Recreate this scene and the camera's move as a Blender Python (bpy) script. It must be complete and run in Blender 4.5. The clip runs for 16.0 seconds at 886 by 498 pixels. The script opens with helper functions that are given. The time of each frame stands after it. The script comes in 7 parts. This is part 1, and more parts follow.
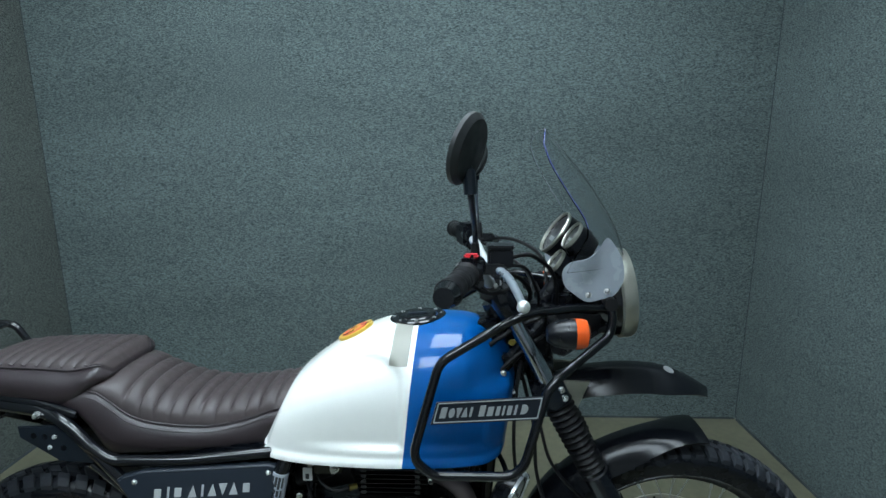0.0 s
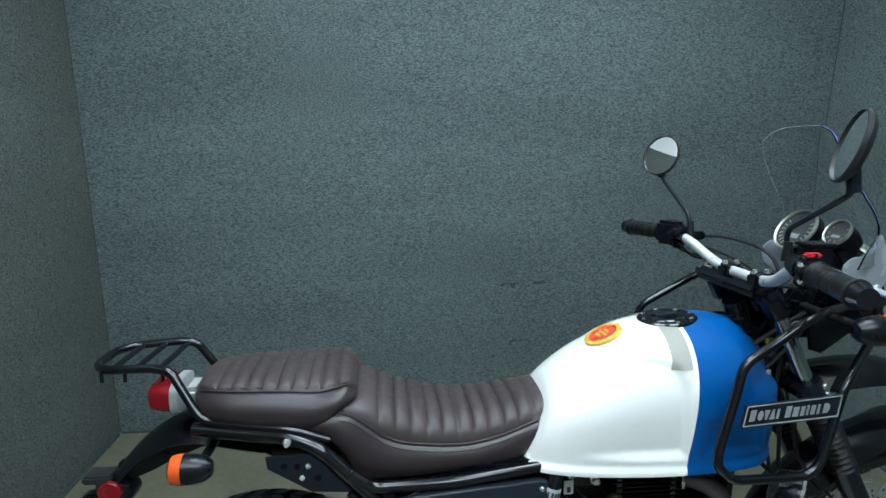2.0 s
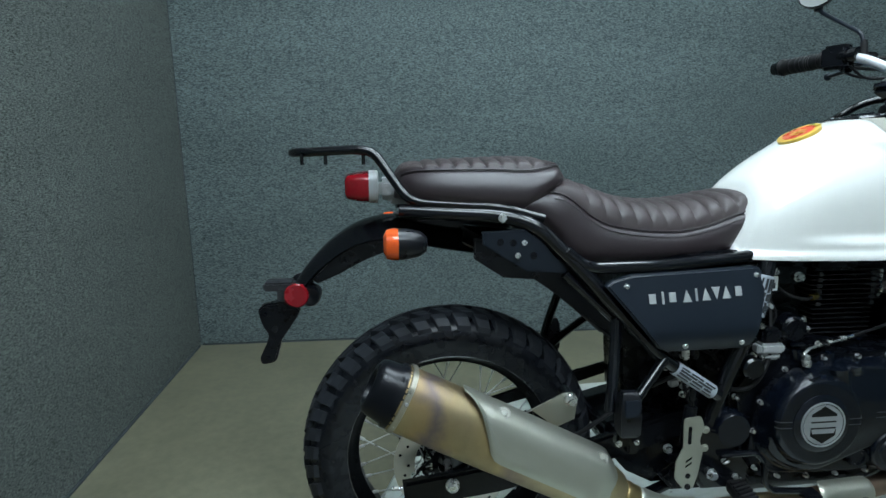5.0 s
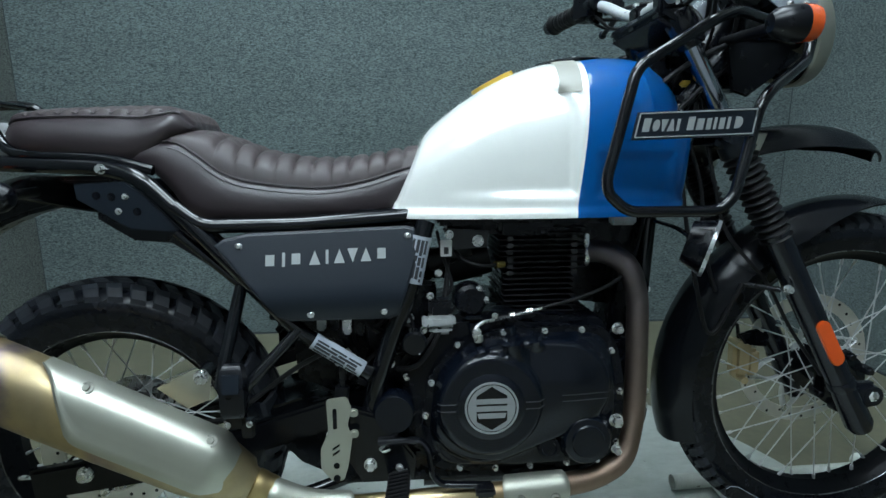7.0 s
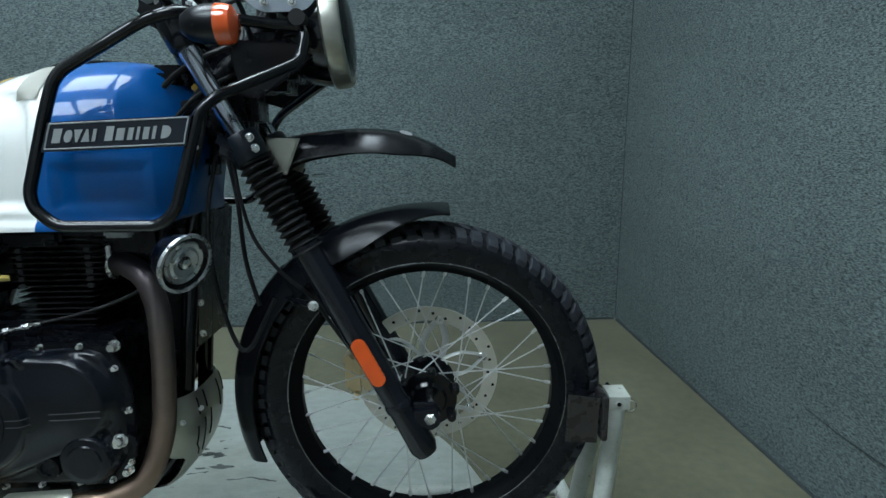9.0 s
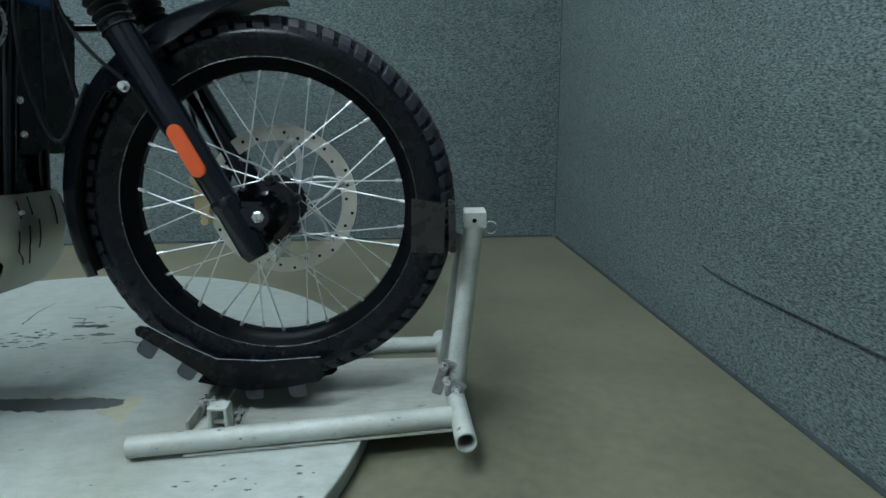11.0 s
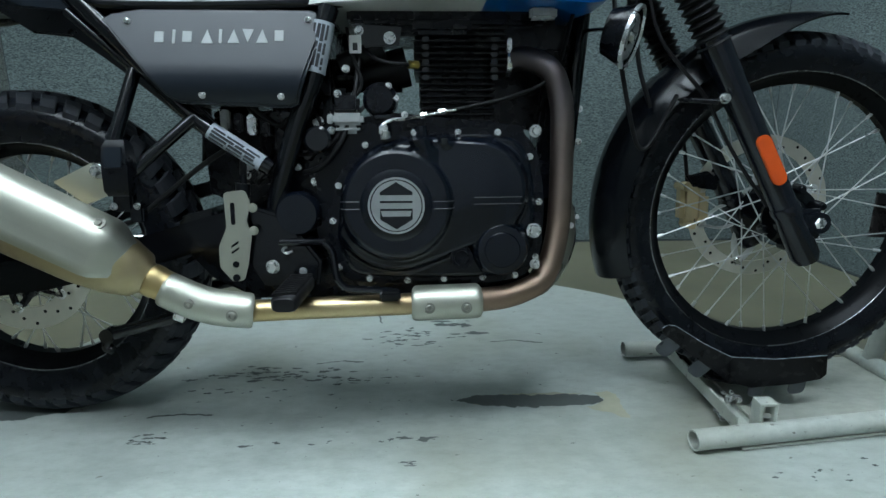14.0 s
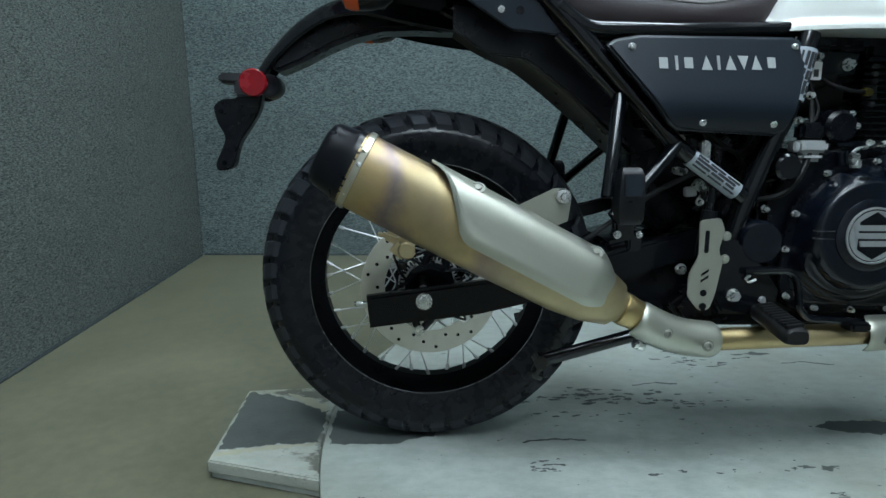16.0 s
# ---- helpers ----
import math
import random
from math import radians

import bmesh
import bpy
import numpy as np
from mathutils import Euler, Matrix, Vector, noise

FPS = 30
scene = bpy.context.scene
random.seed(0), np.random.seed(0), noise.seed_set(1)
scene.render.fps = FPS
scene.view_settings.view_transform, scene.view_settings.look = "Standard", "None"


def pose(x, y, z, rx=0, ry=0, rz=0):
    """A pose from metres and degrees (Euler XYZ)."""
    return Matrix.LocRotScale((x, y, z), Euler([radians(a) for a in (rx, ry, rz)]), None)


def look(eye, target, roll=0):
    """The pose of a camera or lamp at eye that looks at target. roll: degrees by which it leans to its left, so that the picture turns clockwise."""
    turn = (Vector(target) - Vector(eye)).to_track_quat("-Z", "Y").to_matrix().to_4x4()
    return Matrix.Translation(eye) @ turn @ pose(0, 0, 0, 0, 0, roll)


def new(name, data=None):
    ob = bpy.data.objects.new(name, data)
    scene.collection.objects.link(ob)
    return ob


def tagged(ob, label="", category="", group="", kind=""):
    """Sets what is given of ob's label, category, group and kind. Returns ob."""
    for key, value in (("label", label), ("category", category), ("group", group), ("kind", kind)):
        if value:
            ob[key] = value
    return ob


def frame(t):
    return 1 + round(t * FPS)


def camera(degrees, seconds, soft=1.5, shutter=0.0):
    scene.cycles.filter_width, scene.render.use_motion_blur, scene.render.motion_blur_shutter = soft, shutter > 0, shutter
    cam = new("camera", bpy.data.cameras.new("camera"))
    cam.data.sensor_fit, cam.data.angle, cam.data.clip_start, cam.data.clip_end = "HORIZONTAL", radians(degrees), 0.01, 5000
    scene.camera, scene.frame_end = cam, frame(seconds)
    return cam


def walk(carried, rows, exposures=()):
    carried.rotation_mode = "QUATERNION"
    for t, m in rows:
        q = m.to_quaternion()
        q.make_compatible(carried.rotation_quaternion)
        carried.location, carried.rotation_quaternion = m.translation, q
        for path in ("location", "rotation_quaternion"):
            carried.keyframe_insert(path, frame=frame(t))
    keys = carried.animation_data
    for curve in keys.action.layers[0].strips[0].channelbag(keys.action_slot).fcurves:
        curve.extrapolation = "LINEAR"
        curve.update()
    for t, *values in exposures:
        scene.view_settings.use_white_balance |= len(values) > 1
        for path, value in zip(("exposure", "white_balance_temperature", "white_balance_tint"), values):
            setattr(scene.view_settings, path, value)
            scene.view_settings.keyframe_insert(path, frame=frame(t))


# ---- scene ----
cam = camera(71.5, 16.0)
PATH = [
    (0, (0.976, -1.254, 1.552), (0.914, 0.687, 1.076), -0.3),
    (0.5, (0.824, -1.253, 1.545), (0.87, 0.688, 1.066), -0.2),
    (1, (0.636, -1.213, 1.552), (0.755, 0.723, 1.064), 0.2),
    (1.5, (0.456, -1.174, 1.554), (0.631, 0.757, 1.065), 0.4),
    (2, (0.27, -1.164, 1.545), (0.473, 0.765, 1.06), 0.5),
    (2.5, (0.071, -1.147, 1.518), (0.309, 0.78, 1.037), 0.7),
    (3, (-0.093, -1.132, 1.495), (0.164, 0.791, 1.012), 0.6),
    (3.2, (-0.148, -1.125, 1.486), (0.119, 0.796, 0.997), 0.7),
    (3.73, (-0.26, -1.127, 1.417), (0.012, 0.792, 0.923), 0.6),
    (4.25, (-0.275, -1.153, 1.294), (-0.019, 0.768, 0.799), 0.5),
    (4.78, (-0.2, -1.178, 1.169), (0.029, 0.747, 0.676), 0.3),
    (5.3, (-0.045, -1.18, 1.095), (0.162, 0.749, 0.61), 0.2),
    (5.5, (0.015, -1.176, 1.07), (0.229, 0.758, 0.609), 0.3),
    (6, (0.212, -1.158, 1.054), (0.398, 0.776, 0.583), 0.1),
    (6.5, (0.401, -1.125, 1.037), (0.57, 0.809, 0.558), -0.1),
    (7, (0.555, -1.139, 1.011), (0.712, 0.802, 0.558), -0.2),
    (7.5, (0.779, -1.186, 1.016), (0.913, 0.758, 0.565), -0.4),
    (8, (1.011, -1.193, 1.036), (1.096, 0.753, 0.582), -0.8),
    (8.5, (1.248, -1.155, 1.022), (1.307, 0.793, 0.573), -0.9),
    (9, (1.478, -1.122, 1.033), (1.515, 0.817, 0.543), -0.8),
    (9.2, (1.549, -1.116, 1.035), (1.585, 0.82, 0.532), -0.6),
    (9.72, (1.73, -1.105, 0.98), (1.755, 0.826, 0.455), -0.5),
    (10.25, (1.818, -1.121, 0.847), (1.842, 0.811, 0.324), -0.7),
    (10.78, (1.803, -1.145, 0.711), (1.835, 0.79, 0.199), -0.8),
    (11.3, (1.678, -1.162, 0.648), (1.724, 0.773, 0.141), -0.8),
    (11.5, (1.605, -1.17, 0.645), (1.669, 0.763, 0.134), -0.6),
    (12, (1.435, -1.172, 0.646), (1.502, 0.76, 0.134), -0.6),
    (12.5, (1.253, -1.172, 0.663), (1.333, 0.757, 0.141), -0.4),
    (13, (1.077, -1.181, 0.679), (1.169, 0.749, 0.162), -0.2),
    (13.5, (0.937, -1.195, 0.697), (1.016, 0.735, 0.181), -0.2),
    (14, (0.748, -1.174, 0.699), (0.825, 0.759, 0.191), -0.0),
    (14.5, (0.557, -1.161, 0.712), (0.639, 0.77, 0.199), 0.4),
    (15, (0.375, -1.148, 0.702), (0.43, 0.786, 0.195), 0.4),
    (15.5, (0.162, -1.128, 0.704), (0.234, 0.807, 0.205), 0.7),
    (16, (-0.012, -1.117, 0.729), (0.08, 0.817, 0.23), 0.8),
]
walk(cam, [(t, look(eye, target, roll)) for t, eye, target, roll in PATH], [(0.0, -0.03), (3.0, 0.01), (6.0, 0.02), (9.0, 0.05), (12.0, 0.12), (16.0, 0.14)])

# ---- light ----
world = bpy.data.worlds.new("world")
scene.world = world
world.use_nodes = True
world.node_tree.nodes["Background"].inputs[0].default_value = (0.55, 0.6, 0.62, 1)
world.node_tree.nodes["Background"].inputs[1].default_value = 0.15
scene.view_settings.exposure = 0.0

# Height of the turntable's top, and the stance of the motorcycle on it
TOP, FLOOR_Z = 0.06, 0.02
STANCE = pose(0, -0.04, TOP, -5.0, 0, 0)

# ---- materials ----
def material(name, color, rough=0.5, metal=0.0, coat=0.0, vary=0.12, scale=40.0, bump=0.0, bump_scale=300.0, rough_vary=0.1, spec=0.5):
    """A principled surface with two scales of tone, a rough grain and a fine relief."""
    m = bpy.data.materials.new(name)
    m.use_nodes = True
    nt = m.node_tree
    b = nt.nodes["Principled BSDF"]
    co = nt.nodes.new("ShaderNodeTexCoord")
    b.inputs["Metallic"].default_value = metal
    b.inputs["Coat Weight"].default_value = coat
    b.inputs["Coat Roughness"].default_value = 0.04
    b.inputs["Specular IOR Level"].default_value = spec
    n1 = nt.nodes.new("ShaderNodeTexNoise")
    n1.inputs["Scale"].default_value, n1.inputs["Detail"].default_value = scale, 6
    n2 = nt.nodes.new("ShaderNodeTexNoise")
    n2.inputs["Scale"].default_value, n2.inputs["Detail"].default_value = scale / 9, 3
    nt.links.new(co.outputs["Object"], n1.inputs["Vector"])
    nt.links.new(co.outputs["Object"], n2.inputs["Vector"])
    add = nt.nodes.new("ShaderNodeMath")
    add.operation = "ADD"
    nt.links.new(n1.outputs["Fac"], add.inputs[0])
    nt.links.new(n2.outputs["Fac"], add.inputs[1])
    ramp = nt.nodes.new("ShaderNodeMapRange")
    ramp.inputs[1].default_value, ramp.inputs[2].default_value = 0.6, 1.4
    ramp.inputs[3].default_value, ramp.inputs[4].default_value = 1 - vary, 1 + vary
    nt.links.new(add.outputs[0], ramp.inputs[0])
    mul = nt.nodes.new("ShaderNodeVectorMath")
    mul.operation = "SCALE"
    mul.inputs[0].default_value = color
    nt.links.new(ramp.outputs[0], mul.inputs["Scale"])
    nt.links.new(mul.outputs[0], b.inputs["Base Color"])
    r = nt.nodes.new("ShaderNodeMapRange")
    r.inputs[1].default_value, r.inputs[2].default_value = 0.3, 0.7
    r.inputs[3].default_value, r.inputs[4].default_value = max(0.02, rough - rough_vary), min(1, rough + rough_vary)
    nt.links.new(n1.outputs["Fac"], r.inputs[0])
    nt.links.new(r.outputs[0], b.inputs["Roughness"])
    if bump:
        nb = nt.nodes.new("ShaderNodeTexNoise")
        nb.inputs["Scale"].default_value, nb.inputs["Detail"].default_value = bump_scale, 4
        nt.links.new(co.outputs["Object"], nb.inputs["Vector"])
        bp = nt.nodes.new("ShaderNodeBump")
        bp.inputs["Strength"].default_value, bp.inputs["Distance"].default_value = bump, 0.002
        nt.links.new(nb.outputs["Fac"], bp.inputs["Height"])
        nt.links.new(bp.outputs[0], b.inputs["Normal"])
    return m


def shader_of(m):
    return m.node_tree.nodes["Principled BSDF"]


WHITE_PAINT = material("white_gloss_paint", (0.69, 0.695, 0.665), 0.16, coat=0.7, vary=0.02, rough_vary=0.03)
BLUE_PAINT = material("blue_gloss_paint", (0.0004, 0.067, 0.245), 0.34, coat=0.45, vary=0.06, rough_vary=0.03, spec=0.10)
STRIPE_GREY = material("grey_stripe", (0.25, 0.245, 0.215), 0.45, spec=0.3, vary=0.04)
GLOSS_BLACK = material("black_powder_coat", (0.0032, 0.0038, 0.0054), 0.13, vary=0.15, rough_vary=0.04, spec=0.45)
SATIN_BLACK = material("satin_black_metal", (0.0065, 0.0100, 0.0155), 0.35, vary=0.04, rough_vary=0.01, spec=0.27)
ARM_BLACK = material("black_swing_arm_paint", (0.004, 0.0045, 0.006), 0.2, vary=0.1, rough_vary=0.03, spec=0.25)
FORK_BLACK = material("gloss_black_fork_paint", (0.005, 0.0062, 0.010), 0.18, vary=0.08, rough_vary=0.03, spec=0.42)
LAMP_FRAME = material("grey_white_lamp_frame", (0.27, 0.28, 0.28), 0.35, vary=0.05)
ENGINE_BLACK = material("engine_black_enamel", (0.0022, 0.0036, 0.0072), 0.24, vary=0.12, bump=0.02, bump_scale=900, rough_vary=0.03, spec=0.42)
FIN_BLACK = material("fin_edge_black", (0.005, 0.0055, 0.007), 0.42, vary=0.15, spec=0.3)
CASE_BLACK = material("black_crankcase_paint", (0.0026, 0.0032, 0.0052), 0.26, vary=0.2, bump=0.05, spec=0.22)
PLASTIC = material("black_plastic", (0.0032, 0.0038, 0.0058), 0.30, vary=0.15, bump=0.05, bump_scale=500, rough_vary=0.05, spec=0.3)
FENDER = material("black_fender_plastic", (0.004, 0.0048, 0.0066), 0.22, vary=0.05, rough_vary=0.004, spec=0.24)
RUBBER = material("tyre_rubber", (0.0055, 0.0066, 0.0095), 0.27, vary=0.35, bump=0.06, bump_scale=250, spec=0.25, rough_vary=0.06)
TREAD = material("tread_rubber", (0.0170, 0.0195, 0.0245), 0.52, vary=0.4, bump=0.2, bump_scale=200, spec=0.25)
SOFT_RUBBER = material("soft_rubber", (0.006, 0.006, 0.007), 0.5, vary=0.2, bump=0.08, spec=0.25)
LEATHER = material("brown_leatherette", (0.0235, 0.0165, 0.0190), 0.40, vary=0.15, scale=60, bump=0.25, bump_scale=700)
# Same leatherette, lightened in colour for the light falling on seat tops
LEATHER_LIT_TOP = material("brown_leatherette_lit_top", (0.038, 0.0275, 0.028), 0.52, vary=0.15, scale=60, bump=0.3, bump_scale=700)
CHROME = material("chrome", (0.72, 0.73, 0.74), 0.12, 1.0, vary=0.05, rough_vary=0.04)
STEEL = material("zinc_plated_steel", (0.66, 0.67, 0.66), 0.28, 0.9, vary=0.2, scale=90)
SPOKE_STEEL = material("spoke_steel", (0.60, 0.61, 0.61), 0.36, 0.7, vary=0.1)
BRUSHED = material("brushed_stainless", (0.41, 0.413, 0.352), 0.46, 0.90, vary=0.05, scale=40, rough_vary=0.04)
DISC_STEEL = material("brake_disc_steel", (0.62, 0.60, 0.53), 0.42, 0.55, vary=0.12)
ALLOY = material("satin_alloy", (0.56, 0.57, 0.56), 0.42, 0.6, vary=0.08)
DULL_ALLOY = material("dull_lamp_alloy", (0.40, 0.40, 0.35), 0.38, 0.9, vary=0.1)
LEVER_GREY = material("grey_lever_alloy", (0.30, 0.34, 0.38), 0.34, 0.7, vary=0.06)
GOLD = material("gold_caliper", (0.58, 0.47, 0.28), 0.4, 0.6, vary=0.15)
BRASS = material("brass", (0.5, 0.38, 0.12), 0.35, 1.0)
ORANGE = material("orange_lens", (0.62, 0.082, 0.012), 0.16, coat=0.6, vary=0.1)
RED = material("red_lens", (0.20, 0.003, 0.008), 0.2, coat=0.15, vary=0.15)
RED_SWITCH = material("red_switch", (0.5, 0.02, 0.03), 0.35)
MEDAL = material("dull_silver_emblem", (0.24, 0.25, 0.255), 0.38, 0.3, vary=0.1)
POST_GREY = material("fin_post_grey", (0.016, 0.017, 0.020), 0.4, vary=0.2)
RIM_BLACK = material("black_rim_enamel", (0.004, 0.0045, 0.0055), 0.3, vary=0.15, rough_vary=0.04, spec=0.07)
# Patchy bright metal imitating light caught on the black rim edge
RIM_EDGE = material("rim_edge_glint", (0.20, 0.205, 0.21), 0.25, 0.9, vary=0.5, scale=14)
SILVER_PRINT = material("silver_print", (0.235, 0.248, 0.248), 0.5, 0.0, vary=0.06, spec=0.3)
STICKER = material("white_sticker", (0.33, 0.36, 0.40), 0.4, vary=0.08)
STICKER_INK = material("sticker_ink", (0.02, 0.022, 0.026), 0.4)
SCREEN_GREY = material("grey_screen_plate", (0.30, 0.33, 0.37), 0.25, vary=0.06, coat=0.3)
GAUGE_FACE = material("gauge_face", (0.02, 0.02, 0.022), 0.4)
CLEAR_PLASTIC = material("milky_clear_plastic", (0.30, 0.31, 0.31), 0.25, vary=0.08)
BADGE_RED = material("badge_red", (0.55, 0.045, 0.02), 0.3, coat=0.4)
BADGE_GOLD = material("badge_gold", (0.55, 0.36, 0.05), 0.3, coat=0.4)
LAMP_HOUSING = material("white_lamp_housing", (0.7, 0.7, 0.7), 0.4)
ROOM_GREY = material("grey_wall_paint", (0.40, 0.41, 0.42), 0.7, vary=0.08, scale=6)
CEILING_WHITE = material("white_ceiling_panel", (0.7, 0.71, 0.7), 0.7, vary=0.05)


def heat_tinted(name, c1, c2, c3, axis, lo, hi, rough=0.3):
    """Metal whose heat colours run along an axis of the thing."""
    m = material(name, c1, rough, 1.0, vary=0.1)
    nt = m.node_tree
    b = shader_of(m)
    co = nt.nodes.new("ShaderNodeTexCoord")
    sep = nt.nodes.new("ShaderNodeSeparateXYZ")
    nt.links.new(co.outputs["Object"], sep.inputs[0])
    nz = nt.nodes.new("ShaderNodeTexNoise")
    nz.inputs["Scale"].default_value, nz.inputs["Detail"].default_value = 14, 5
    nt.links.new(co.outputs["Object"], nz.inputs["Vector"])
    mr = nt.nodes.new("ShaderNodeMapRange")
    mr.inputs[1].default_value, mr.inputs[2].default_value = lo, hi
    nt.links.new(sep.outputs[axis], mr.inputs[0])
    mx = nt.nodes.new("ShaderNodeMath")
    mx.operation = "MULTIPLY_ADD"
    mx.inputs[1].default_value, mx.inputs[2].default_value = 0.5, -0.25
    nt.links.new(nz.outputs["Fac"], mx.inputs[0])
    ad = nt.nodes.new("ShaderNodeMath")
    nt.links.new(mr.outputs[0], ad.inputs[0])
    nt.links.new(mx.outputs[0], ad.inputs[1])
    cr = nt.nodes.new("ShaderNodeValToRGB")
    cr.color_ramp.elements[0].color, cr.color_ramp.elements[1].color = (*c1, 1), (*c3, 1)
    e = cr.color_ramp.elements.new(0.5)
    e.color = (*c2, 1)
    nt.links.new(ad.outputs[0], cr.inputs[0])
    nt.links.new(cr.outputs[0], b.inputs["Base Color"])
    return m


MUFFLER_GOLD = heat_tinted("heat_gold_steel", (0.40, 0.32, 0.18), (0.32, 0.255, 0.150), (0.38, 0.315, 0.185), 0, -0.12, 0.14, 0.52)
mr_ramp = [n for n in MUFFLER_GOLD.node_tree.nodes if n.bl_idname == "ShaderNodeValToRGB"][0].color_ramp
for at, tint in ((0.16, (0.41, 0.30, 0.155)), (0.30, (0.20, 0.155, 0.15)), (0.40, (0.37, 0.285, 0.16)), (0.66, (0.41, 0.315, 0.165)), (0.80, (0.27, 0.205, 0.165))):
    mr_ramp.elements.new(at).color = (*tint, 1)
PIPE_GOLD = heat_tinted("straw_gold_pipe", (0.46, 0.35, 0.17), (0.48, 0.385, 0.22), (0.36, 0.24, 0.14), 0, 0.45, 0.80, 0.42)
HEADER_BROWN = heat_tinted("brown_heat_pipe", (0.25, 0.175, 0.130), (0.190, 0.145, 0.126), (0.150, 0.128, 0.135), 2, 0.27, 0.68, 0.50)


def glass(name, color, rough=0.0, ior=1.45):
    m = bpy.data.materials.new(name)
    m.use_nodes = True
    b = shader_of(m)
    b.inputs["Base Color"].default_value = (*color, 1)
    b.inputs["Roughness"].default_value, b.inputs["IOR"].default_value = rough, ior
    b.inputs["Transmission Weight"].default_value = 1.0
    return m


CLEAR = glass("clear_screen", (0.97, 0.98, 0.99), 0.0, 1.2)
LENS = glass("headlight_glass", (0.92, 0.93, 0.9), 0.04)
MIRROR_SHELL = material("matt_black_mirror_shell", (0.013, 0.015, 0.016), 0.5, vary=0.1, spec=0.3)
MIRROR = material("mirror_glass", (0.85, 0.86, 0.87), 0.03, 1.0, vary=0.0, rough_vary=0.0)


def carpet(name, color):
    m = material(name, color, 0.95, vary=0.0, spec=0.1)
    nt = m.node_tree
    b = shader_of(m)
    co = nt.nodes.new("ShaderNodeTexCoord")
    mp = nt.nodes.new("ShaderNodeMapping")
    mp.inputs["Scale"].default_value = (0.5, 0.5, 1.7)
    nt.links.new(co.outputs["Object"], mp.inputs[0])
    fine = nt.nodes.new("ShaderNodeTexNoise")
    fine.inputs["Scale"].default_value, fine.inputs["Detail"].default_value, fine.inputs["Roughness"].default_value = 215, 4, 0.7
    big = nt.nodes.new("ShaderNodeTexNoise")
    big.inputs["Scale"].default_value, big.inputs["Detail"].default_value = 2.2, 4
    for n in (fine, big):
        nt.links.new(mp.outputs[0], n.inputs["Vector"])
    r1 = nt.nodes.new("ShaderNodeMapRange")
    r1.inputs[1].default_value, r1.inputs[2].default_value, r1.inputs[3].default_value, r1.inputs[4].default_value = 0.35, 0.65, 0.28, 1.72
    r2 = nt.nodes.new("ShaderNodeMapRange")
    r2.inputs[1].default_value, r2.inputs[2].default_value, r2.inputs[3].default_value, r2.inputs[4].default_value = 0.3, 0.7, 0.89, 1.10
    nt.links.new(fine.outputs["Fac"], r1.inputs[0])
    nt.links.new(big.outputs["Fac"], r2.inputs[0])
    mul = nt.nodes.new("ShaderNodeMath")
    mul.operation = "MULTIPLY"
    nt.links.new(r1.outputs[0], mul.inputs[0])
    nt.links.new(r2.outputs[0], mul.inputs[1])
    sc = nt.nodes.new("ShaderNodeVectorMath")
    sc.operation = "SCALE"
    sc.inputs[0].default_value = color
    nt.links.new(mul.outputs[0], sc.inputs["Scale"])
    nt.links.new(sc.outputs[0], b.inputs["Base Color"])
    bp = nt.nodes.new("ShaderNodeBump")
    bp.inputs["Strength"].default_value, bp.inputs["Distance"].default_value = 0.9, 0.004
    nt.links.new(fine.outputs["Fac"], bp.inputs["Height"])
    nt.links.new(bp.outputs[0], b.inputs["Normal"])
    return m


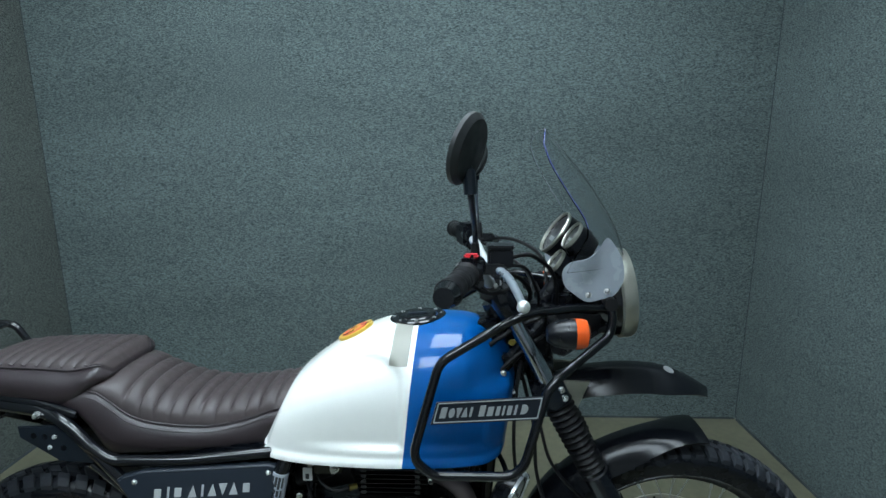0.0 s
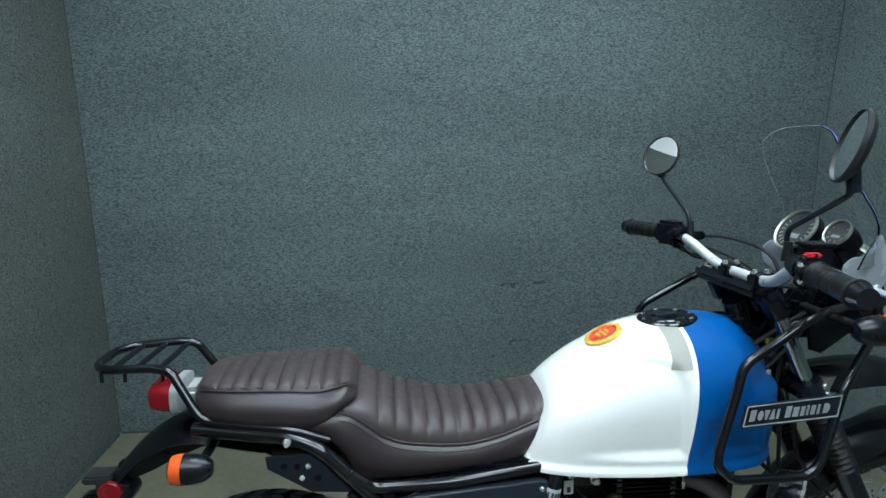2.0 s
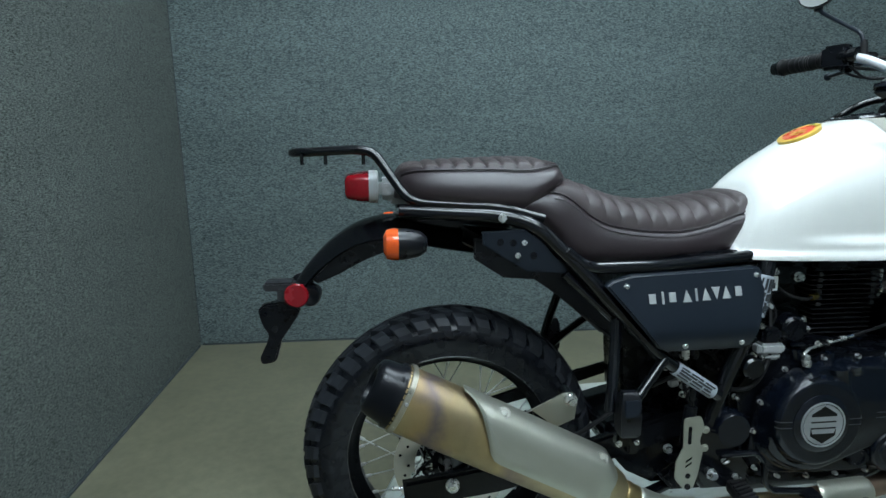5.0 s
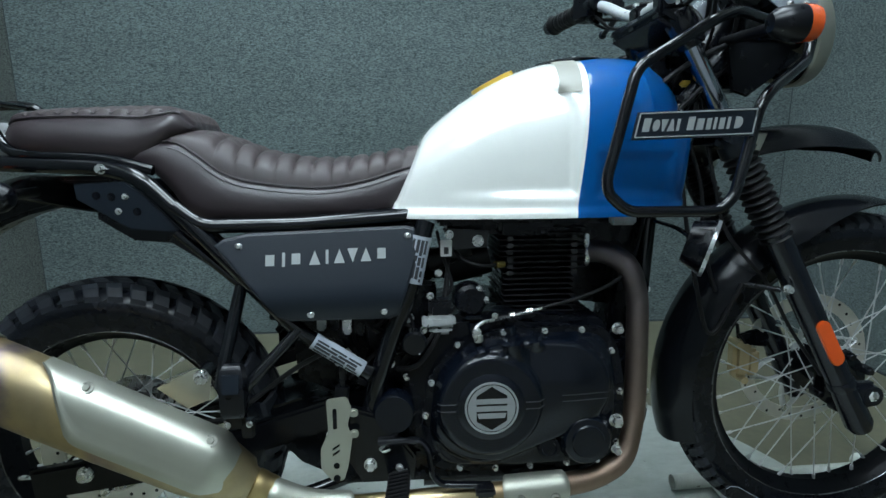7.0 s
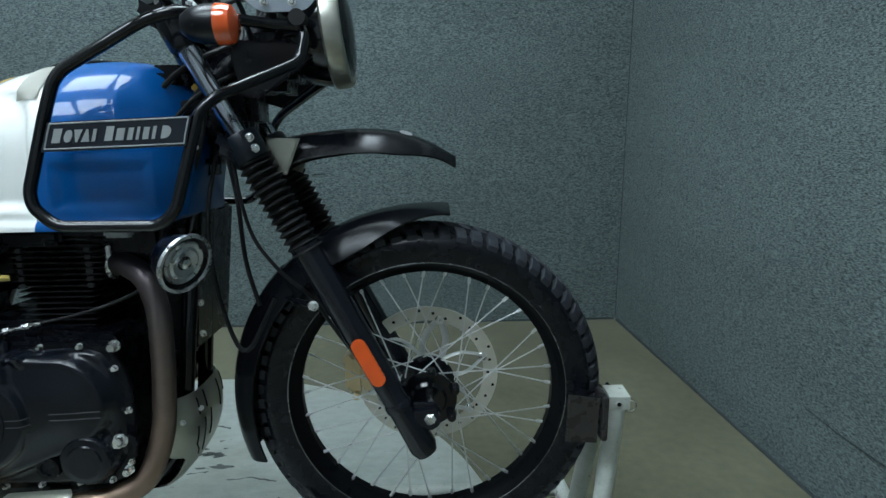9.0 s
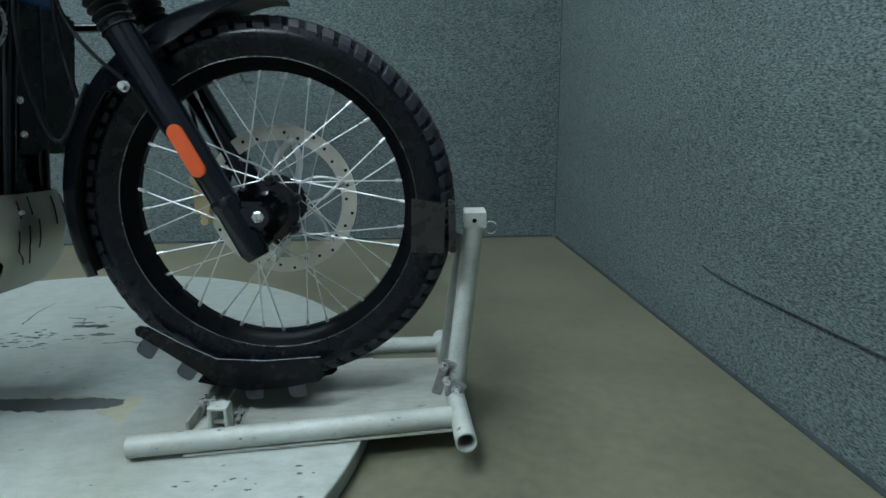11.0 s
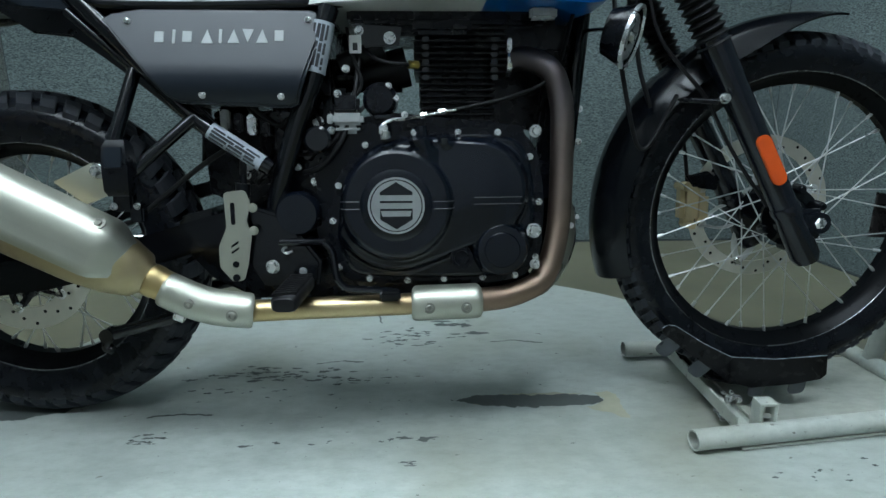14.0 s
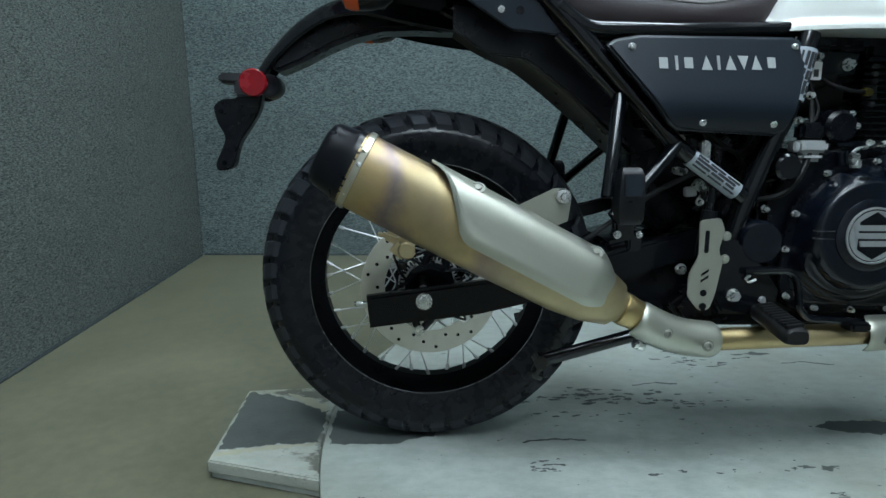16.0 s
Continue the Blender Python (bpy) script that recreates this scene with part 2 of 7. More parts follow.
def worn(name, paint, under, scale, cut, soft, stain, stain_amount, rough=0.4):
    """Paint with flakes knocked out of it down to another tone, grime and large stains."""
    m = material(name, paint, rough, vary=0.16, scale=24)
    nt = m.node_tree
    b = shader_of(m)
    base = b.inputs["Base Color"].links[0].from_socket
    co = nt.nodes.new("ShaderNodeTexCoord")
    n = nt.nodes.new("ShaderNodeTexNoise")
    n.inputs["Scale"].default_value, n.inputs["Detail"].default_value, n.inputs["Roughness"].default_value = scale, 8, 0.6
    mp = nt.nodes.new("ShaderNodeMapping")
    mp.inputs["Scale"].default_value = (0.55, 1.0, 1.0)
    nt.links.new(co.outputs["Object"], mp.inputs[0])
    nt.links.new(mp.outputs[0], n.inputs["Vector"])
    big = nt.nodes.new("ShaderNodeTexNoise")
    big.inputs["Scale"].default_value, big.inputs["Detail"].default_value = 2.6, 5
    nt.links.new(co.outputs["Object"], big.inputs["Vector"])
    st = nt.nodes.new("ShaderNodeMapRange")
    st.inputs[1].default_value, st.inputs[2].default_value, st.inputs[3].default_value, st.inputs[4].default_value = 0.5, 0.75, 0, stain_amount
    nt.links.new(big.outputs["Fac"], st.inputs[0])
    mix0 = nt.nodes.new("ShaderNodeMix")
    mix0.data_type = "RGBA"
    nt.links.new(st.outputs[0], mix0.inputs[0])
    nt.links.new(base, mix0.inputs[6])
    mix0.inputs[7].default_value = (*stain, 1)
    sm = nt.nodes.new("ShaderNodeMapping")
    sm.inputs["Scale"].default_value = (0.5, 1.0, 1.0)
    sm.inputs["Rotation"].default_value = (0, 0, radians(4))
    nt.links.new(co.outputs["Object"], sm.inputs[0])
    streak = nt.nodes.new("ShaderNodeTexNoise")
    streak.inputs["Scale"].default_value, streak.inputs["Detail"].default_value, streak.inputs["Roughness"].default_value = 46, 7, 0.72
    nt.links.new(sm.outputs[0], streak.inputs["Vector"])
    sr = nt.nodes.new("ShaderNodeMapRange")
    sr.inputs[1].default_value, sr.inputs[2].default_value, sr.inputs[3].default_value, sr.inputs[4].default_value = 0.42, 0.74, 0.0, 0.34
    nt.links.new(streak.outputs["Fac"], sr.inputs[0])
    grime = nt.nodes.new("ShaderNodeMix")
    grime.data_type = "RGBA"
    nt.links.new(sr.outputs[0], grime.inputs[0])
    nt.links.new(mix0.outputs[2], grime.inputs[6])
    grime.inputs[7].default_value = (stain[0] * 0.62, stain[1] * 0.66, stain[2] * 0.72, 1)
    speck = nt.nodes.new("ShaderNodeTexNoise")
    speck.inputs["Scale"].default_value, speck.inputs["Detail"].default_value = 150, 3
    nt.links.new(co.outputs["Object"], speck.inputs["Vector"])
    kr = nt.nodes.new("ShaderNodeMapRange")
    kr.inputs[1].default_value, kr.inputs[2].default_value, kr.inputs[3].default_value, kr.inputs[4].default_value = 0.70, 0.76, 0.0, 0.8
    nt.links.new(speck.outputs["Fac"], kr.inputs[0])
    dots = nt.nodes.new("ShaderNodeMix")
    dots.data_type = "RGBA"
    nt.links.new(kr.outputs[0], dots.inputs[0])
    nt.links.new(grime.outputs[2], dots.inputs[6])
    dots.inputs[7].default_value = (*under, 1)
    mix0 = dots
    cutter = nt.nodes.new("ShaderNodeMapRange")
    cutter.inputs[1].default_value, cutter.inputs[2].default_value = cut, cut + soft
    nt.links.new(n.outputs["Fac"], cutter.inputs[0])
    mix = nt.nodes.new("ShaderNodeMix")
    mix.data_type = "RGBA"
    nt.links.new(cutter.outputs[0], mix.inputs[0])
    nt.links.new(mix0.outputs[2], mix.inputs[6])
    mix.inputs[7].default_value = (*under, 1)
    nt.links.new(mix.outputs[2], b.inputs["Base Color"])
    bp = nt.nodes.new("ShaderNodeBump")
    bp.inputs["Strength"].default_value, bp.inputs["Distance"].default_value = 0.5, 0.001
    bp.invert = True
    nt.links.new(cutter.outputs[0], bp.inputs["Height"])
    nt.links.new(bp.outputs[0], b.inputs["Normal"])
    return m


CARPET = carpet("grey_wall_carpet", (0.105, 0.132, 0.132))
# Same carpet with the west wall's dimmer, warmer light put into its colour
SHADED_CARPET = carpet("shaded_grey_wall_carpet", (0.103, 0.118, 0.111))
CONCRETE = material("sealed_tan_concrete", (0.135, 0.131, 0.088), 0.38, vary=0.30, scale=36, rough_vary=0.05)
TURNTABLE = worn("flaked_white_floor_paint", (0.440, 0.480, 0.448), (0.15, 0.145, 0.12), 34, 0.675, 0.03, (0.28, 0.285, 0.225), 0.9, 0.40)
STAND_PAINT = worn("chipped_white_stand_paint", (0.47, 0.50, 0.46), (0.13, 0.125, 0.105), 60, 0.635, 0.05, (0.30, 0.305, 0.25), 0.9, 0.42)

# ---- tools for building ----
def finish(bm, smooth=True, angle=35):
    bmesh.ops.recalc_face_normals(bm, faces=bm.faces)
    for f in bm.faces:
        f.smooth = smooth
    if smooth:
        for e in bm.edges:
            if len(e.link_faces) == 2 and e.calc_face_angle(0) > radians(angle):
                e.smooth = False
    return bm


def part(name, bm, mat, parent=None, label="", smooth=True, angle=35):
    """Links a bmesh as one mesh object under a thing or part."""
    finish(bm, smooth, angle)
    me = bpy.data.meshes.new(name)
    bm.to_mesh(me)
    bm.free()
    for m in (mat if isinstance(mat, (list, tuple)) else [mat]):
        me.materials.append(m)
    ob = new(name, me)
    ob.parent = parent
    if label:
        ob["label"] = label
    return ob


def empty(name, m):
    ob = new(name)
    ob.matrix_world = m
    ob.empty_display_size = 0.05
    return ob


def join(*bms):
    """The first bmesh with all the others copied into it."""
    out = bms[0]
    for b in bms[1:]:
        vs = [out.verts.new(v.co) for v in b.verts]
        b.verts.index_update()
        for f in b.faces:
            try:
                out.faces.new([vs[v.index] for v in f.verts]).material_index = f.material_index
            except ValueError:
                pass
        b.free()
    return out


def moved(bm, m):
    bmesh.ops.transform(bm, matrix=m, verts=bm.verts)
    return bm


def rounded(points, r, steps=5, closed=False):
    """A polyline whose corners are rounded off over the length r."""
    pts = [Vector(p) for p in points]
    out, n = [], len(pts)
    for i, p in enumerate(pts):
        if not closed and i in (0, n - 1):
            out.append(p)
            continue
        a, b = pts[i - 1] - p, pts[(i + 1) % n] - p
        d = min(r, a.length * 0.45, b.length * 0.45)
        s, e = p + a.normalized() * d, p + b.normalized() * d
        for k in range(steps + 1):
            u = k / steps
            out.append(s * (1 - u) ** 2 + p * 2 * u * (1 - u) + e * u * u)
    return out


def tube(points, r, bend=0.03, sides=12, closed=False, caps=True, flat=1.0, steps=5):
    """A round bar along a polyline; r may be a function of how far along (0 to 1); flat squeezes it."""
    pts = rounded(points, bend, steps, closed) if bend else [Vector(p) for p in points]
    keep = [pts[0]]
    for p in pts[1:]:
        if (p - keep[-1]).length > 1e-5:
            keep.append(p)
    pts = keep
    if closed and (pts[0] - pts[-1]).length < 1e-5:
        pts.pop()
    n = len(pts)
    dirs = []
    for i in range(n):
        a = pts[i - 1] if (i or closed) else pts[0]
        b = pts[(i + 1) % n] if (i < n - 1 or closed) else pts[-1]
        dirs.append((b - a).normalized())
    up = Vector((0, 0, 1)) if abs(dirs[0].z) < 0.9 else Vector((0, 1, 0))
    u = dirs[0].cross(up).normalized()
    bm = bmesh.new()
    rings = []
    lengths = [0.0]
    for i in range(1, n):
        lengths.append(lengths[-1] + (pts[i] - pts[i - 1]).length)
    for i in range(n):
        u = (u - dirs[i] * u.dot(dirs[i])).normalized()
        w = dirs[i].cross(u)
        rad = r(lengths[i] / lengths[-1]) if callable(r) else r
        rings.append([bm.verts.new(pts[i] + (u * math.cos(6.28318 * k / sides) + w * flat * math.sin(6.28318 * k / sides)) * rad) for k in range(sides)])
    for i in range(n if closed else n - 1):
        a, b = rings[i], rings[(i + 1) % n]
        for k in range(sides):
            bm.faces.new((a[k], a[(k + 1) % sides], b[(k + 1) % sides], b[k]))
    if caps and not closed:
        bm.faces.new(rings[0])
        bm.faces.new(rings[-1])
    return bm


def lathe(profile, seg=32, axis="y", centre=(0, 0, 0), closed=False, arc=None, caps=True):
    """Turns a profile of (distance along the axis, radius) round an axis through centre."""
    bm = bmesh.new()
    c = Vector(centre)
    a0, a1 = arc or (0, 2 * math.pi)
    full = arc is None
    count = seg if full else seg + 1
    rings = []
    for d, r in profile:
        ring = []
        for k in range(count):
            an = a0 + (a1 - a0) * k / seg
            x, z = r * math.cos(an), r * math.sin(an)
            v = {"y": (x, d, z), "x": (d, x, z), "z": (x, z, d)}[axis]
            ring.append(bm.verts.new(c + Vector(v)))
        rings.append(ring)
    pairs = list(zip(rings, rings[1:])) + ([(rings[-1], rings[0])] if closed else [])
    for a, b in pairs:
        for k in range(seg):
            j = (k + 1) % count
            bm.faces.new((a[k], a[j], b[j], b[k]))
    if full and caps and not closed:
        for ring, (d, r) in ((rings[0], profile[0]), (rings[-1], profile[-1])):
            if r > 1e-4:
                bm.faces.new(ring)
    bmesh.ops.remove_doubles(bm, verts=bm.verts, dist=1e-6)
    return bm


def prism(outline, y0, y1, bevel=0.002, plane="xz", seg=2):
    """A flat outline given thickness, with its edges rounded over."""
    bm = bmesh.new()
    def at(p, d):
        return {"xz": (p[0], d, p[1]), "xy": (p[0], p[1], d), "yz": (d, p[0], p[1])}[plane]
    a = [bm.verts.new(at(p, y0)) for p in outline]
    b = [bm.verts.new(at(p, y1)) for p in outline]
    n = len(outline)
    fa, fb = bm.faces.new(a), bm.faces.new(b)
    for i in range(n):
        bm.faces.new((a[i], a[(i + 1) % n], b[(i + 1) % n], b[i]))
    bmesh.ops.recalc_face_normals(bm, faces=bm.faces)
    if bevel:
        bmesh.ops.bevel(bm, geom=list(fa.edges) + list(fb.edges), offset=bevel, segments=seg, affect="EDGES")
    return bm


def box(cx, cy, cz, sx, sy, sz, bevel=0.002, m=None):
    bm = bmesh.new()
    bmesh.ops.create_cube(bm, size=1, matrix=Matrix.Diagonal((sx, sy, sz, 1)))
    if bevel:
        bmesh.ops.bevel(bm, geom=bm.edges, offset=bevel, segments=2, affect="EDGES")
    bmesh.ops.transform(bm, matrix=Matrix.Translation((cx, cy, cz)) @ (m or Matrix()), verts=bm.verts)
    return bm


def loft(sections, closed_ring=True, caps=True):
    """Joins rings of the same number of points."""
    bm = bmesh.new()
    rings = [[bm.verts.new(p) for p in s] for s in sections]
    n = len(rings[0])
    for a, b in zip(rings, rings[1:]):
        for k in range(n if closed_ring else n - 1):
            bm.faces.new((a[k], a[(k + 1) % n], b[(k + 1) % n], b[k]))
    if caps and closed_ring:
        bm.faces.new(rings[0])
        bm.faces.new(rings[-1])
    return bm


def sheet(grid, thick):
    """A surface from rows of points, given thickness along its normals."""
    bm = bmesh.new()
    rows = [[bm.verts.new(p) for p in row] for row in grid]
    for a, b in zip(rows, rows[1:]):
        for k in range(len(a) - 1):
            bm.faces.new((a[k], a[k + 1], b[k + 1], b[k]))
    bmesh.ops.recalc_face_normals(bm, faces=bm.faces)
    bmesh.ops.solidify(bm, geom=list(bm.faces), thickness=thick)
    return bm


def interp(table, x):
    """Smooth reading of a table of (x, y)."""
    xs = [p[0] for p in table]
    if x <= xs[0]:
        return table[0][1]
    if x >= xs[-1]:
        return table[-1][1]
    i = next(k for k in range(len(xs) - 1) if xs[k] <= x <= xs[k + 1])
    def slope(k):
        if k == 0:
            return (table[1][1] - table[0][1]) / (xs[1] - xs[0])
        if k == len(xs) - 1:
            return (table[-1][1] - table[-2][1]) / (xs[-1] - xs[-2])
        return (table[k + 1][1] - table[k - 1][1]) / (xs[k + 1] - xs[k - 1])
    h = xs[i + 1] - xs[i]
    u = (x - xs[i]) / h
    return ((2 * u**3 - 3 * u * u + 1) * table[i][1] + (u**3 - 2 * u * u + u) * h * slope(i)
            + (3 * u * u - 2 * u**3) * table[i + 1][1] + (u**3 - u * u) * h * slope(i + 1))


def bolt(parent, x, y, z, r=0.006, mat=None, h=0.005, side=-1, kind="hex", m=None):
    """A screw head whose face looks to the bike's side, with a washer and a socket."""
    r *= 0.84
    b = lathe([(0, r * 1.3), (0.0012, r * 1.3), (0.0012, r)], 16)
    if kind == "hex":
        b = join(b, lathe([(0.001, r), (h * 0.85, r), (h, r * 0.86), (h, 0)], 6))
    else:
        b = join(b, lathe([(0.001, r), (h * 0.7, r), (h, r * 0.75), (h, r * 0.45), (h * 0.45, r * 0.4), (h * 0.45, 0)], 14))
    turn = m or (Matrix() if side > 0 else Matrix.Rotation(math.pi, 4, "X"))
    return part("bolt", moved(b, Matrix.Translation((x, y, z)) @ turn), mat or STEEL, parent)


def mirrored(bm):
    """A copy seen in the bike's middle plane."""
    out = bm.copy()
    bmesh.ops.transform(out, matrix=Matrix.Diagonal((1, -1, 1, 1)), verts=out.verts)
    return out

# ---- the booth ----
def wall(name, x0, y0, x1, y1, z0, z1, thick, label):
    """An upright carpeted wall from one corner to another, thickness away to the left of its run."""
    d = Vector((x1 - x0, y1 - y0, 0)).normalized()
    nrm = Vector((-d.y, d.x, 0)) * thick
    bm = bmesh.new()
    steps = 24
    front, back = [], []
    for i in range(steps + 1):
        u = i / steps
        p = Vector((x0 + (x1 - x0) * u, y0 + (y1 - y0) * u, 0))
        front.append([bm.verts.new(p + Vector((0, 0, z0 + (z1 - z0) * k / 16)) + nrm * 0.04 * noise.noise((u * 5, k * 0.35, x0))) for k in range(17)])
        back.append([bm.verts.new(p + nrm + Vector((0, 0, z))) for z in (z0, z1)])
    for a, b in zip(front, front[1:]):
        for k in range(16):
            bm.faces.new((a[k], b[k], b[k + 1], a[k + 1]))
    for i in range(steps):
        bm.faces.new((back[i][0], back[i][1], back[i + 1][1], back[i + 1][0]))
        bm.faces.new((front[i][0], back[i][0], back[i + 1][0], front[i + 1][0]))
        bm.faces.new((front[i][16], front[i + 1][16], back[i + 1][1], back[i][1]))
    bm.faces.new([*front[0], back[0][1], back[0][0]])
    bm.faces.new([*reversed(front[-1]), back[-1][0], back[-1][1]])
    return tagged(part(name, bm, SHADED_CARPET if name == "wall_west" else CARPET), label, "wall", kind="structure")


BACK_Y, LX, RX, CEIL, RIM = 1.52, -0.935, 2.315, 3.0, 2.35
FRONT_Y = -3.6
LFX, RFX = -1.33, 2.82
wall("wall_north", LX, BACK_Y, RX, BACK_Y, FLOOR_Z, RIM, 0.12, "grey carpeted booth wall behind the motorcycle")
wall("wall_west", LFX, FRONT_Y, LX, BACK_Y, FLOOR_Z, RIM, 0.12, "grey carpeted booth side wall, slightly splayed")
wall("wall_east", RX, BACK_Y, RFX, FRONT_Y, FLOOR_Z, RIM, 0.12, "grey carpeted booth side wall with creases")
for ax, ay, bx, by in ((LX, BACK_Y, RX, BACK_Y), (LFX, FRONT_Y, LX, BACK_Y), (RX, BACK_Y, RFX, FRONT_Y)):
    d = Vector((bx - ax, by - ay, 0))
    nrm = Vector((-d.y, d.x, 0)).normalized() * 0.06
    up = box(0, 0, 0, d.length + 0.2, 0.12, CEIL - RIM, 0)
    moved(up, Matrix.Translation(((ax + bx) / 2 + nrm.x, (ay + by) / 2 + nrm.y, (CEIL + RIM) / 2)) @ Matrix.Rotation(math.atan2(d.y, d.x), 4, "Z"))
    tagged(part("upper_wall", up, CEILING_WHITE, smooth=False), "plain white wall above the carpeted booth", "wall", kind="structure")
# Unseen south wall, added; its grey is set for fill light and reflections
for z0, z1, finish_mat, text in ((FLOOR_Z, RIM, ROOM_GREY, "unseen grey painted wall added to close the room"), (RIM, CEIL, CEILING_WHITE, "unseen plain white wall added above the grey one")):
    south = box((LFX + RFX) / 2, FRONT_Y - 0.06, (z0 + z1) / 2, RFX - LFX + 0.3, 0.12, z1 - z0, 0)
    tagged(part("wall_south", south, finish_mat, smooth=False), text, "wall", kind="structure")
tagged(part("floor", box(0.7, -1.05, FLOOR_Z - 0.05, 4.8, 5.6, 0.1, 0), CONCRETE, smooth=False), "tan sealed concrete floor with stains", "floor", kind="structure")
tagged(part("ceiling", box(0.7, -1.05, CEIL + 0.05, 4.8, 5.6, 0.1, 0), CEILING_WHITE, smooth=False), "plain white ceiling above the booth", "ceiling", kind="structure")


def glow(strength, color):
    m = bpy.data.materials.new("lamp_diffuser")
    m.use_nodes = True
    b = shader_of(m)
    b.inputs["Base Color"].default_value = (0.8, 0.8, 0.8, 1)
    b.inputs["Emission Color"].default_value = (*color, 1)
    b.inputs["Emission Strength"].default_value = strength
    return m


DIFFUSER = glow(16.8, (0.832, 1.0, 1.11))


def ceiling_light(x, y, sx, sy):
    root = empty("ceiling_light", pose(x, y, CEIL - 0.002))
    part("housing", box(0, 0, -0.03, sx, sy, 0.056, 0.004), LAMP_HOUSING, root)
    part("diffuser", box(0, 0, -0.064, sx - 0.06, sy - 0.06, 0.01, 0.002), DIFFUSER, root, "glowing white diffuser")
    return tagged(root, "white rectangular ceiling light with glowing diffuser", "ceiling light", "lights on the ceiling")


for lx in (-0.36, 0.31, 0.98):
    ceiling_light(lx, -1.48, 0.62, 1.00)
for lx in (0.15, 1.10):
    ceiling_light(lx, 0.12, 0.70, 1.05)

# Turntable under the motorcycle, with the plank let into its edge
TX, TY, TR = 0.727, -0.015, 0.917
turntable = empty("turntable", pose(TX, TY, 0))
tagged(turntable, "round white painted wooden turntable with flaked paint on the floor", "turntable")
deck = part("deck", lathe([(TOP - 0.006, TR), (TOP - 0.002, TR), (TOP, TR - 0.003), (TOP, 0.0)], 128, "z"), TURNTABLE, turntable, angle=60)
part("rim_board", lathe([(FLOOR_Z + 0.0005, TR - 0.004), (TOP - 0.006, TR - 0.004), (TOP - 0.006, TR - 0.03)], 128, "z"), TURNTABLE, turntable)
plank = empty("plank", pose(0, 0, 0))
tagged(plank, "white painted plank with a dark bare tyre track, beside the turntable", "plank")
def seat_of_plank(grow):
    """The plank's outline, whose inner end follows the turntable's edge."""
    return [(-0.394 + grow, -0.094 + grow)] + [(TX - math.sqrt((TR + 0.0015) ** 2 - (y - TY) ** 2), y) for y in (-0.158 + grow, -0.1, -0.05, 0.0, 0.05, 0.1, 0.15, 0.2 - grow)] + [(-0.389 + grow, 0.18 - grow)]


PLANK_PAINT = worn("weathered_plank_paint", (0.41, 0.43, 0.38), (0.14, 0.14, 0.115), 16, 0.505, 0.06, (0.27, 0.265, 0.20), 0.8, 0.45)
part("board", prism(seat_of_plank(0), FLOOR_Z + 0.014, TOP, 0.003, "xy"), PLANK_PAINT, plank)
part("lower_board", prism(seat_of_plank(0.004), FLOOR_Z + 0.001, FLOOR_Z + 0.0135, 0.002, "xy"), TURNTABLE, plank)

BARE = material("bare_grey_wood", (0.085, 0.094, 0.090), 0.5, vary=0.4, scale=30, bump=0.2, bump_scale=150)
BUFF = material("buff_undercoat", (0.40, 0.39, 0.29), 0.6, vary=0.2, scale=30)


def patch(outline, z, rough, seed, step=0.006):
    """A flat worn patch with a ragged edge; outline in the floor's plane."""
    pts = []
    for (x0, y0), (x1, y1) in zip(outline, outline[1:] + outline[:1]):
        n = max(1, int(math.hypot(x1 - x0, y1 - y0) / step))
        for k in range(n):
            u = k / n
            x, y = x0 + (x1 - x0) * u, y0 + (y1 - y0) * u
            j = Vector((noise.noise((x * 60, y * 60, seed)), noise.noise((x * 60, y * 60, seed + 9)))) + 0.6 * Vector((noise.noise((x * 190, y * 190, seed)), noise.noise((x * 190, y * 190, seed + 5))))
            pts.append((x + rough * j.x, y + rough * j.y))
    bm = bmesh.new()
    f = bm.faces.new([bm.verts.new((x, y, z)) for x, y in pts])
    if f.normal.z < 0:
        f.normal_flip()
    bmesh.ops.triangulate(bm, faces=[f])
    return bm


def shifted(pts):
    return [(x - TX, y - TY) for x, y in pts]


part("bare_patch", patch(shifted([(0.820, -0.003), (0.860, -0.020), (0.893, -0.028), (0.971, -0.037), (1.031, -0.033), (1.113, -0.029), (1.131, -0.018), (1.134, -0.006), (1.127, 0.010), (1.065, 0.015), (0.98, 0.016), (0.897, 0.020), (0.85, 0.012)]), TOP + 0.0007, 0.007, 3, 0.0035), BARE, turntable, "long bare grey scrape in the white paint", smooth=False)
part("bare_patch", patch(shifted([(1.091, -0.036), (1.100, -0.050), (1.135, -0.066), (1.152, -0.082), (1.168, -0.088), (1.165, -0.042), (1.170, 0.014), (1.147, 0.026), (1.120, 0.020), (1.138, -0.006), (1.118, -0.028)]), TOP + 0.0004, 0.005, 7), BUFF, turntable, "buff undercoat showing beside the scrape", smooth=False)
part("bare_patch", patch(shifted([(0.842, 0.010), (0.88, 0.018), (1.02, 0.026), (1.10, 0.020), (1.02, 0.0), (0.88, -0.025), (0.86, -0.02)]), TOP + 0.0003, 0.006, 11), BUFF, turntable, "buff undercoat along the scrape", smooth=False)
part("bare_patch", patch(shifted([(-0.180, -0.045), (-0.05, -0.048), (-0.018, -0.03), (0.03, -0.02), (0.03, 0.06), (-0.10, 0.075), (-0.176, 0.085)]), TOP + 0.0005, 0.006, 5), BARE, turntable, "dark rubbed tyre track", smooth=False)
part("bare_patch", patch([(-0.388, -0.085), (-0.30, -0.062), (-0.21, -0.052), (-0.200, -0.040), (-0.28, -0.046), (-0.385, -0.068)], TOP + 0.0006, 0.006, 31), BUFF, plank, "streaky worn paint on the plank edge", smooth=False)
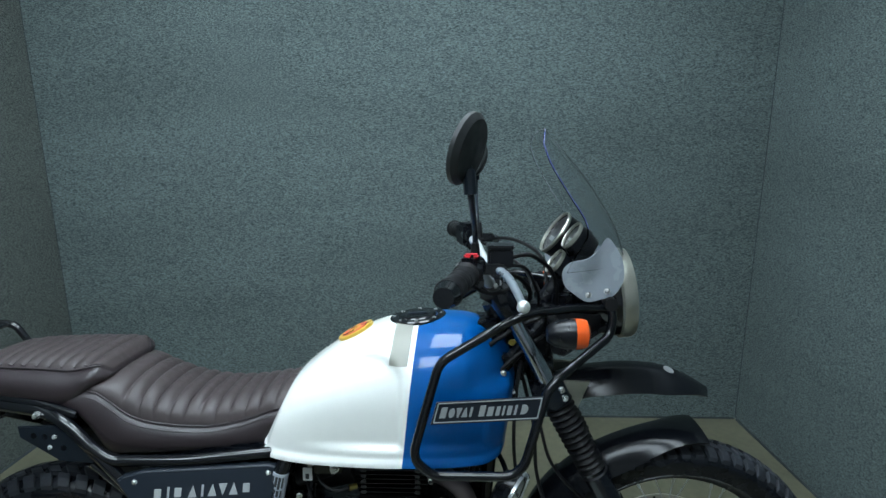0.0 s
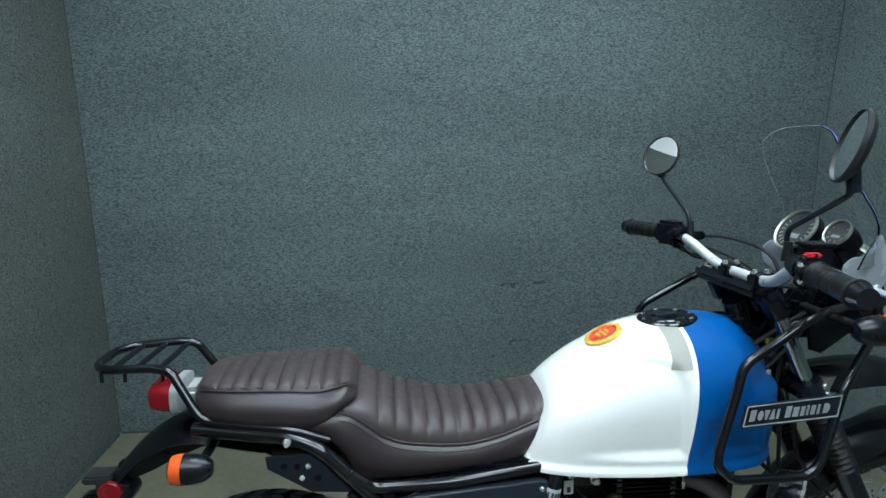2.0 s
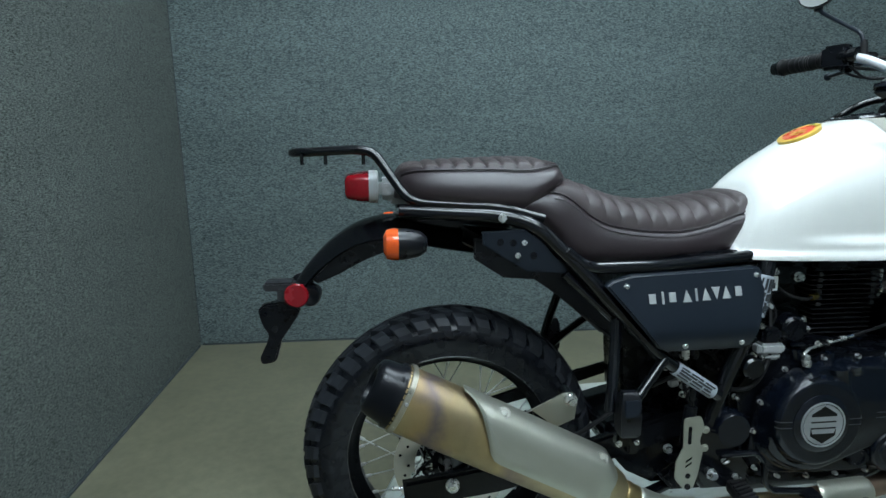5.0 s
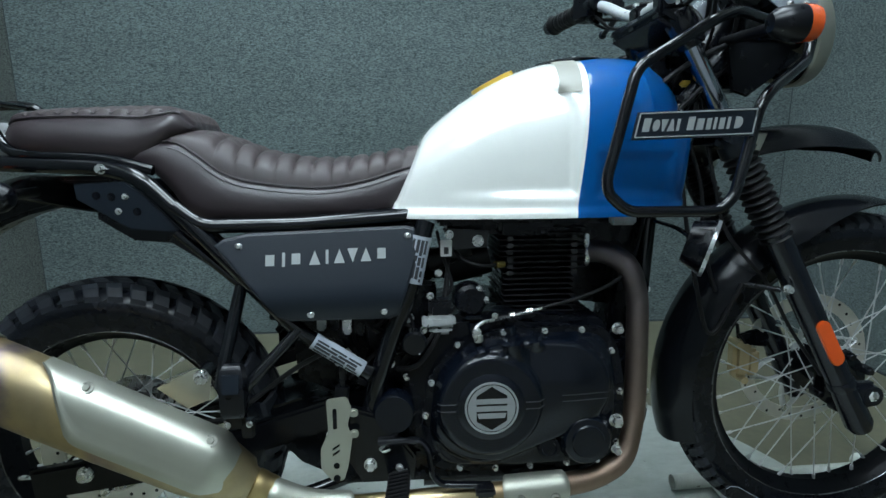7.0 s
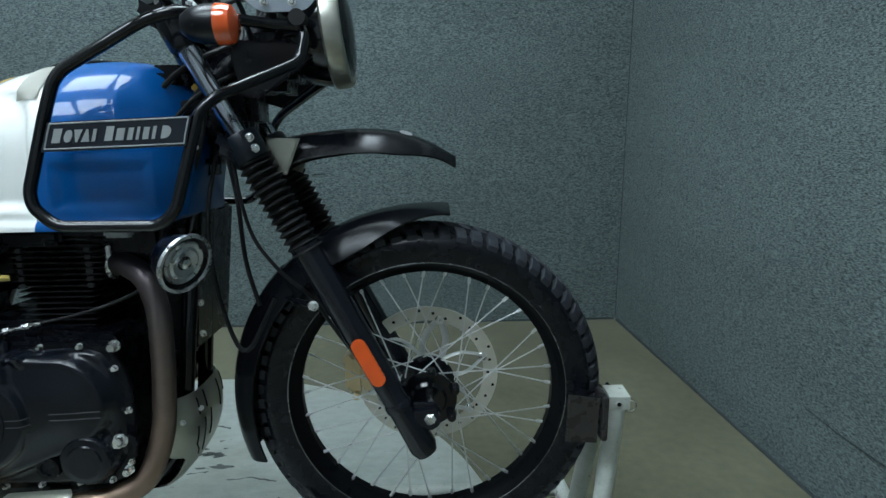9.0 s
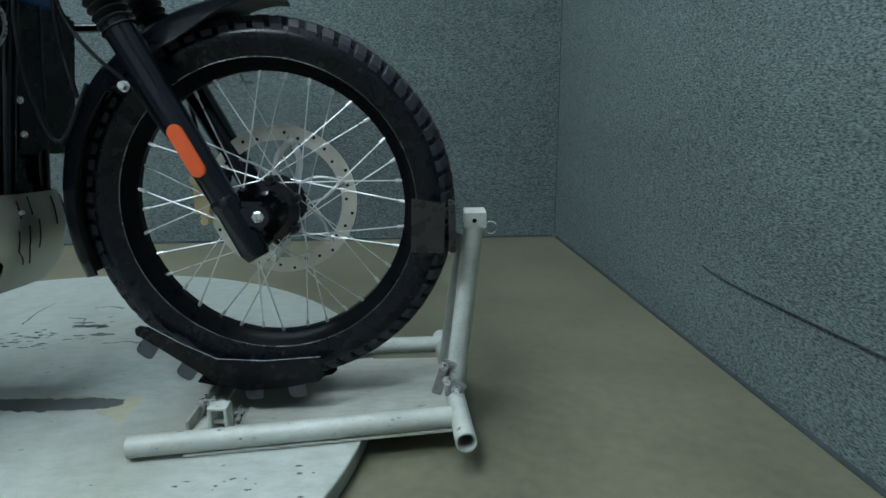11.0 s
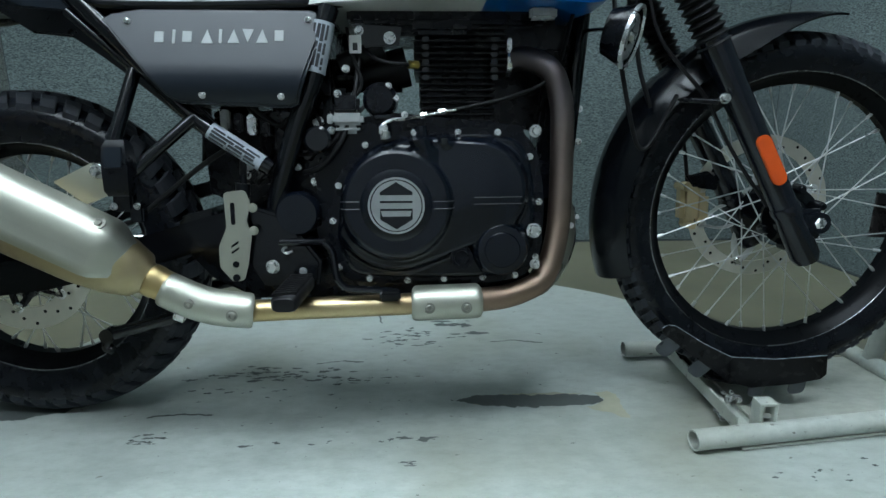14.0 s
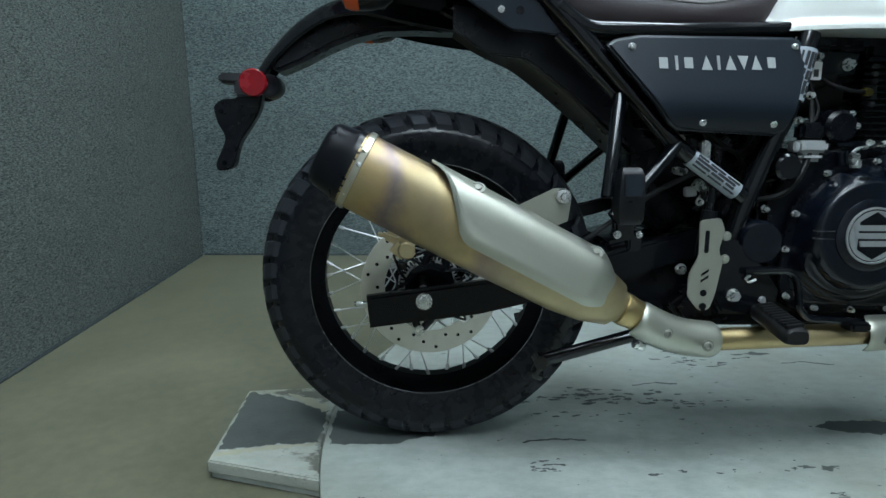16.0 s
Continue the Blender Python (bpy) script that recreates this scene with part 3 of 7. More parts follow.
part("bare_patch", patch([(-0.300, 0.165), (-0.24, 0.105), (-0.197, 0.075), (-0.196, 0.10), (-0.24, 0.14)], TOP + 0.0009, 0.008, 32), BUFF, plank, "remains of paint on the worn plank", smooth=False)
part("bare_patch", patch([(-0.385, -0.062), (-0.28, -0.044), (-0.200, -0.041), (-0.196, 0.085), (-0.25, 0.115), (-0.33, 0.155), (-0.383, 0.172)], TOP + 0.0006, 0.007, 6), BARE, plank, "dark bare wood worn by tyres", smooth=False)
for k, run in enumerate((((0.632, 0.615), (0.622, 0.56), (0.628, 0.50), (0.640, 0.44)), ((0.50, 0.185), (0.56, 0.20), (0.61, 0.19)), ((0.77, 0.57), (0.82, 0.575), (0.86, 0.56)), ((0.74, 0.49), (0.79, 0.48), (0.80, 0.46)), ((0.20, -0.05), (0.26, -0.04), (0.33, -0.045)), ((0.93, 0.30), (0.99, 0.31), (1.06, 0.29)))):
    edge = [(x + 0.003, y + 0.005) for x, y in run[::-1]]
    part("flake_line", patch(shifted([*run, *edge]), TOP + 0.0008, 0.004, 50 + k, 0.004), BARE, turntable, "thin dark crack in the paint", smooth=False)
chips = bmesh.new()
for cx, cy, sx, sy, count, big in ((0.42, 0.13, 0.13, 0.035, 64, 0.0105), (0.60, 0.10, 0.09, 0.015, 22, 0.009), (0.72, 0.34, 0.11, 0.05, 40, 0.011), (0.85, 0.42, 0.06, 0.03, 10, 0.02), (0.226, -0.13, 0.03, 0.02, 14, 0.009), (0.735, -0.147, 0.06, 0.006, 7, 0.011),
                                   (0.72, -0.22, 0.012, 0.008, 5, 0.009), (0.35, 0.06, 0.09, 0.02, 12, 0.007), (1.45, -0.29, 0.14, 0.05, 18, 0.007), (0.84, 0.0, 0.02, 0.008, 12, 0.006), (0.7, 0.05, 0.5, 0.3, 70, 0.004), (0.55, -0.15, 0.12, 0.01, 5, 0.009), (1.62, -0.22, 0.02, 0.05, 8, 0.008)):
    for k in range(count):
        x, y = random.gauss(cx, sx * 0.6), random.gauss(cy, sy * 0.6)
        if (x - TX) ** 2 + (y - TY) ** 2 > 0.90 ** 2:
            continue
        r = big * random.uniform(0.25, 1.0)
        n, slant, long = random.randint(9, 15), random.uniform(-0.5, 0.5), random.uniform(0.8, 2.0)
        rim = []
        for q in range(n):
            a, rr = 2 * math.pi * q / n, r * random.uniform(0.3, 1.35)
            px, py = long * rr * math.cos(a), 0.55 * rr * math.sin(a)
            rim.append(chips.verts.new((x - TX + px - slant * py, y - TY + py + slant * 0.4 * px, TOP + 0.0007)))
        chips.faces.new(rim)
tagged(part("flaked_paint", chips, BARE, turntable, smooth=False), kind="stuff")

# Creases, tears and the seam of the wall carpet, and dark tubes for edge shade
CREASE_AND_SHADE = material("dark_crease_and_shade", (0.045, 0.055, 0.058), 0.95, vary=0.3, scale=60, spec=0.1)


def crease(name, pts, r, parent=None, label=""):
    return tagged(part(name, tube(pts, r, 0.02, 8), CREASE_AND_SHADE), label, "carpet crease", kind="structure")


# Dark tubes stand in for shade in the floor gap and the corners
crease("carpet_line", [(LX + 0.01, BACK_Y - 0.001, FLOOR_Z + 0.003), (RX - 0.01, BACK_Y - 0.001, FLOOR_Z + 0.003)], 0.005, label="dark strip for the shaded gap under the wall carpet")
crease("carpet_line", [(LX + 0.002, BACK_Y - 0.002, 0.03), (LX + 0.002, BACK_Y - 0.002, RIM - 0.01)], 0.0016, label="dark line for the joint and shade in the carpet corner")
crease("carpet_line", [(RX - 0.002, BACK_Y - 0.002, 0.03), (RX - 0.002, BACK_Y - 0.002, RIM - 0.01)], 0.0016, label="dark line for the joint and shade in the carpet corner")
for k, (x0, z0, x1, z1) in enumerate(((0.975, 0.703, 1.03, 0.706), (0.83, 0.700, 0.90, 0.700), (0.828, 0.700, 0.832, 0.690), (0.868, 0.700, 0.880, 0.678), (0.880, 0.678, 0.888, 0.700), (0.885, 0.418, 0.965, 0.420), (0.880, 0.415, 0.875, 0.395), (0.968, 0.418, 0.970, 0.400))):
    crease("carpet_line", [(x0, BACK_Y - 0.003, z0), (x1, BACK_Y - 0.003, z1)], 0.0028, label="torn edge in the wall carpet")


tagged(part("carpet_line", tube([(0.25 + 0.07 * k, BACK_Y + 0.0005, 0.694 + 0.0015 * math.sin(k * 1.7)) for k in range(13)], 0.0022, 0, 8), CARPET), "raised seam across the wall carpet", "carpet seam", kind="structure")


def east(y, z):
    u = (BACK_Y - y) / (BACK_Y - FRONT_Y)
    return (RX + (RFX - RX) * u - 0.002, y, z)


crease("carpet_line", [east(0.30, 0.236), east(0.20, 0.229), east(0.10, 0.230), east(-0.30, 0.245)], 0.0019, label="dark crease in the side wall carpet")
# Dark tube painting the shade along the foot of the east wall
crease("carpet_line", [east(1.50, FLOOR_Z + 0.003), east(-1.5, FLOOR_Z + 0.003)], 0.006, label="dark strip for the shaded gap under the side wall carpet")


def west(y, z):
    u = (BACK_Y - y) / (BACK_Y - FRONT_Y)
    return (LX + (LFX - LX) * u + 0.002, y, z)


# The same shade, as a dark tube, along the west wall
crease("carpet_line", [west(1.50, FLOOR_Z + 0.003), west(-1.5, FLOOR_Z + 0.003)], 0.006, label="dark strip for the shaded gap under the side wall carpet")

# ---- the motorcycle, in its own upright frame: x ahead, y to its left, z up from the tyres ----
bike = empty("motorcycle", STANCE)
tagged(bike, "white and blue adventure motorcycle with brown ribbed seat, on a turntable", "motorcycle")


# Wheels
def tyre(cx, cz, R, r_in, w, rows, pitch, depth, label):
    """A carcass turned round the axle; every tread block is a piece on one of a few shared meshes."""
    body = R - depth
    prof = []
    for k in range(21):
        a = math.pi * (k / 20)
        bulge = math.sin(a) ** 0.48
        y = -w * math.cos(a)
        if k in (0, 20):
            y *= 0.72
        elif k in (1, 19):
            y *= 0.90
        prof.append((y, r_in + (body - r_in) * bulge))
    t = part("tyre", lathe(prof, 96, "y", (cx, 0, cz), True), RUBBER, bike, label, angle=40)
    n = int(2 * math.pi * R / pitch)
    for y0, y1, shift, skew, wide in rows:
        bm = bmesh.new()
        da = math.pi / n * wide
        vs = []
        for y in (y0, (y0 + y1) / 2, y1):
            u = min(1.0, abs(y) / w)
            skin = r_in + (body - r_in) * math.sqrt(max(0.0, 1 - u * u)) ** 0.48
            top, low = skin + depth, skin - 0.004
            if u > 0.98:
                top = skin + depth * 0.8
            for s in (-1, 1):
                for rad, k in ((low, 1.0), (top - 0.001, 0.94), (top, 0.84)):
                    a = s * da * k + skew * y
                    yy = y if rad == low else y * 0.985
                    vs.append(bm.verts.new((rad * math.cos(a), yy, rad * math.sin(a))))
        for q in (0, 6):
            a = [vs[q + t0] for t0 in range(6)]
            b = [vs[q + 6 + t0] for t0 in range(6)]
            for p0, p1 in ((0, 1), (1, 2), (2, 5), (5, 4), (4, 3)):
                bm.faces.new((a[p0], a[p1], b[p1], b[p0]))
        for q in (0, 12):
            a = [vs[q + t0] for t0 in range(6)]
            bm.faces.new((a[0], a[1], a[2], a[5], a[4], a[3]))
        finish(bm, False)
        me = bpy.data.meshes.new("tread_block")
        bm.to_mesh(me)
        bm.free()
        me.materials.append(TREAD)
        for i in range(n):
            ob = new("tread_block", me)
            ob.parent = t
            ob.matrix_local = Matrix.Translation((cx, 0, cz)) @ Matrix.Rotation(2 * math.pi * (i + shift) / n, 4, "Y")
    return t


def wheel(name, label, cx, cz, R, r_rim, w, rim_w, hub_r, hub_w, pitch, rows, depth, spokes, disc_y, disc_r, disc_in, stood):
    rim = part(name, lathe([(-rim_w, r_rim + 0.006), (-rim_w - 0.003, r_rim + 0.012), (-rim_w - 0.006, r_rim + 0.004), (-rim_w + 0.004, r_rim - 0.004),
                            (-rim_w * 0.55, r_rim - 0.010), (-rim_w * 0.35, r_rim - 0.019), (rim_w * 0.35, r_rim - 0.019), (rim_w * 0.55, r_rim - 0.010),
                            (rim_w - 0.004, r_rim - 0.004), (rim_w + 0.006, r_rim + 0.004), (rim_w + 0.003, r_rim + 0.012), (rim_w, r_rim + 0.006)],
                           96, "y", (cx, 0, cz), True), RIM_BLACK, bike, label)
    rubber = tyre(cx, cz, R, r_rim + 0.004, w, rows, pitch, depth, "black knobbly tyre")
    hub = [(-hub_w, 0.012), (-hub_w, hub_r * 0.56), (-hub_w + 0.006, hub_r * 0.66), (-hub_w + 0.008, hub_r), (-hub_w + 0.014, hub_r), (-hub_w + 0.02, hub_r * 0.6),
           (hub_w - 0.02, hub_r * 0.6), (hub_w - 0.014, hub_r), (hub_w - 0.008, hub_r), (hub_w, hub_r * 0.6), (hub_w, 0.012)]
    part("rim_lip", lathe([(-max(rim_w + 0.006, 0.72 * w) - 0.0008 + 0.0011 * math.cos(a), r_rim + 0.0042 + 0.0011 * math.sin(a)) for a in [2 * math.pi * k / 10 for k in range(10)]], 96, "y", (cx, 0, cz), True), RIM_EDGE, rim, "bright ring imitating the glint on the rim edge")
    part("hub", lathe(hub, 36, "y", (cx, 0, cz)), GLOSS_BLACK, rim)
    proto = None
    for i in range(spokes):
        a = 2 * math.pi * (i + 0.05) / spokes
        side = -1 if i % 2 else 1
        lean = math.acos(hub_r * 0.94 / (r_rim - 0.014)) * 0.97 * (-1 if (i // 2) % 2 else 1)
        h = Vector((cx + hub_r * 0.92 * math.cos(a + lean), side * (hub_w - 0.011), cz + hub_r * 0.92 * math.sin(a + lean)))
        e = Vector((cx + (r_rim - 0.014) * math.cos(a), side * 0.006, cz + (r_rim - 0.014) * math.sin(a)))
        d = (e - h).normalized()
        bm = join(tube([h, e], 0.0014, 0, 6), tube([e - d * 0.017, e - d * 0.004, e], lambda u: 0.0034, 0, 6))
        part("spoke", bm, SPOKE_STEEL, rim)
    if disc_r:
        d = lathe([(disc_y - 0.002, disc_in), (disc_y - 0.002, disc_r), (disc_y + 0.002, disc_r), (disc_y + 0.002, disc_in)], 72, "y", (cx, 0, cz), True)
        disc = part("brake_disc", d, DISC_STEEL, rim, "drilled steel brake disc")
        dots = bmesh.new()
        for k in range(30):
            a = 2 * math.pi * k / 30
            rr = disc_in + (disc_r - disc_in) * (0.3 + 0.45 * ((k % 3) / 2))
            for s in (-1, 1):
                dots = join(dots, lathe([(disc_y + s * 0.0021, 0.0034), (disc_y + s * 0.0023, 0.0001)], 8, "y", (cx + rr * math.cos(a), 0, cz + rr * math.sin(a))))
        tagged(part("drill_hole", dots, CASE_BLACK, rim), kind="stuff")
        tint = ALLOY if disc_y > 0 else CASE_BLACK
        part("disc_carrier", lathe([(disc_y - 0.003, 0.034), (disc_y - 0.003, 0.046), (disc_y + 0.003, 0.046), (disc_y + 0.003, 0.034)], 40, "y", (cx, 0, cz), True), tint, rim)
        for k in range(6):
            a = 2 * math.pi * k / 6 + 0.3
            for turn in (-0.42, 0.42):
                part("carrier_arm", tube([(cx + 0.040 * math.cos(a + turn * 1.3), disc_y, cz + 0.040 * math.sin(a + turn * 1.3)), (cx + disc_in * 0.72 * math.cos(a + turn * 0.7), disc_y, cz + disc_in * 0.72 * math.sin(a + turn * 0.7)), (cx + (disc_in + 0.008) * math.cos(a), disc_y, cz + (disc_in + 0.008) * math.sin(a))], 0.007, 0.02, 8, flat=0.4), tint, rim)
            part("carrier_rivet", lathe([(disc_y - 0.005, 0.0), (disc_y - 0.005, 0.008), (disc_y - 0.003, 0.010), (disc_y + 0.004, 0.010), (disc_y + 0.004, 0.0)], 14, "y", (cx + (disc_in + 0.003) * math.cos(a), 0, cz + (disc_in + 0.003) * math.sin(a))), STEEL, rim)
        ring_y = -hub_w - 0.004
        tone = bmesh.new()
        n = 48
        for k in range(n):
            a = 2 * math.pi * k / n
            tone = join(tone, moved(box(0, 0, 0, 0.010, 0.002, 0.0022, 0), Matrix.Translation((cx + 0.052 * math.cos(a), ring_y, cz + 0.052 * math.sin(a))) @ Matrix.Rotation(-a, 4, "Y")))
        tone = join(tone, lathe([(ring_y - 0.001, 0.042), (ring_y - 0.001, 0.048), (ring_y + 0.001, 0.048), (ring_y + 0.001, 0.042)], 48, "y", (cx, 0, cz), True), lathe([(ring_y - 0.001, 0.056), (ring_y - 0.001, 0.059), (ring_y + 0.001, 0.059), (ring_y + 0.001, 0.056)], 48, "y", (cx, 0, cz), True))
        if disc_y < 0:
            part("sensor_ring", tone, STEEL, rim)
        else:
            tone.free()
        for k in range(6):
            a = 2 * math.pi * k / 6 + 0.4
            part("hub_boss", moved(lathe([(-0.014, 0.0), (-0.014, 0.006), (-0.010, 0.0085), (0.012, 0.0100)], 14), Matrix.Translation((cx + hub_r * 1.0 * math.cos(a), -hub_w + 0.002, cz + hub_r * 1.0 * math.sin(a)))), GLOSS_BLACK, rim)
    rubber.matrix_local = rim.matrix_local = stood
    return rim


FX, FZ = 1.470, 0.394
RX0, RZ = 0.012, 0.320


def stands(cx, cz, centre, yaw, lean):
    """The turn that stands a wheel built about (cx, 0, cz) at its own place in the room; the wheels stand nearly upright."""
    return STANCE.inverted() @ Matrix.Translation(centre) @ Matrix.Rotation(radians(yaw), 4, "Z") @ Matrix.Rotation(radians(-lean), 4, "X") @ Matrix.Translation((-cx, 0, -cz))


FRONT_STOOD = stands(FX, FZ, (1.4655, 0.010, 0.4562), 1.1, 0.6)
REAR_STOOD = stands(RX0, RZ, (0.016, 0.027, 0.3785), 0.0, 3.0)
rear_rows = [(-0.0545, -0.030, 0.0, 1.6, 0.70), (-0.026, -0.003, 0.3, 3.0, 0.66), (0.003, 0.026, 0.3, -3.0, 0.66), (0.030, 0.0545, 0.0, -1.6, 0.70)]
front_rows = [(-0.039, -0.021, 0.0, 1.2, 0.66), (-0.019, -0.002, 0.35, 2.2, 0.62), (0.002, 0.019, 0.35, -2.2, 0.62), (0.021, 0.039, 0.0, -1.2, 0.66)]
rear_wheel = wheel("rear_wheel", "black spoked rear wheel", RX0, RZ, 0.317, 0.217, 0.062, 0.036, 0.062, 0.06, 0.045, rear_rows, 0.0105, 36, -0.078, 0.125, 0.082, REAR_STOOD)
front_wheel = wheel("front_wheel", "black spoked front wheel", FX, FZ, 0.345, 0.268, 0.045, 0.026, 0.056, 0.05, 0.032, front_rows, 0.0100, 36, 0.075, 0.15, 0.120, FRONT_STOOD)
part("axle", lathe([(-0.128, 0.0), (-0.128, 0.008), (-0.126, 0.0095), (-0.116, 0.0095), (-0.116, 0.014), (-0.112, 0.014), (-0.112, 0.008), (0.12, 0.008), (0.12, 0)], 24, "y", (0.004, 0, 0.312)), STEEL, bike)
part("axle", lathe([(-0.118, 0.0), (-0.118, 0.007), (-0.115, 0.011), (-0.104, 0.011), (-0.104, 0.007), (0.11, 0.007), (0.11, 0)], 6, "y", (FX, 0, FZ)), STEEL, bike)

# Frame tubes
def both(name, points, r, mat=None, bend=0.03, label=""):
    part(name, tube(points, r, bend), mat or GLOSS_BLACK, bike, label)
    part(name, tube([(p[0], -p[1], p[2]) for p in points], r, bend), mat or GLOSS_BLACK, bike, label)


both("frame_tube", [(-0.09, -0.10, 0.856), (0.09, -0.135, 0.848), (0.152, -0.155, 0.832), (0.235, -0.165, 0.750), (0.395, -0.176, 0.576), (0.51, -0.172, 0.498)], 0.0135)
both("frame_tube", [(0.205, -0.165, 0.785), (0.245, -0.165, 0.752), (0.40, -0.160, 0.752), (0.62, -0.13, 0.764), (1.0, -0.04, 0.93)], 0.012)
both("frame_tube", [(0.608, -0.148, 0.752), (0.601, -0.152, 0.730), (0.582, -0.157, 0.645), (0.551, -0.156, 0.570), (0.512, -0.150, 0.451), (0.505, -0.140, 0.34)], 0.0165)
both("frame_tube", [(0.304, -0.168, 0.652), (0.283, -0.212, 0.542), (0.276, -0.222, 0.500)], 0.0105)
both("frame_tube", [(0.396, -0.180, 0.580), (0.322, -0.216, 0.507), (0.285, -0.222, 0.470)], 0.0095)
both("frame_tube", [(1.062, -0.02, 0.92), (1.024, -0.045, 0.56), (1.000, -0.055, 0.33), (0.94, -0.08, 0.262), (0.60, -0.09, 0.262)], 0.015)
both("frame_tube", [(0.205, -0.160, 0.742), (0.30, -0.158, 0.655)], 0.008)
part("head_tube", tube([(1.125, 0, 0.90), (1.045, 0, 1.06)], 0.028, 0, 20), GLOSS_BLACK, bike)

# Swing arm
sw = [(-0.088, 0.264), (-0.094, 0.320), (0.02, 0.336), (0.20, 0.360), (0.34, 0.402), (0.52, 0.452), (0.56, 0.425), (0.50, 0.392), (0.30, 0.334), (0.10, 0.288)]
for s in (-1, 1):
    part("swing_arm", prism(sw, s * 0.088, s * 0.112, 0.006), ARM_BLACK, bike)
part("swing_arm", box(0.36, 0, 0.395, 0.07, 0.18, 0.05, 0.008, Matrix.Rotation(radians(-15), 4, "Y")), GLOSS_BLACK, bike)
part("chain_adjuster", tube([(-0.115, -0.1, 0.305), (-0.08, -0.1, 0.306)], 0.004, 0), STEEL, bike)

# Tail: inner fender, rear fender, plate holder
def fender_strip(line, w, t, crown=0.25, n=10):
    """A strip along a line in the middle plane, arched across."""
    pts = rounded([(x, 0, z) for x, z, _ in line], 0.05, 5)
    total = [0.0]
    for a, b in zip(pts, pts[1:]):
        total.append(total[-1] + (b - a).length)
    raw = [0.0]
    for a, b in zip(line, line[1:]):
        raw.append(raw[-1] + math.hypot(b[0] - a[0], b[1] - a[1]))
    widths = [(r / raw[-1], p[2]) for r, p in zip(raw, line)]
    grid = []
    for i, p in enumerate(pts):
        d = (pts[min(i + 1, len(pts) - 1)] - pts[max(i - 1, 0)]).normalized()
        nrm = Vector((-d.z, 0, d.x))
        if nrm.z < 0:
            nrm = -nrm
        ww = interp(widths, total[i] / total[-1])
        row = []
        for k in range(n + 1):
            u = 2 * k / n - 1
            row.append(p + Vector((0, u * ww, 0)) - nrm * (crown * ww * abs(u) ** 2.4))
        grid.append(row)
    return sheet(grid, t)


part("rear_fender", fender_strip([(0.20, 0.80, 0.085), (0.05, 0.815, 0.085), (-0.10, 0.842, 0.08), (-0.165, 0.826, 0.070), (-0.225, 0.785, 0.056), (-0.270, 0.735, 0.043), (-0.298, 0.692, 0.034)], 0.08, 0.006, 0.5), FENDER, bike)
inner = prism([(-0.10, 0.835), (0.05, 0.835), (0.067, 0.777), (0.001, 0.779), (-0.060, 0.776), (-0.108, 0.764), (-0.155, 0.745), (-0.20, 0.721), (-0.245, 0.702), (-0.262, 0.715), (-0.20, 0.775)], -0.036, 0.036, 0.008)
part("tail_underside", inner, PLASTIC, bike)
holder = [(-0.300, 0.705), (-0.272, 0.700), (-0.282, 0.640), (-0.304, 0.606), (-0.322, 0.582), (-0.334, 0.534), (-0.364, 0.529), (-0.368, 0.542), (-0.345, 0.592), (-0.360, 0.614), (-0.368, 0.648), (-0.351, 0.661), (-0.322, 0.661)]
plate_holder = part("plate_holder", prism(rounded([(x, 0, z) for x, z in holder], 0.012, 3, True) and [(p.x, p.z) for p in rounded([(x, 0, z) for x, z in holder], 0.012, 3, True)], -0.014, 0.014, 0.004), PLASTIC, bike, "black moulded plate holder")
for hx, hz in ((-0.352, 0.638), (-0.350, 0.545)):
    bolt(plate_holder, hx, -0.014, hz, 0.004, CASE_BLACK)
part("plate_lamp", join(box(-0.322, 0, 0.697, 0.060, 0.05, 0.018, 0.004), box(-0.31, 0, 0.68, 0.03, 0.05, 0.03, 0.004)), POST_GREY, bike, "grey plate lamp")
part("reflector_bracket", lathe([(-0.050, 0.009), (-0.052, 0.012), (-0.052, 0.018), (-0.046, 0.021), (-0.01, 0.021)], 28, "y", (-0.256, 0, 0.681)), PLASTIC, bike)
part("side_reflector", lathe([(-0.06, 0), (-0.06, 0.022), (-0.057, 0.0245), (-0.050, 0.0245)], 28, "y", (-0.282, 0, 0.686)), RED, bike, "round red side reflector")
part("reflector", lathe([(0.060, 0), (0.060, 0.022), (0.057, 0.0245), (0.052, 0.0245)], 28, "y", (-0.282, 0, 0.686)), RED, bike, "round red side reflector")
part("reflector_back", lathe([(0.046, 0), (0.046, 0.022), (0.048, 0.0255), (0.0545, 0.0255)], 28, "y", (-0.282, 0, 0.686)), PLASTIC, bike)

for ob in list(bike.children):
    kind = ob.name.split(".")[0]
    if kind in ("plate_holder", "plate_lamp", "reflector_bracket", "side_reflector", "reflector", "reflector_back"):
        ob.location = (-0.014, 0.052, -0.006)
    elif kind in ("rear_fender", "tail_underside"):
        ob.location = (-0.010, 0.045, -0.003)

# Inner rear mudguard and dark boxes between the frame tubes
part("mudguard", fender_strip([(0.04, 0.812, 0.072), (0.08, 0.792, 0.075), (0.12, 0.765, 0.075), (0.18, 0.742, 0.075), (0.245, 0.695, 0.075), (0.315, 0.635, 0.07), (0.375, 0.575, 0.06)], 0.07, 0.005, 0.3), PLASTIC, bike)
part("mudguard_side", prism([(0.05, 0.80), (0.20, 0.78), (0.30, 0.68), (0.40, 0.575), (0.362, 0.565), (0.309, 0.614), (0.237, 0.67), (0.171, 0.716), (0.108, 0.722), (0.05, 0.76)], -0.085, -0.078, 0.003), PLASTIC, bike)
part("air_box", box(0.47, 0, 0.675, 0.26, 0.25, 0.14, 0.015), CASE_BLACK, bike)
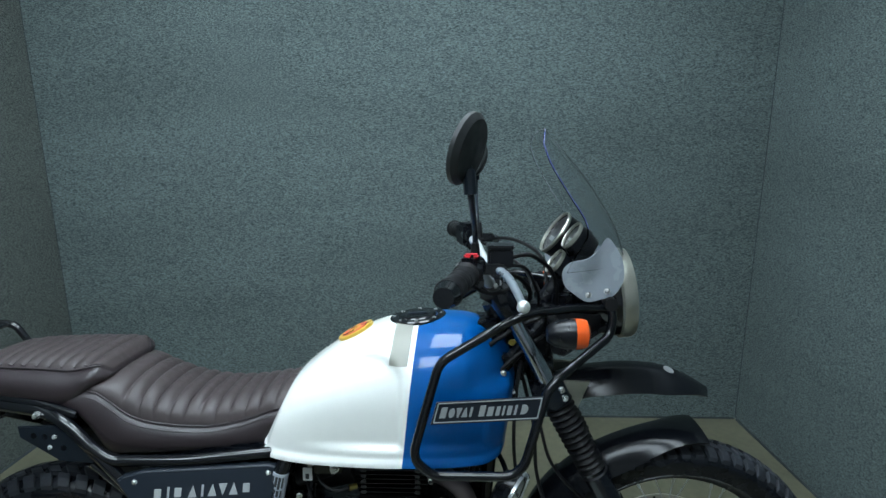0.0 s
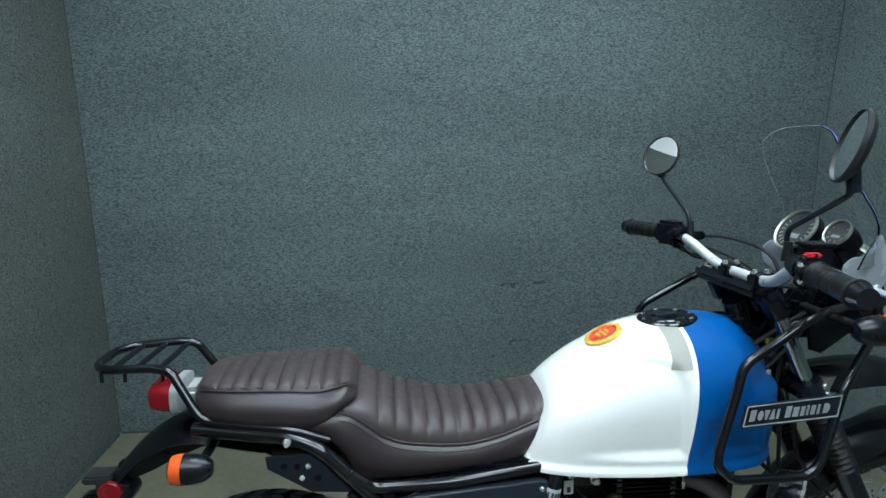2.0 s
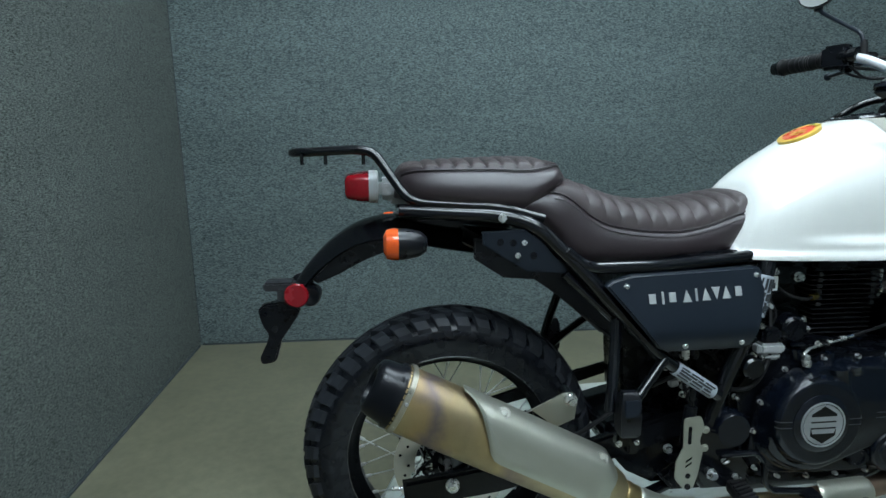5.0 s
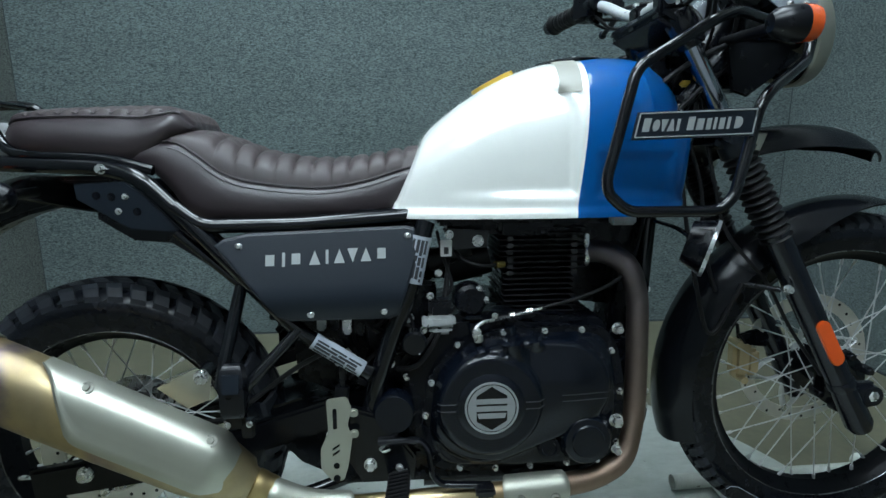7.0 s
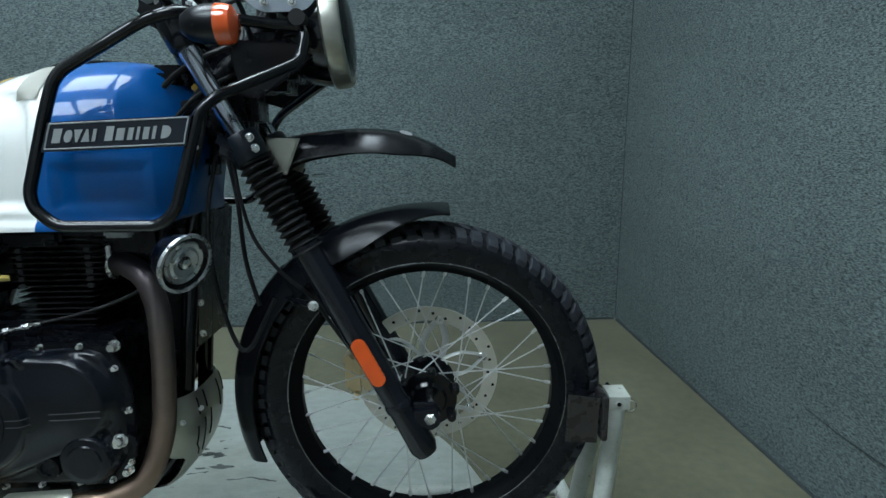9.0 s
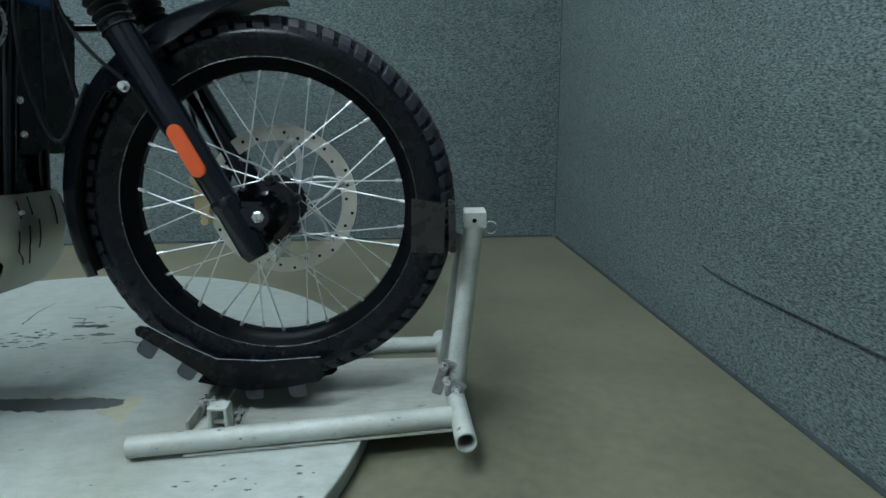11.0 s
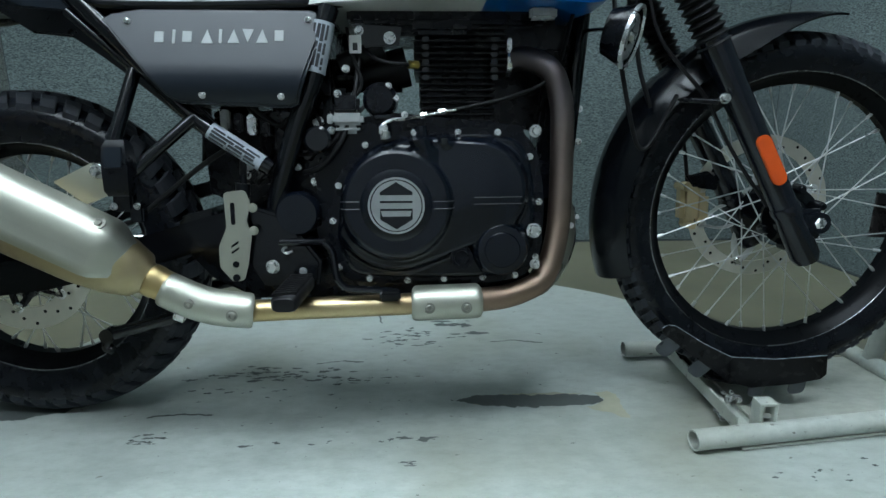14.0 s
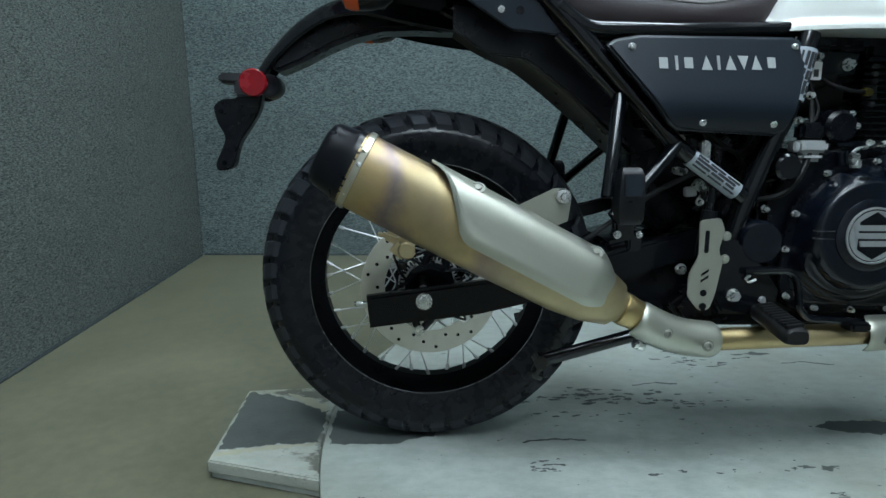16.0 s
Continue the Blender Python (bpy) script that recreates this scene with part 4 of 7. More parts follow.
part("seat_base", box(0.42, 0, 0.757, 0.36, 0.26, 0.03, 0.006), CASE_BLACK, bike)
part("battery_tray", box(0.38, 0, 0.785, 0.40, 0.18, 0.08, 0.01), CASE_BLACK, bike)
part("carburettor", join(tube([(0.56, -0.02, 0.66), (0.72, -0.02, 0.66)], 0.03, 0, 20), box(0.60, -0.03, 0.60, 0.06, 0.09, 0.07, 0.008)), CASE_BLACK, bike)

# Bracket plate under the pillion seat
br = prism([(0.052, 0.822), (0.13, 0.825), (0.162, 0.803), (0.215, 0.742), (0.135, 0.748), (0.055, 0.798)], -0.160, -0.154, 0.002)
part("bracket_plate", br, SATIN_BLACK, bike)
part("bracket_plate", mirrored(prism([(0.052, 0.822), (0.13, 0.825), (0.162, 0.803), (0.215, 0.742), (0.135, 0.748), (0.055, 0.798)], -0.160, -0.154, 0.002)), SATIN_BLACK, bike)
for x, z in ((0.086, 0.803), (0.109, 0.801), (0.147, 0.777)):
    part("plate_hole", lathe([(-0.1602, 0.006), (-0.1606, 0.0066), (-0.1602, 0.0001)], 16, "y", (x, 0, z)), CASE_BLACK, bike)
for x, z in ((0.130, 0.801), (0.118, 0.778)):
    bolt(bike, x, -0.160, z, 0.0048, kind="socket")
bolt(bike, 0.092, -0.150, 0.845, 0.0075, h=0.012)

# Side panels
def panel_y(x, z):
    return -0.164 + 0.10 * (x - 0.45) + 0.36 * (z - 0.73)


def side_panel():
    outline = [(0.272, 0.724), (0.285, 0.733), (0.325, 0.741), (0.575, 0.746), (0.602, 0.738), (0.598, 0.715), (0.560, 0.600), (0.545, 0.594), (0.385, 0.600), (0.368, 0.609)]
    bm = prism(outline, -0.012, 0.004, 0.004, seg=3)
    bmesh.ops.triangulate(bm, faces=[f for f in bm.faces if len(f.verts) > 6])
    for z in (0.70, 0.66, 0.645, 0.632, 0.620, 0.610):
        bmesh.ops.bisect_plane(bm, geom=bm.verts[:] + bm.edges[:] + bm.faces[:], plane_co=(0, 0, z), plane_no=(0, 0, 1))
    for v in bm.verts:
        v.co.y += panel_y(v.co.x, v.co.z) + 11.0 * max(0.0, 0.648 - v.co.z) ** 2
    return bm


sp = part("side_panel", side_panel(), SATIN_BLACK, bike, "satin black metal side panel")
part("side_panel", mirrored(side_panel()), SATIN_BLACK, bike)
for x, z in ((0.310, 0.722), (0.577, 0.730), (0.420, 0.612), (0.536, 0.611)):
    bolt(sp, x, panel_y(x, z) - 0.012 + 11.0 * max(0.0, 0.648 - z) ** 2, z, 0.0052, kind="socket")


def printed(outline, x, z, size):
    """A plain silver shape laid on the side panel; outline in parts of its height."""
    bm = prism([(x + size * u, z + size * (v - 0.5) + 0.0006 * (x - 0.36) / 0.02) for u, v in outline], -0.0006, 0.0006, 0)
    for v in bm.verts:
        v.co.y += panel_y(v.co.x, v.co.z) - 0.0126
    part("print_shape", bm, SILVER_PRINT, sp, smooth=False)


BAR, SLAB, PEAK, DIP = [(0, 0), (0.2, 0), (0.2, 1), (0, 1)], [(0, 0.12), (0.62, 0.12), (0.62, 0.88), (0, 0.88)], [(0, 0), (0.8, 0), (0.4, 1)], [(0, 1), (0.8, 1), (0.4, 0)]
for u, shape in ((0.05, SLAB), (1.13, BAR), (1.75, SLAB), (2.90, PEAK), (4.00, BAR), (4.55, PEAK), (5.45, DIP), (6.35, PEAK), (7.50, SLAB)):
    printed(shape, 0.3500 + 0.0236 * u, 0.699, 0.0215)

# Stickers round the frame tubes
def sticker(a, b, r, parent, bars):
    a, b = Vector(a), Vector(b)
    s = part("sticker", tube([a, b], r, 0, 20), STICKER, parent, "white printed warning sticker wrapped round a tube")
    d = (b - a).normalized()
    side = Vector((0, -1, 0)).cross(d).normalized()
    rng = random.Random(bars)
    for row in (-0.62, -0.2, 0.2, 0.56):
        at = 0.06
        while at < 0.9:
            run = rng.uniform(0.10, 0.42)
            end = min(0.94, at + run)
            ink = bmesh.new()
            off = Vector((0, -r * math.cos(row) - 0.0005, 0)) + side * r * math.sin(row)
            half = side * r * 0.155
            ink.faces.new([ink.verts.new(a + (b - a) * u + off + h) for u, h in ((at, half), (end, half), (end, -half), (at, -half))])
            part("ink_bar", ink, STICKER_INK, s, smooth=False)
            at = end + rng.uniform(0.02, 0.08)


sticker((0.6005, -0.1535, 0.728), (0.5832, -0.1575, 0.650), 0.0172, bike, 9)
sticker((0.418, -0.1755, 0.560), (0.497, -0.1735, 0.507), 0.0142, bike, 10)

# Seats
def seat_mesh(x0, x1, top, seam, low, half, grooves, stations=150, dip=0.0060, tuck=0.94):
    """A cushion of cross sections along the bike, with stitched grooves across its top."""
    secs = []
    n = 12
    for i in range(stations + 1):
        x = x0 + (x1 - x0) * i / stations
        zt, zs, zl, w = interp(top, x), interp(seam, x), interp(low, x), max(0.004, interp(half, x))
        g = max([0.9 * math.exp(-((x - gx) / 0.0026) ** 2) + 0.55 * math.exp(-((x - gx) / 0.0085) ** 2) for gx in grooves] or [0])
        ring = [(x, -w * 0.82, zl), (x, -w * 0.95, zl + 0.006), (x, -w * 1.0, zl + (zs - zl) * 0.35), (x, -w * 0.99, zl + (zs - zl) * 0.65), (x, -w * (0.35 + 0.65 * tuck) * 0.985, zl + (zs - zl) * 0.86), (x, -w * 0.965 * tuck, zs - 0.004), (x, -w * 0.93 * tuck, zs - 0.002)]
        for k in range(1, n):
            a = math.pi * k / n
            y = -w * 0.945 * tuck * (abs(math.cos(a)) ** 0.75) * (1 if a < math.pi / 2 else -1)
            z = zs + 0.002 + (zt - zs) * math.sin(a) ** 0.75
            edge = min(1.0, math.sin(a) * 2.2)
            ring.append((x, y, z - dip * g * edge))
        ring += [(p[0], -p[1], p[2]) for p in reversed(ring[:7])]
        secs.append([Vector(p) for p in ring])
    bm = loft(secs)
    # Faces above the seam take the second material, with top light in its colour
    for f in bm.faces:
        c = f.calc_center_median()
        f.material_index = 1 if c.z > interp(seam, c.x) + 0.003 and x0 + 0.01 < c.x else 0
    return bm


r_top = [(0.115, 0.872), (0.135, 0.893), (0.16, 0.896), (0.196, 0.905), (0.232, 0.909), (0.281, 0.895), (0.331, 0.876), (0.413, 0.862), (0.497, 0.865), (0.582, 0.879), (0.612, 0.880)]
r_seam = [(0.115, 0.862), (0.15, 0.885), (0.203, 0.886), (0.235, 0.866), (0.272, 0.838), (0.317, 0.822), (0.427, 0.810), (0.502, 0.819), (0.574, 0.840), (0.612, 0.848)]
r_low = [(0.115, 0.852), (0.155, 0.842), (0.193, 0.806), (0.229, 0.758), (0.279, 0.752), (0.426, 0.755), (0.545, 0.762), (0.575, 0.80), (0.612, 0.84)]
r_half = [(0.115, 0.13), (0.2, 0.145), (0.35, 0.143), (0.5, 0.125), (0.612, 0.105)]
seat = part("rider_seat", seat_mesh(0.115, 0.612, r_top, r_seam, r_low, r_half, [0.262 + 0.0312 * k for k in range(11)]), [LEATHER, LEATHER_LIT_TOP], bike, "brown leatherette rider seat with stitched ribs", angle=60)
for s in (-1, 1):
    part("piping", tube([(x, s * interp(r_half, x) * 0.895, interp(r_seam, x) + 0.0005) for x in [0.15 + 0.44 * k / 40 for k in range(41)]], 0.0018, 0, 8), LEATHER, seat)
    part("stitch_line", tube([(x, s * interp(r_half, x) * 0.957, interp(r_seam, x) - 0.010) for x in [0.19 + 0.40 * k / 40 for k in range(41)]], 0.0010, 0, 6), LEATHER, seat)
p_top = [(-0.098, 0.916), (-0.085, 0.935), (-0.06, 0.943), (-0.02, 0.947), (0.055, 0.950), (0.150, 0.952), (0.182, 0.948), (0.206, 0.938), (0.220, 0.920)]
p_seam = [(-0.098, 0.914), (-0.07, 0.926), (0.0, 0.930), (0.09, 0.930), (0.145, 0.928), (0.178, 0.933), (0.202, 0.936), (0.220, 0.918)]
p_low = [(-0.098, 0.876), (-0.03, 0.867), (0.017, 0.862), (0.129, 0.852), (0.156, 0.862), (0.186, 0.886), (0.220, 0.905)]
p_half = [(-0.098, 0.05), (-0.085, 0.085), (-0.06, 0.11), (-0.02, 0.125), (0.05, 0.134), (0.15, 0.140), (0.188, 0.136), (0.208, 0.122), (0.220, 0.100)]
pillion = part("pillion_seat", seat_mesh(-0.098, 0.220, p_top, p_seam, p_low, p_half, [-0.045 + 0.0285 * k for k in range(9)], 110, 0.0046, 0.865), [LEATHER, LEATHER_LIT_TOP], bike, "brown leatherette pillion pad with stitched ribs", angle=60)
for s in (-1, 1):
    part("piping", tube([(x, s * interp(p_half, x) * 0.822, interp(p_seam, x) + 0.0005) for x in [-0.085 + 0.29 * k / 36 for k in range(37)]], 0.0018, 0, 8), LEATHER, pillion)

# Luggage rack, tail lamp, rear indicators
rack = part("luggage_rack", tube([(0.17, -0.142, 0.842), (0.10, -0.135, 0.862), (-0.073, -0.104, 0.872), (-0.135, -0.070, 0.962), (-0.165, -0.064, 0.968), (-0.262, -0.052, 0.963), (-0.291, -0.020, 0.962), (-0.291, 0.070, 0.962),
                                  (-0.262, 0.103, 0.963), (-0.165, 0.112, 0.968), (-0.135, 0.112, 0.962), (-0.073, 0.115, 0.872), (0.10, 0.135, 0.862), (0.17, 0.142, 0.842)], 0.0088, 0.03), GLOSS_BLACK, bike, "gloss black tubular luggage rack")
for x in (-0.160, -0.206, -0.250):
    part("slat", tube([(x, -0.060, 0.964), (x + 0.006, 0.106, 0.964)], 0.0072, 0, 12, flat=0.7), GLOSS_BLACK, rack)
for x in (-0.268, -0.225, -0.155):
    part("peg", tube([(x, -0.056, 0.960), (x, -0.056, 0.940)], 0.0035, 0), GLOSS_BLACK, rack)
lamp = part("tail_lamp", loft([[Vector((x, w * c, 0.896 + h * s)) for c, s in [(math.copysign(abs(math.cos(a)) ** 0.5, math.cos(a)), math.copysign(abs(math.sin(a)) ** 0.5, math.sin(a))) for a in [2 * math.pi * k / 28 for k in range(28)]]]
                              for x, w, h in ((-0.146, 0.055, 0.029), (-0.165, 0.054, 0.0285), (-0.186, 0.048, 0.025), (-0.192, 0.04, 0.02))]), RED, bike, "red tail lamp with silver housing", angle=50)
part("housing", loft([[Vector((x, w * c, 0.896 + h * s)) for c, s in [(math.copysign(abs(math.cos(a)) ** 0.5, math.cos(a)), math.copysign(abs(math.sin(a)) ** 0.5, math.sin(a))) for a in [2 * math.pi * k / 28 for k in range(28)]]]
                     for x, w, h in ((-0.128, 0.050, 0.026), (-0.130, 0.058, 0.031), (-0.146, 0.058, 0.031))]), LAMP_FRAME, lamp, "grey white lamp frame", angle=50)
part("lamp_bracket", join(box(-0.112, 0, 0.892, 0.036, 0.075, 0.042, 0.010), box(-0.08, 0, 0.872, 0.06, 0.06, 0.02, 0.006)), LAMP_FRAME, lamp, "grey lamp bracket")


def indicator(parent, x, y, z, flip, out=-1):
    """A bullet indicator: black shell, orange lens at the outer end of the bike; flip: which way the lens looks along x."""
    shell = [(-0.048, 0.006), (-0.046, 0.014), (-0.034, 0.023), (-0.014, 0.0275), (0.004, 0.0285)]
    lens = [(0.004, 0.029), (0.016, 0.0285), (0.025, 0.026), (0.030, 0.018), (0.031, 0.0)]
    def put(prof):
        return lathe([(d * flip, r) for d, r in prof], 28, "x", (x, y, z))
    i = part("indicator", put(shell), PLASTIC, parent, "black bullet indicator with orange lens")
    part("lens", put(lens), ORANGE, i, "orange lens")
    part("stalk", tube([(x - 0.02 * flip, y, z), (x - 0.025 * flip, y * 0.3, z + 0.004)], 0.009, 0), SOFT_RUBBER, i)


indicator(bike, -0.092, -0.15, 0.802, -1)
indicator(bike, -0.092, 0.15, 0.802, -1)

# Fuel tank: slanted cross sections from the seat to the steering head
TANK = [  # x at the foot, x at the crest, crest height, half width
    (0.552, 0.598, 0.868, 0.085), (0.556, 0.604, 0.885, 0.100), (0.567, 0.622, 0.911, 0.116), (0.600, 0.669, 0.949, 0.136), (0.660, 0.722, 0.983, 0.153), (0.730, 0.778, 1.009, 0.163),
    (0.790, 0.825, 1.023, 0.168), (0.856, 0.886, 1.031, 0.169), (0.930, 0.950, 1.034, 0.165), (0.990, 1.005, 1.028, 0.155), (1.030, 1.048, 1.010, 0.140), (1.056, 1.078, 0.978, 0.118), (1.066, 1.092, 0.945, 0.085)]
SPLIT = 7


def tank_row(s):
    t = [[(i, row[c]) for i, row in enumerate(TANK)] for c in range(4)]
    return [interp(c, s) for c in t]


def smooth01(u):
    u = max(0.0, min(1.0, u))
    return u * u * (3 - 2 * u)


def tank_ring(s, n=44, inset=0.0, spread=0.0):
    xb, xt, zt, w = tank_row(s)
    zb = 0.757 + 0.014 * max(0, 1 - s / 1.2) + 0.016 * smooth01((s - 9.5) / 2.5)
    half = []
    zk = zb + 0.42 * (zt - zb)
    for k in range(n + 1):
        u = k / n
        if u < 0.5:
            z = zb + (zk - zb) * (u / 0.5)
            y = w * (0.955 + 0.045 * math.sin(math.pi / 2 * u / 0.5))
        else:
            a = (u - 0.5) / 0.5 * math.pi / 2
            y, z = w * math.cos(a) ** 0.86, zk + (zt - zk) * math.sin(a) ** 0.92
        x = xb + (xt - xb) * (z - zb) / (zt - zb)
        lip = 1 - smooth01((z - zb - 0.006) / 0.014)
        y += 0.008 * lip
        # knee recess in the white half, pressed panel in the blue half
        if x > 0.805 and z > 0.925:
            edge = 0.060 - math.hypot(x - 0.805, z - 0.925)
        else:
            edge = min(0.865 - x, 0.985 - z)
        edge = min(edge, z - 0.786)
        y -= 0.013 * smooth01(edge / 0.020) * smooth01((x - 0.62) / 0.18)
        edge2 = min(x - 0.880, 1.036 - x, 0.868 - z, z - 0.783)
        y -= 0.007 * smooth01(edge2 / 0.022)
        y -= 0.42 * max(0.0, min(0.075, x - 0.984 - 0.12 * (0.97 - z))) * smooth01((z - 0.905) / 0.03) * smooth01((1.028 - z) / 0.02)
        half.append((x, max(0.0, y) if k < n else 0.0, z))
    ring = [Vector((x, -(y + spread), z + inset)) for x, y, z in half] + [Vector((x, y + spread, z + inset)) for x, y, z in reversed(half[:-1])]
    return ring


def tank_mesh(s0, s1, m):
    rings = [tank_ring(s0 + (s1 - s0) * i / m) for i in range(m + 1)]
    return loft(rings, True, True)


tank = part("fuel_tank", tank_mesh(0, SPLIT, 90), WHITE_PAINT, bike, "white and blue painted fuel tank", angle=50)
part("tank_front", tank_mesh(SPLIT + 0.002, len(TANK) - 1, 70), BLUE_PAINT, tank, "glossy blue front half of the tank", angle=50)


def tank_band(s0, s1, k0, k1, lift, s, m=12):
    """A thin decal that follows the tank's skin, between two cross sections and two heights."""
    bm = bmesh.new()
    rows = []
    for i in range(m + 1):
        ring = tank_ring(s0 + (s1 - s0) * i / m, spread=lift, inset=lift)
        rows.append([bm.verts.new((ring[k].x, ring[k].y * s, ring[k].z)) for k in range(k0, k1 + 1)])
    for a, b in zip(rows, rows[1:]):
        for k in range(len(a) - 1):
            bm.faces.new((a[k], a[k + 1], b[k + 1], b[k]))
    return bm


for s in (1, -1):
    part("stripe", tank_band(SPLIT - 0.78, SPLIT - 0.17, 30, 42, 0.0016, s, 20), STRIPE_GREY, tank, "grey stripe on the shoulder of the tank")
cap = part("filler_cap", lathe([(-0.02, 0.062), (0.002, 0.062), (0.0045, 0.059), (0.0045, 0.044), (0.003, 0.042), (0.006, 0.039), (0.0075, 0.034), (0.008, 0.0)], 48, "z"), GLOSS_BLACK, tank, "black filler cap ring with bolts")
cap.matrix_local = pose(0.880, 0, 1.0262, 0, -5.0, 0)
for k in range(8):
    a = 2 * math.pi * k / 8
    part("bolt", lathe([(0.0035, 0.0040), (0.0062, 0.0040), (0.0062, 0)], 10, "z", (0.052 * math.cos(a), 0.052 * math.sin(a), 0)), STEEL, cap)
part("lock_flap", box(0, 0, 0.0085, 0.045, 0.016, 0.004, 0.0015), SATIN_BLACK, cap)


def badge():
    """A round enamel badge on the crest behind the filler: gold ring, red field, gold emblem of plain bars."""
    m = Matrix.Translation((0.740, 0, 0.9955)) @ Matrix.Rotation(radians(-27), 4, "Y") @ Matrix.Rotation(radians(90), 4, "Z")
    ring = part("badge", moved(lathe([(-0.014, 0.042), (0.0012, 0.042), (0.0018, 0.041), (0.0018, 0.0)], 40, "z"), m), BADGE_GOLD, tank, "round red and gold badge")
    part("field", moved(lathe([(0.0016, 0.031), (0.0024, 0.031), (0.0024, 0.0)], 32, "z"), m), BADGE_RED, ring)
    for dx, dy, w, h in ((0, 0.010, 0.026, 0.006), (0, 0.0, 0.038, 0.006), (0, -0.010, 0.022, 0.006)):
        part("emblem_bar", moved(box(dx, dy, 0.0026, w, h, 0.0008, 0), m), BADGE_GOLD, ring, smooth=False)


badge()
tank.location.y = -0.022

# Engine
case_out = [(0.560, 0.500), (0.575, 0.36), (0.62, 0.295), (0.86, 0.29), (0.945, 0.33), (0.958, 0.47), (0.925, 0.568), (0.70, 0.590), (0.62, 0.575)]
engine = part("engine", prism(case_out, -0.135, 0.135, 0.012), CASE_BLACK, bike, "black single cylinder engine")
flange_out = [(0.606, 0.467), (0.594, 0.360), (0.618, 0.306), (0.731, 0.299), (0.860, 0.299), (0.930, 0.309), (0.958, 0.350), (0.962, 0.450), (0.946, 0.530), (0.922, 0.558), (0.876, 0.564), (0.743, 0.562), (0.663, 0.543), (0.621, 0.500)]


def rounded_outline(o, r=0.03, steps=4):
    return [(p.x, p.z) for p in rounded([(x, 0, z) for x, z in o], r, steps, True)]


DOME_X, DOME_Z = 0.712, 0.440


def cover_height(x, z):
    """How far the cast cover stands out from its joint: a teardrop nose, the clutch dome and its bosses."""
    best = 1.0
    for k in range(25):
        u = k / 24
        best = min(best, math.hypot(x - (DOME_X + 0.132 * u), z - (DOME_Z + 0.020 * u)) - (0.116 - 0.028 * u))
    h = 0.011 + 0.021 * smooth01((0.004 - best) / 0.016) + 0.007 * smooth01((-0.010 - best) / 0.070)
    r = math.hypot(x - DOME_X, z - DOME_Z)
    dome = 0.050 * smooth01((0.112 - r) / 0.030)
    h = max(h, dome)
    r2 = math.hypot(x - 0.886, z - 0.363)
    h = max(h, 0.026 * smooth01((0.052 - r2) / 0.006))
    for bx, bz, ex, ez, br in ((0.690, 0.556, 0.700, 0.506, 0.0145), (0.748, 0.556, 0.767, 0.496, 0.016), (0.786, 0.560, 0.794, 0.536, 0.009)):
        u = min(1.0, max(0.0, ((x - bx) * (ex - bx) + (z - bz) * (ez - bz)) / ((ex - bx) ** 2 + (ez - bz) ** 2)))
        d = math.hypot(x - bx - u * (ex - bx), z - bz - u * (ez - bz))
        if d < br:
            h = max(h, 0.030 + 0.010 * (1 - u) + math.sqrt(br * br - d * d) * 0.8)
    return h


def cast_cover(rings=46, inset=0.93):
    o = rounded_outline(flange_out, 0.04, 8)
    fine = []
    for (xa, za), (xb, zb) in zip(o, o[1:] + o[:1]):
        m = max(1, int(math.hypot(xb - xa, zb - za) / 0.006))
        fine += [(xa + (xb - xa) * q / m, za + (zb - za) * q / m) for q in range(m)]
    cx, cz = 0.778, 0.436
    bm = bmesh.new()
    prev = None
    for i in range(rings + 1):
        f = inset * (1 - i / (rings + 1))
        row = []
        for x, z in fine:
            px, pz = cx + (x - cx) * f, cz + (z - cz) * f
            skirt = smooth01(i / 3.0)
            row.append(bm.verts.new((px, -0.146 - cover_height(px, pz) * skirt, pz)))
        if prev:
            for k in range(len(row)):
                bm.faces.new((prev[k], prev[(k + 1) % len(row)], row[(k + 1) % len(row)], row[k]))
        prev = row
    bm.faces.new(prev)
    return bm


cover = part("clutch_cover", cast_cover(), ENGINE_BLACK, engine, "matt black cast clutch cover", angle=50)
part("cover_flange", prism(rounded_outline(flange_out), -0.148, -0.128, 0.002), CASE_BLACK, engine)
for x0, x1, z0 in ((0.838, 0.918, 0.451), (0.838, 0.918, 0.440), (0.772, 0.806, 0.446), (0.772, 0.806, 0.434), (0.622, 0.652, 0.446), (0.622, 0.652, 0.434)):
    run = [x0 + (x1 - x0) * k / 12 for k in range(13)]
    part("cover_crease", tube([(x, -0.1462 - cover_height(x, z0), z0) for x in run], 0.0007, 0, 6), POST_GREY, cover)
part("dome_face", lathe([(-0.190, 0.060), (-0.1972, 0.058), (-0.1995, 0.052), (-0.202, 0.0)], 56, "y", (DOME_X, 0, DOME_Z)), ENGINE_BLACK, cover)
medal = part("medallion", lathe([(-0.2005, 0.0455), (-0.2032, 0.0455), (-0.2034, 0.0425), (-0.2026, 0.042)], 48, "y", (DOME_X, 0, DOME_Z), caps=False), MEDAL, cover, "round silver and black emblem of plain shapes")
part("medal_field", lathe([(-0.2022, 0.0405), (-0.2028, 0.0405), (-0.2028, 0.0)], 48, "y", (DOME_X, 0, DOME_Z)), MEDAL, medal)
part("medal_diamond", prism([(DOME_X, DOME_Z + 0.038), (DOME_X + 0.026, DOME_Z + 0.022), (DOME_X + 0.026, DOME_Z - 0.022), (DOME_X, DOME_Z - 0.038), (DOME_X - 0.026, DOME_Z - 0.022), (DOME_X - 0.026, DOME_Z + 0.022)], -0.2033, -0.2026, 0), GLOSS_BLACK, medal, smooth=False)
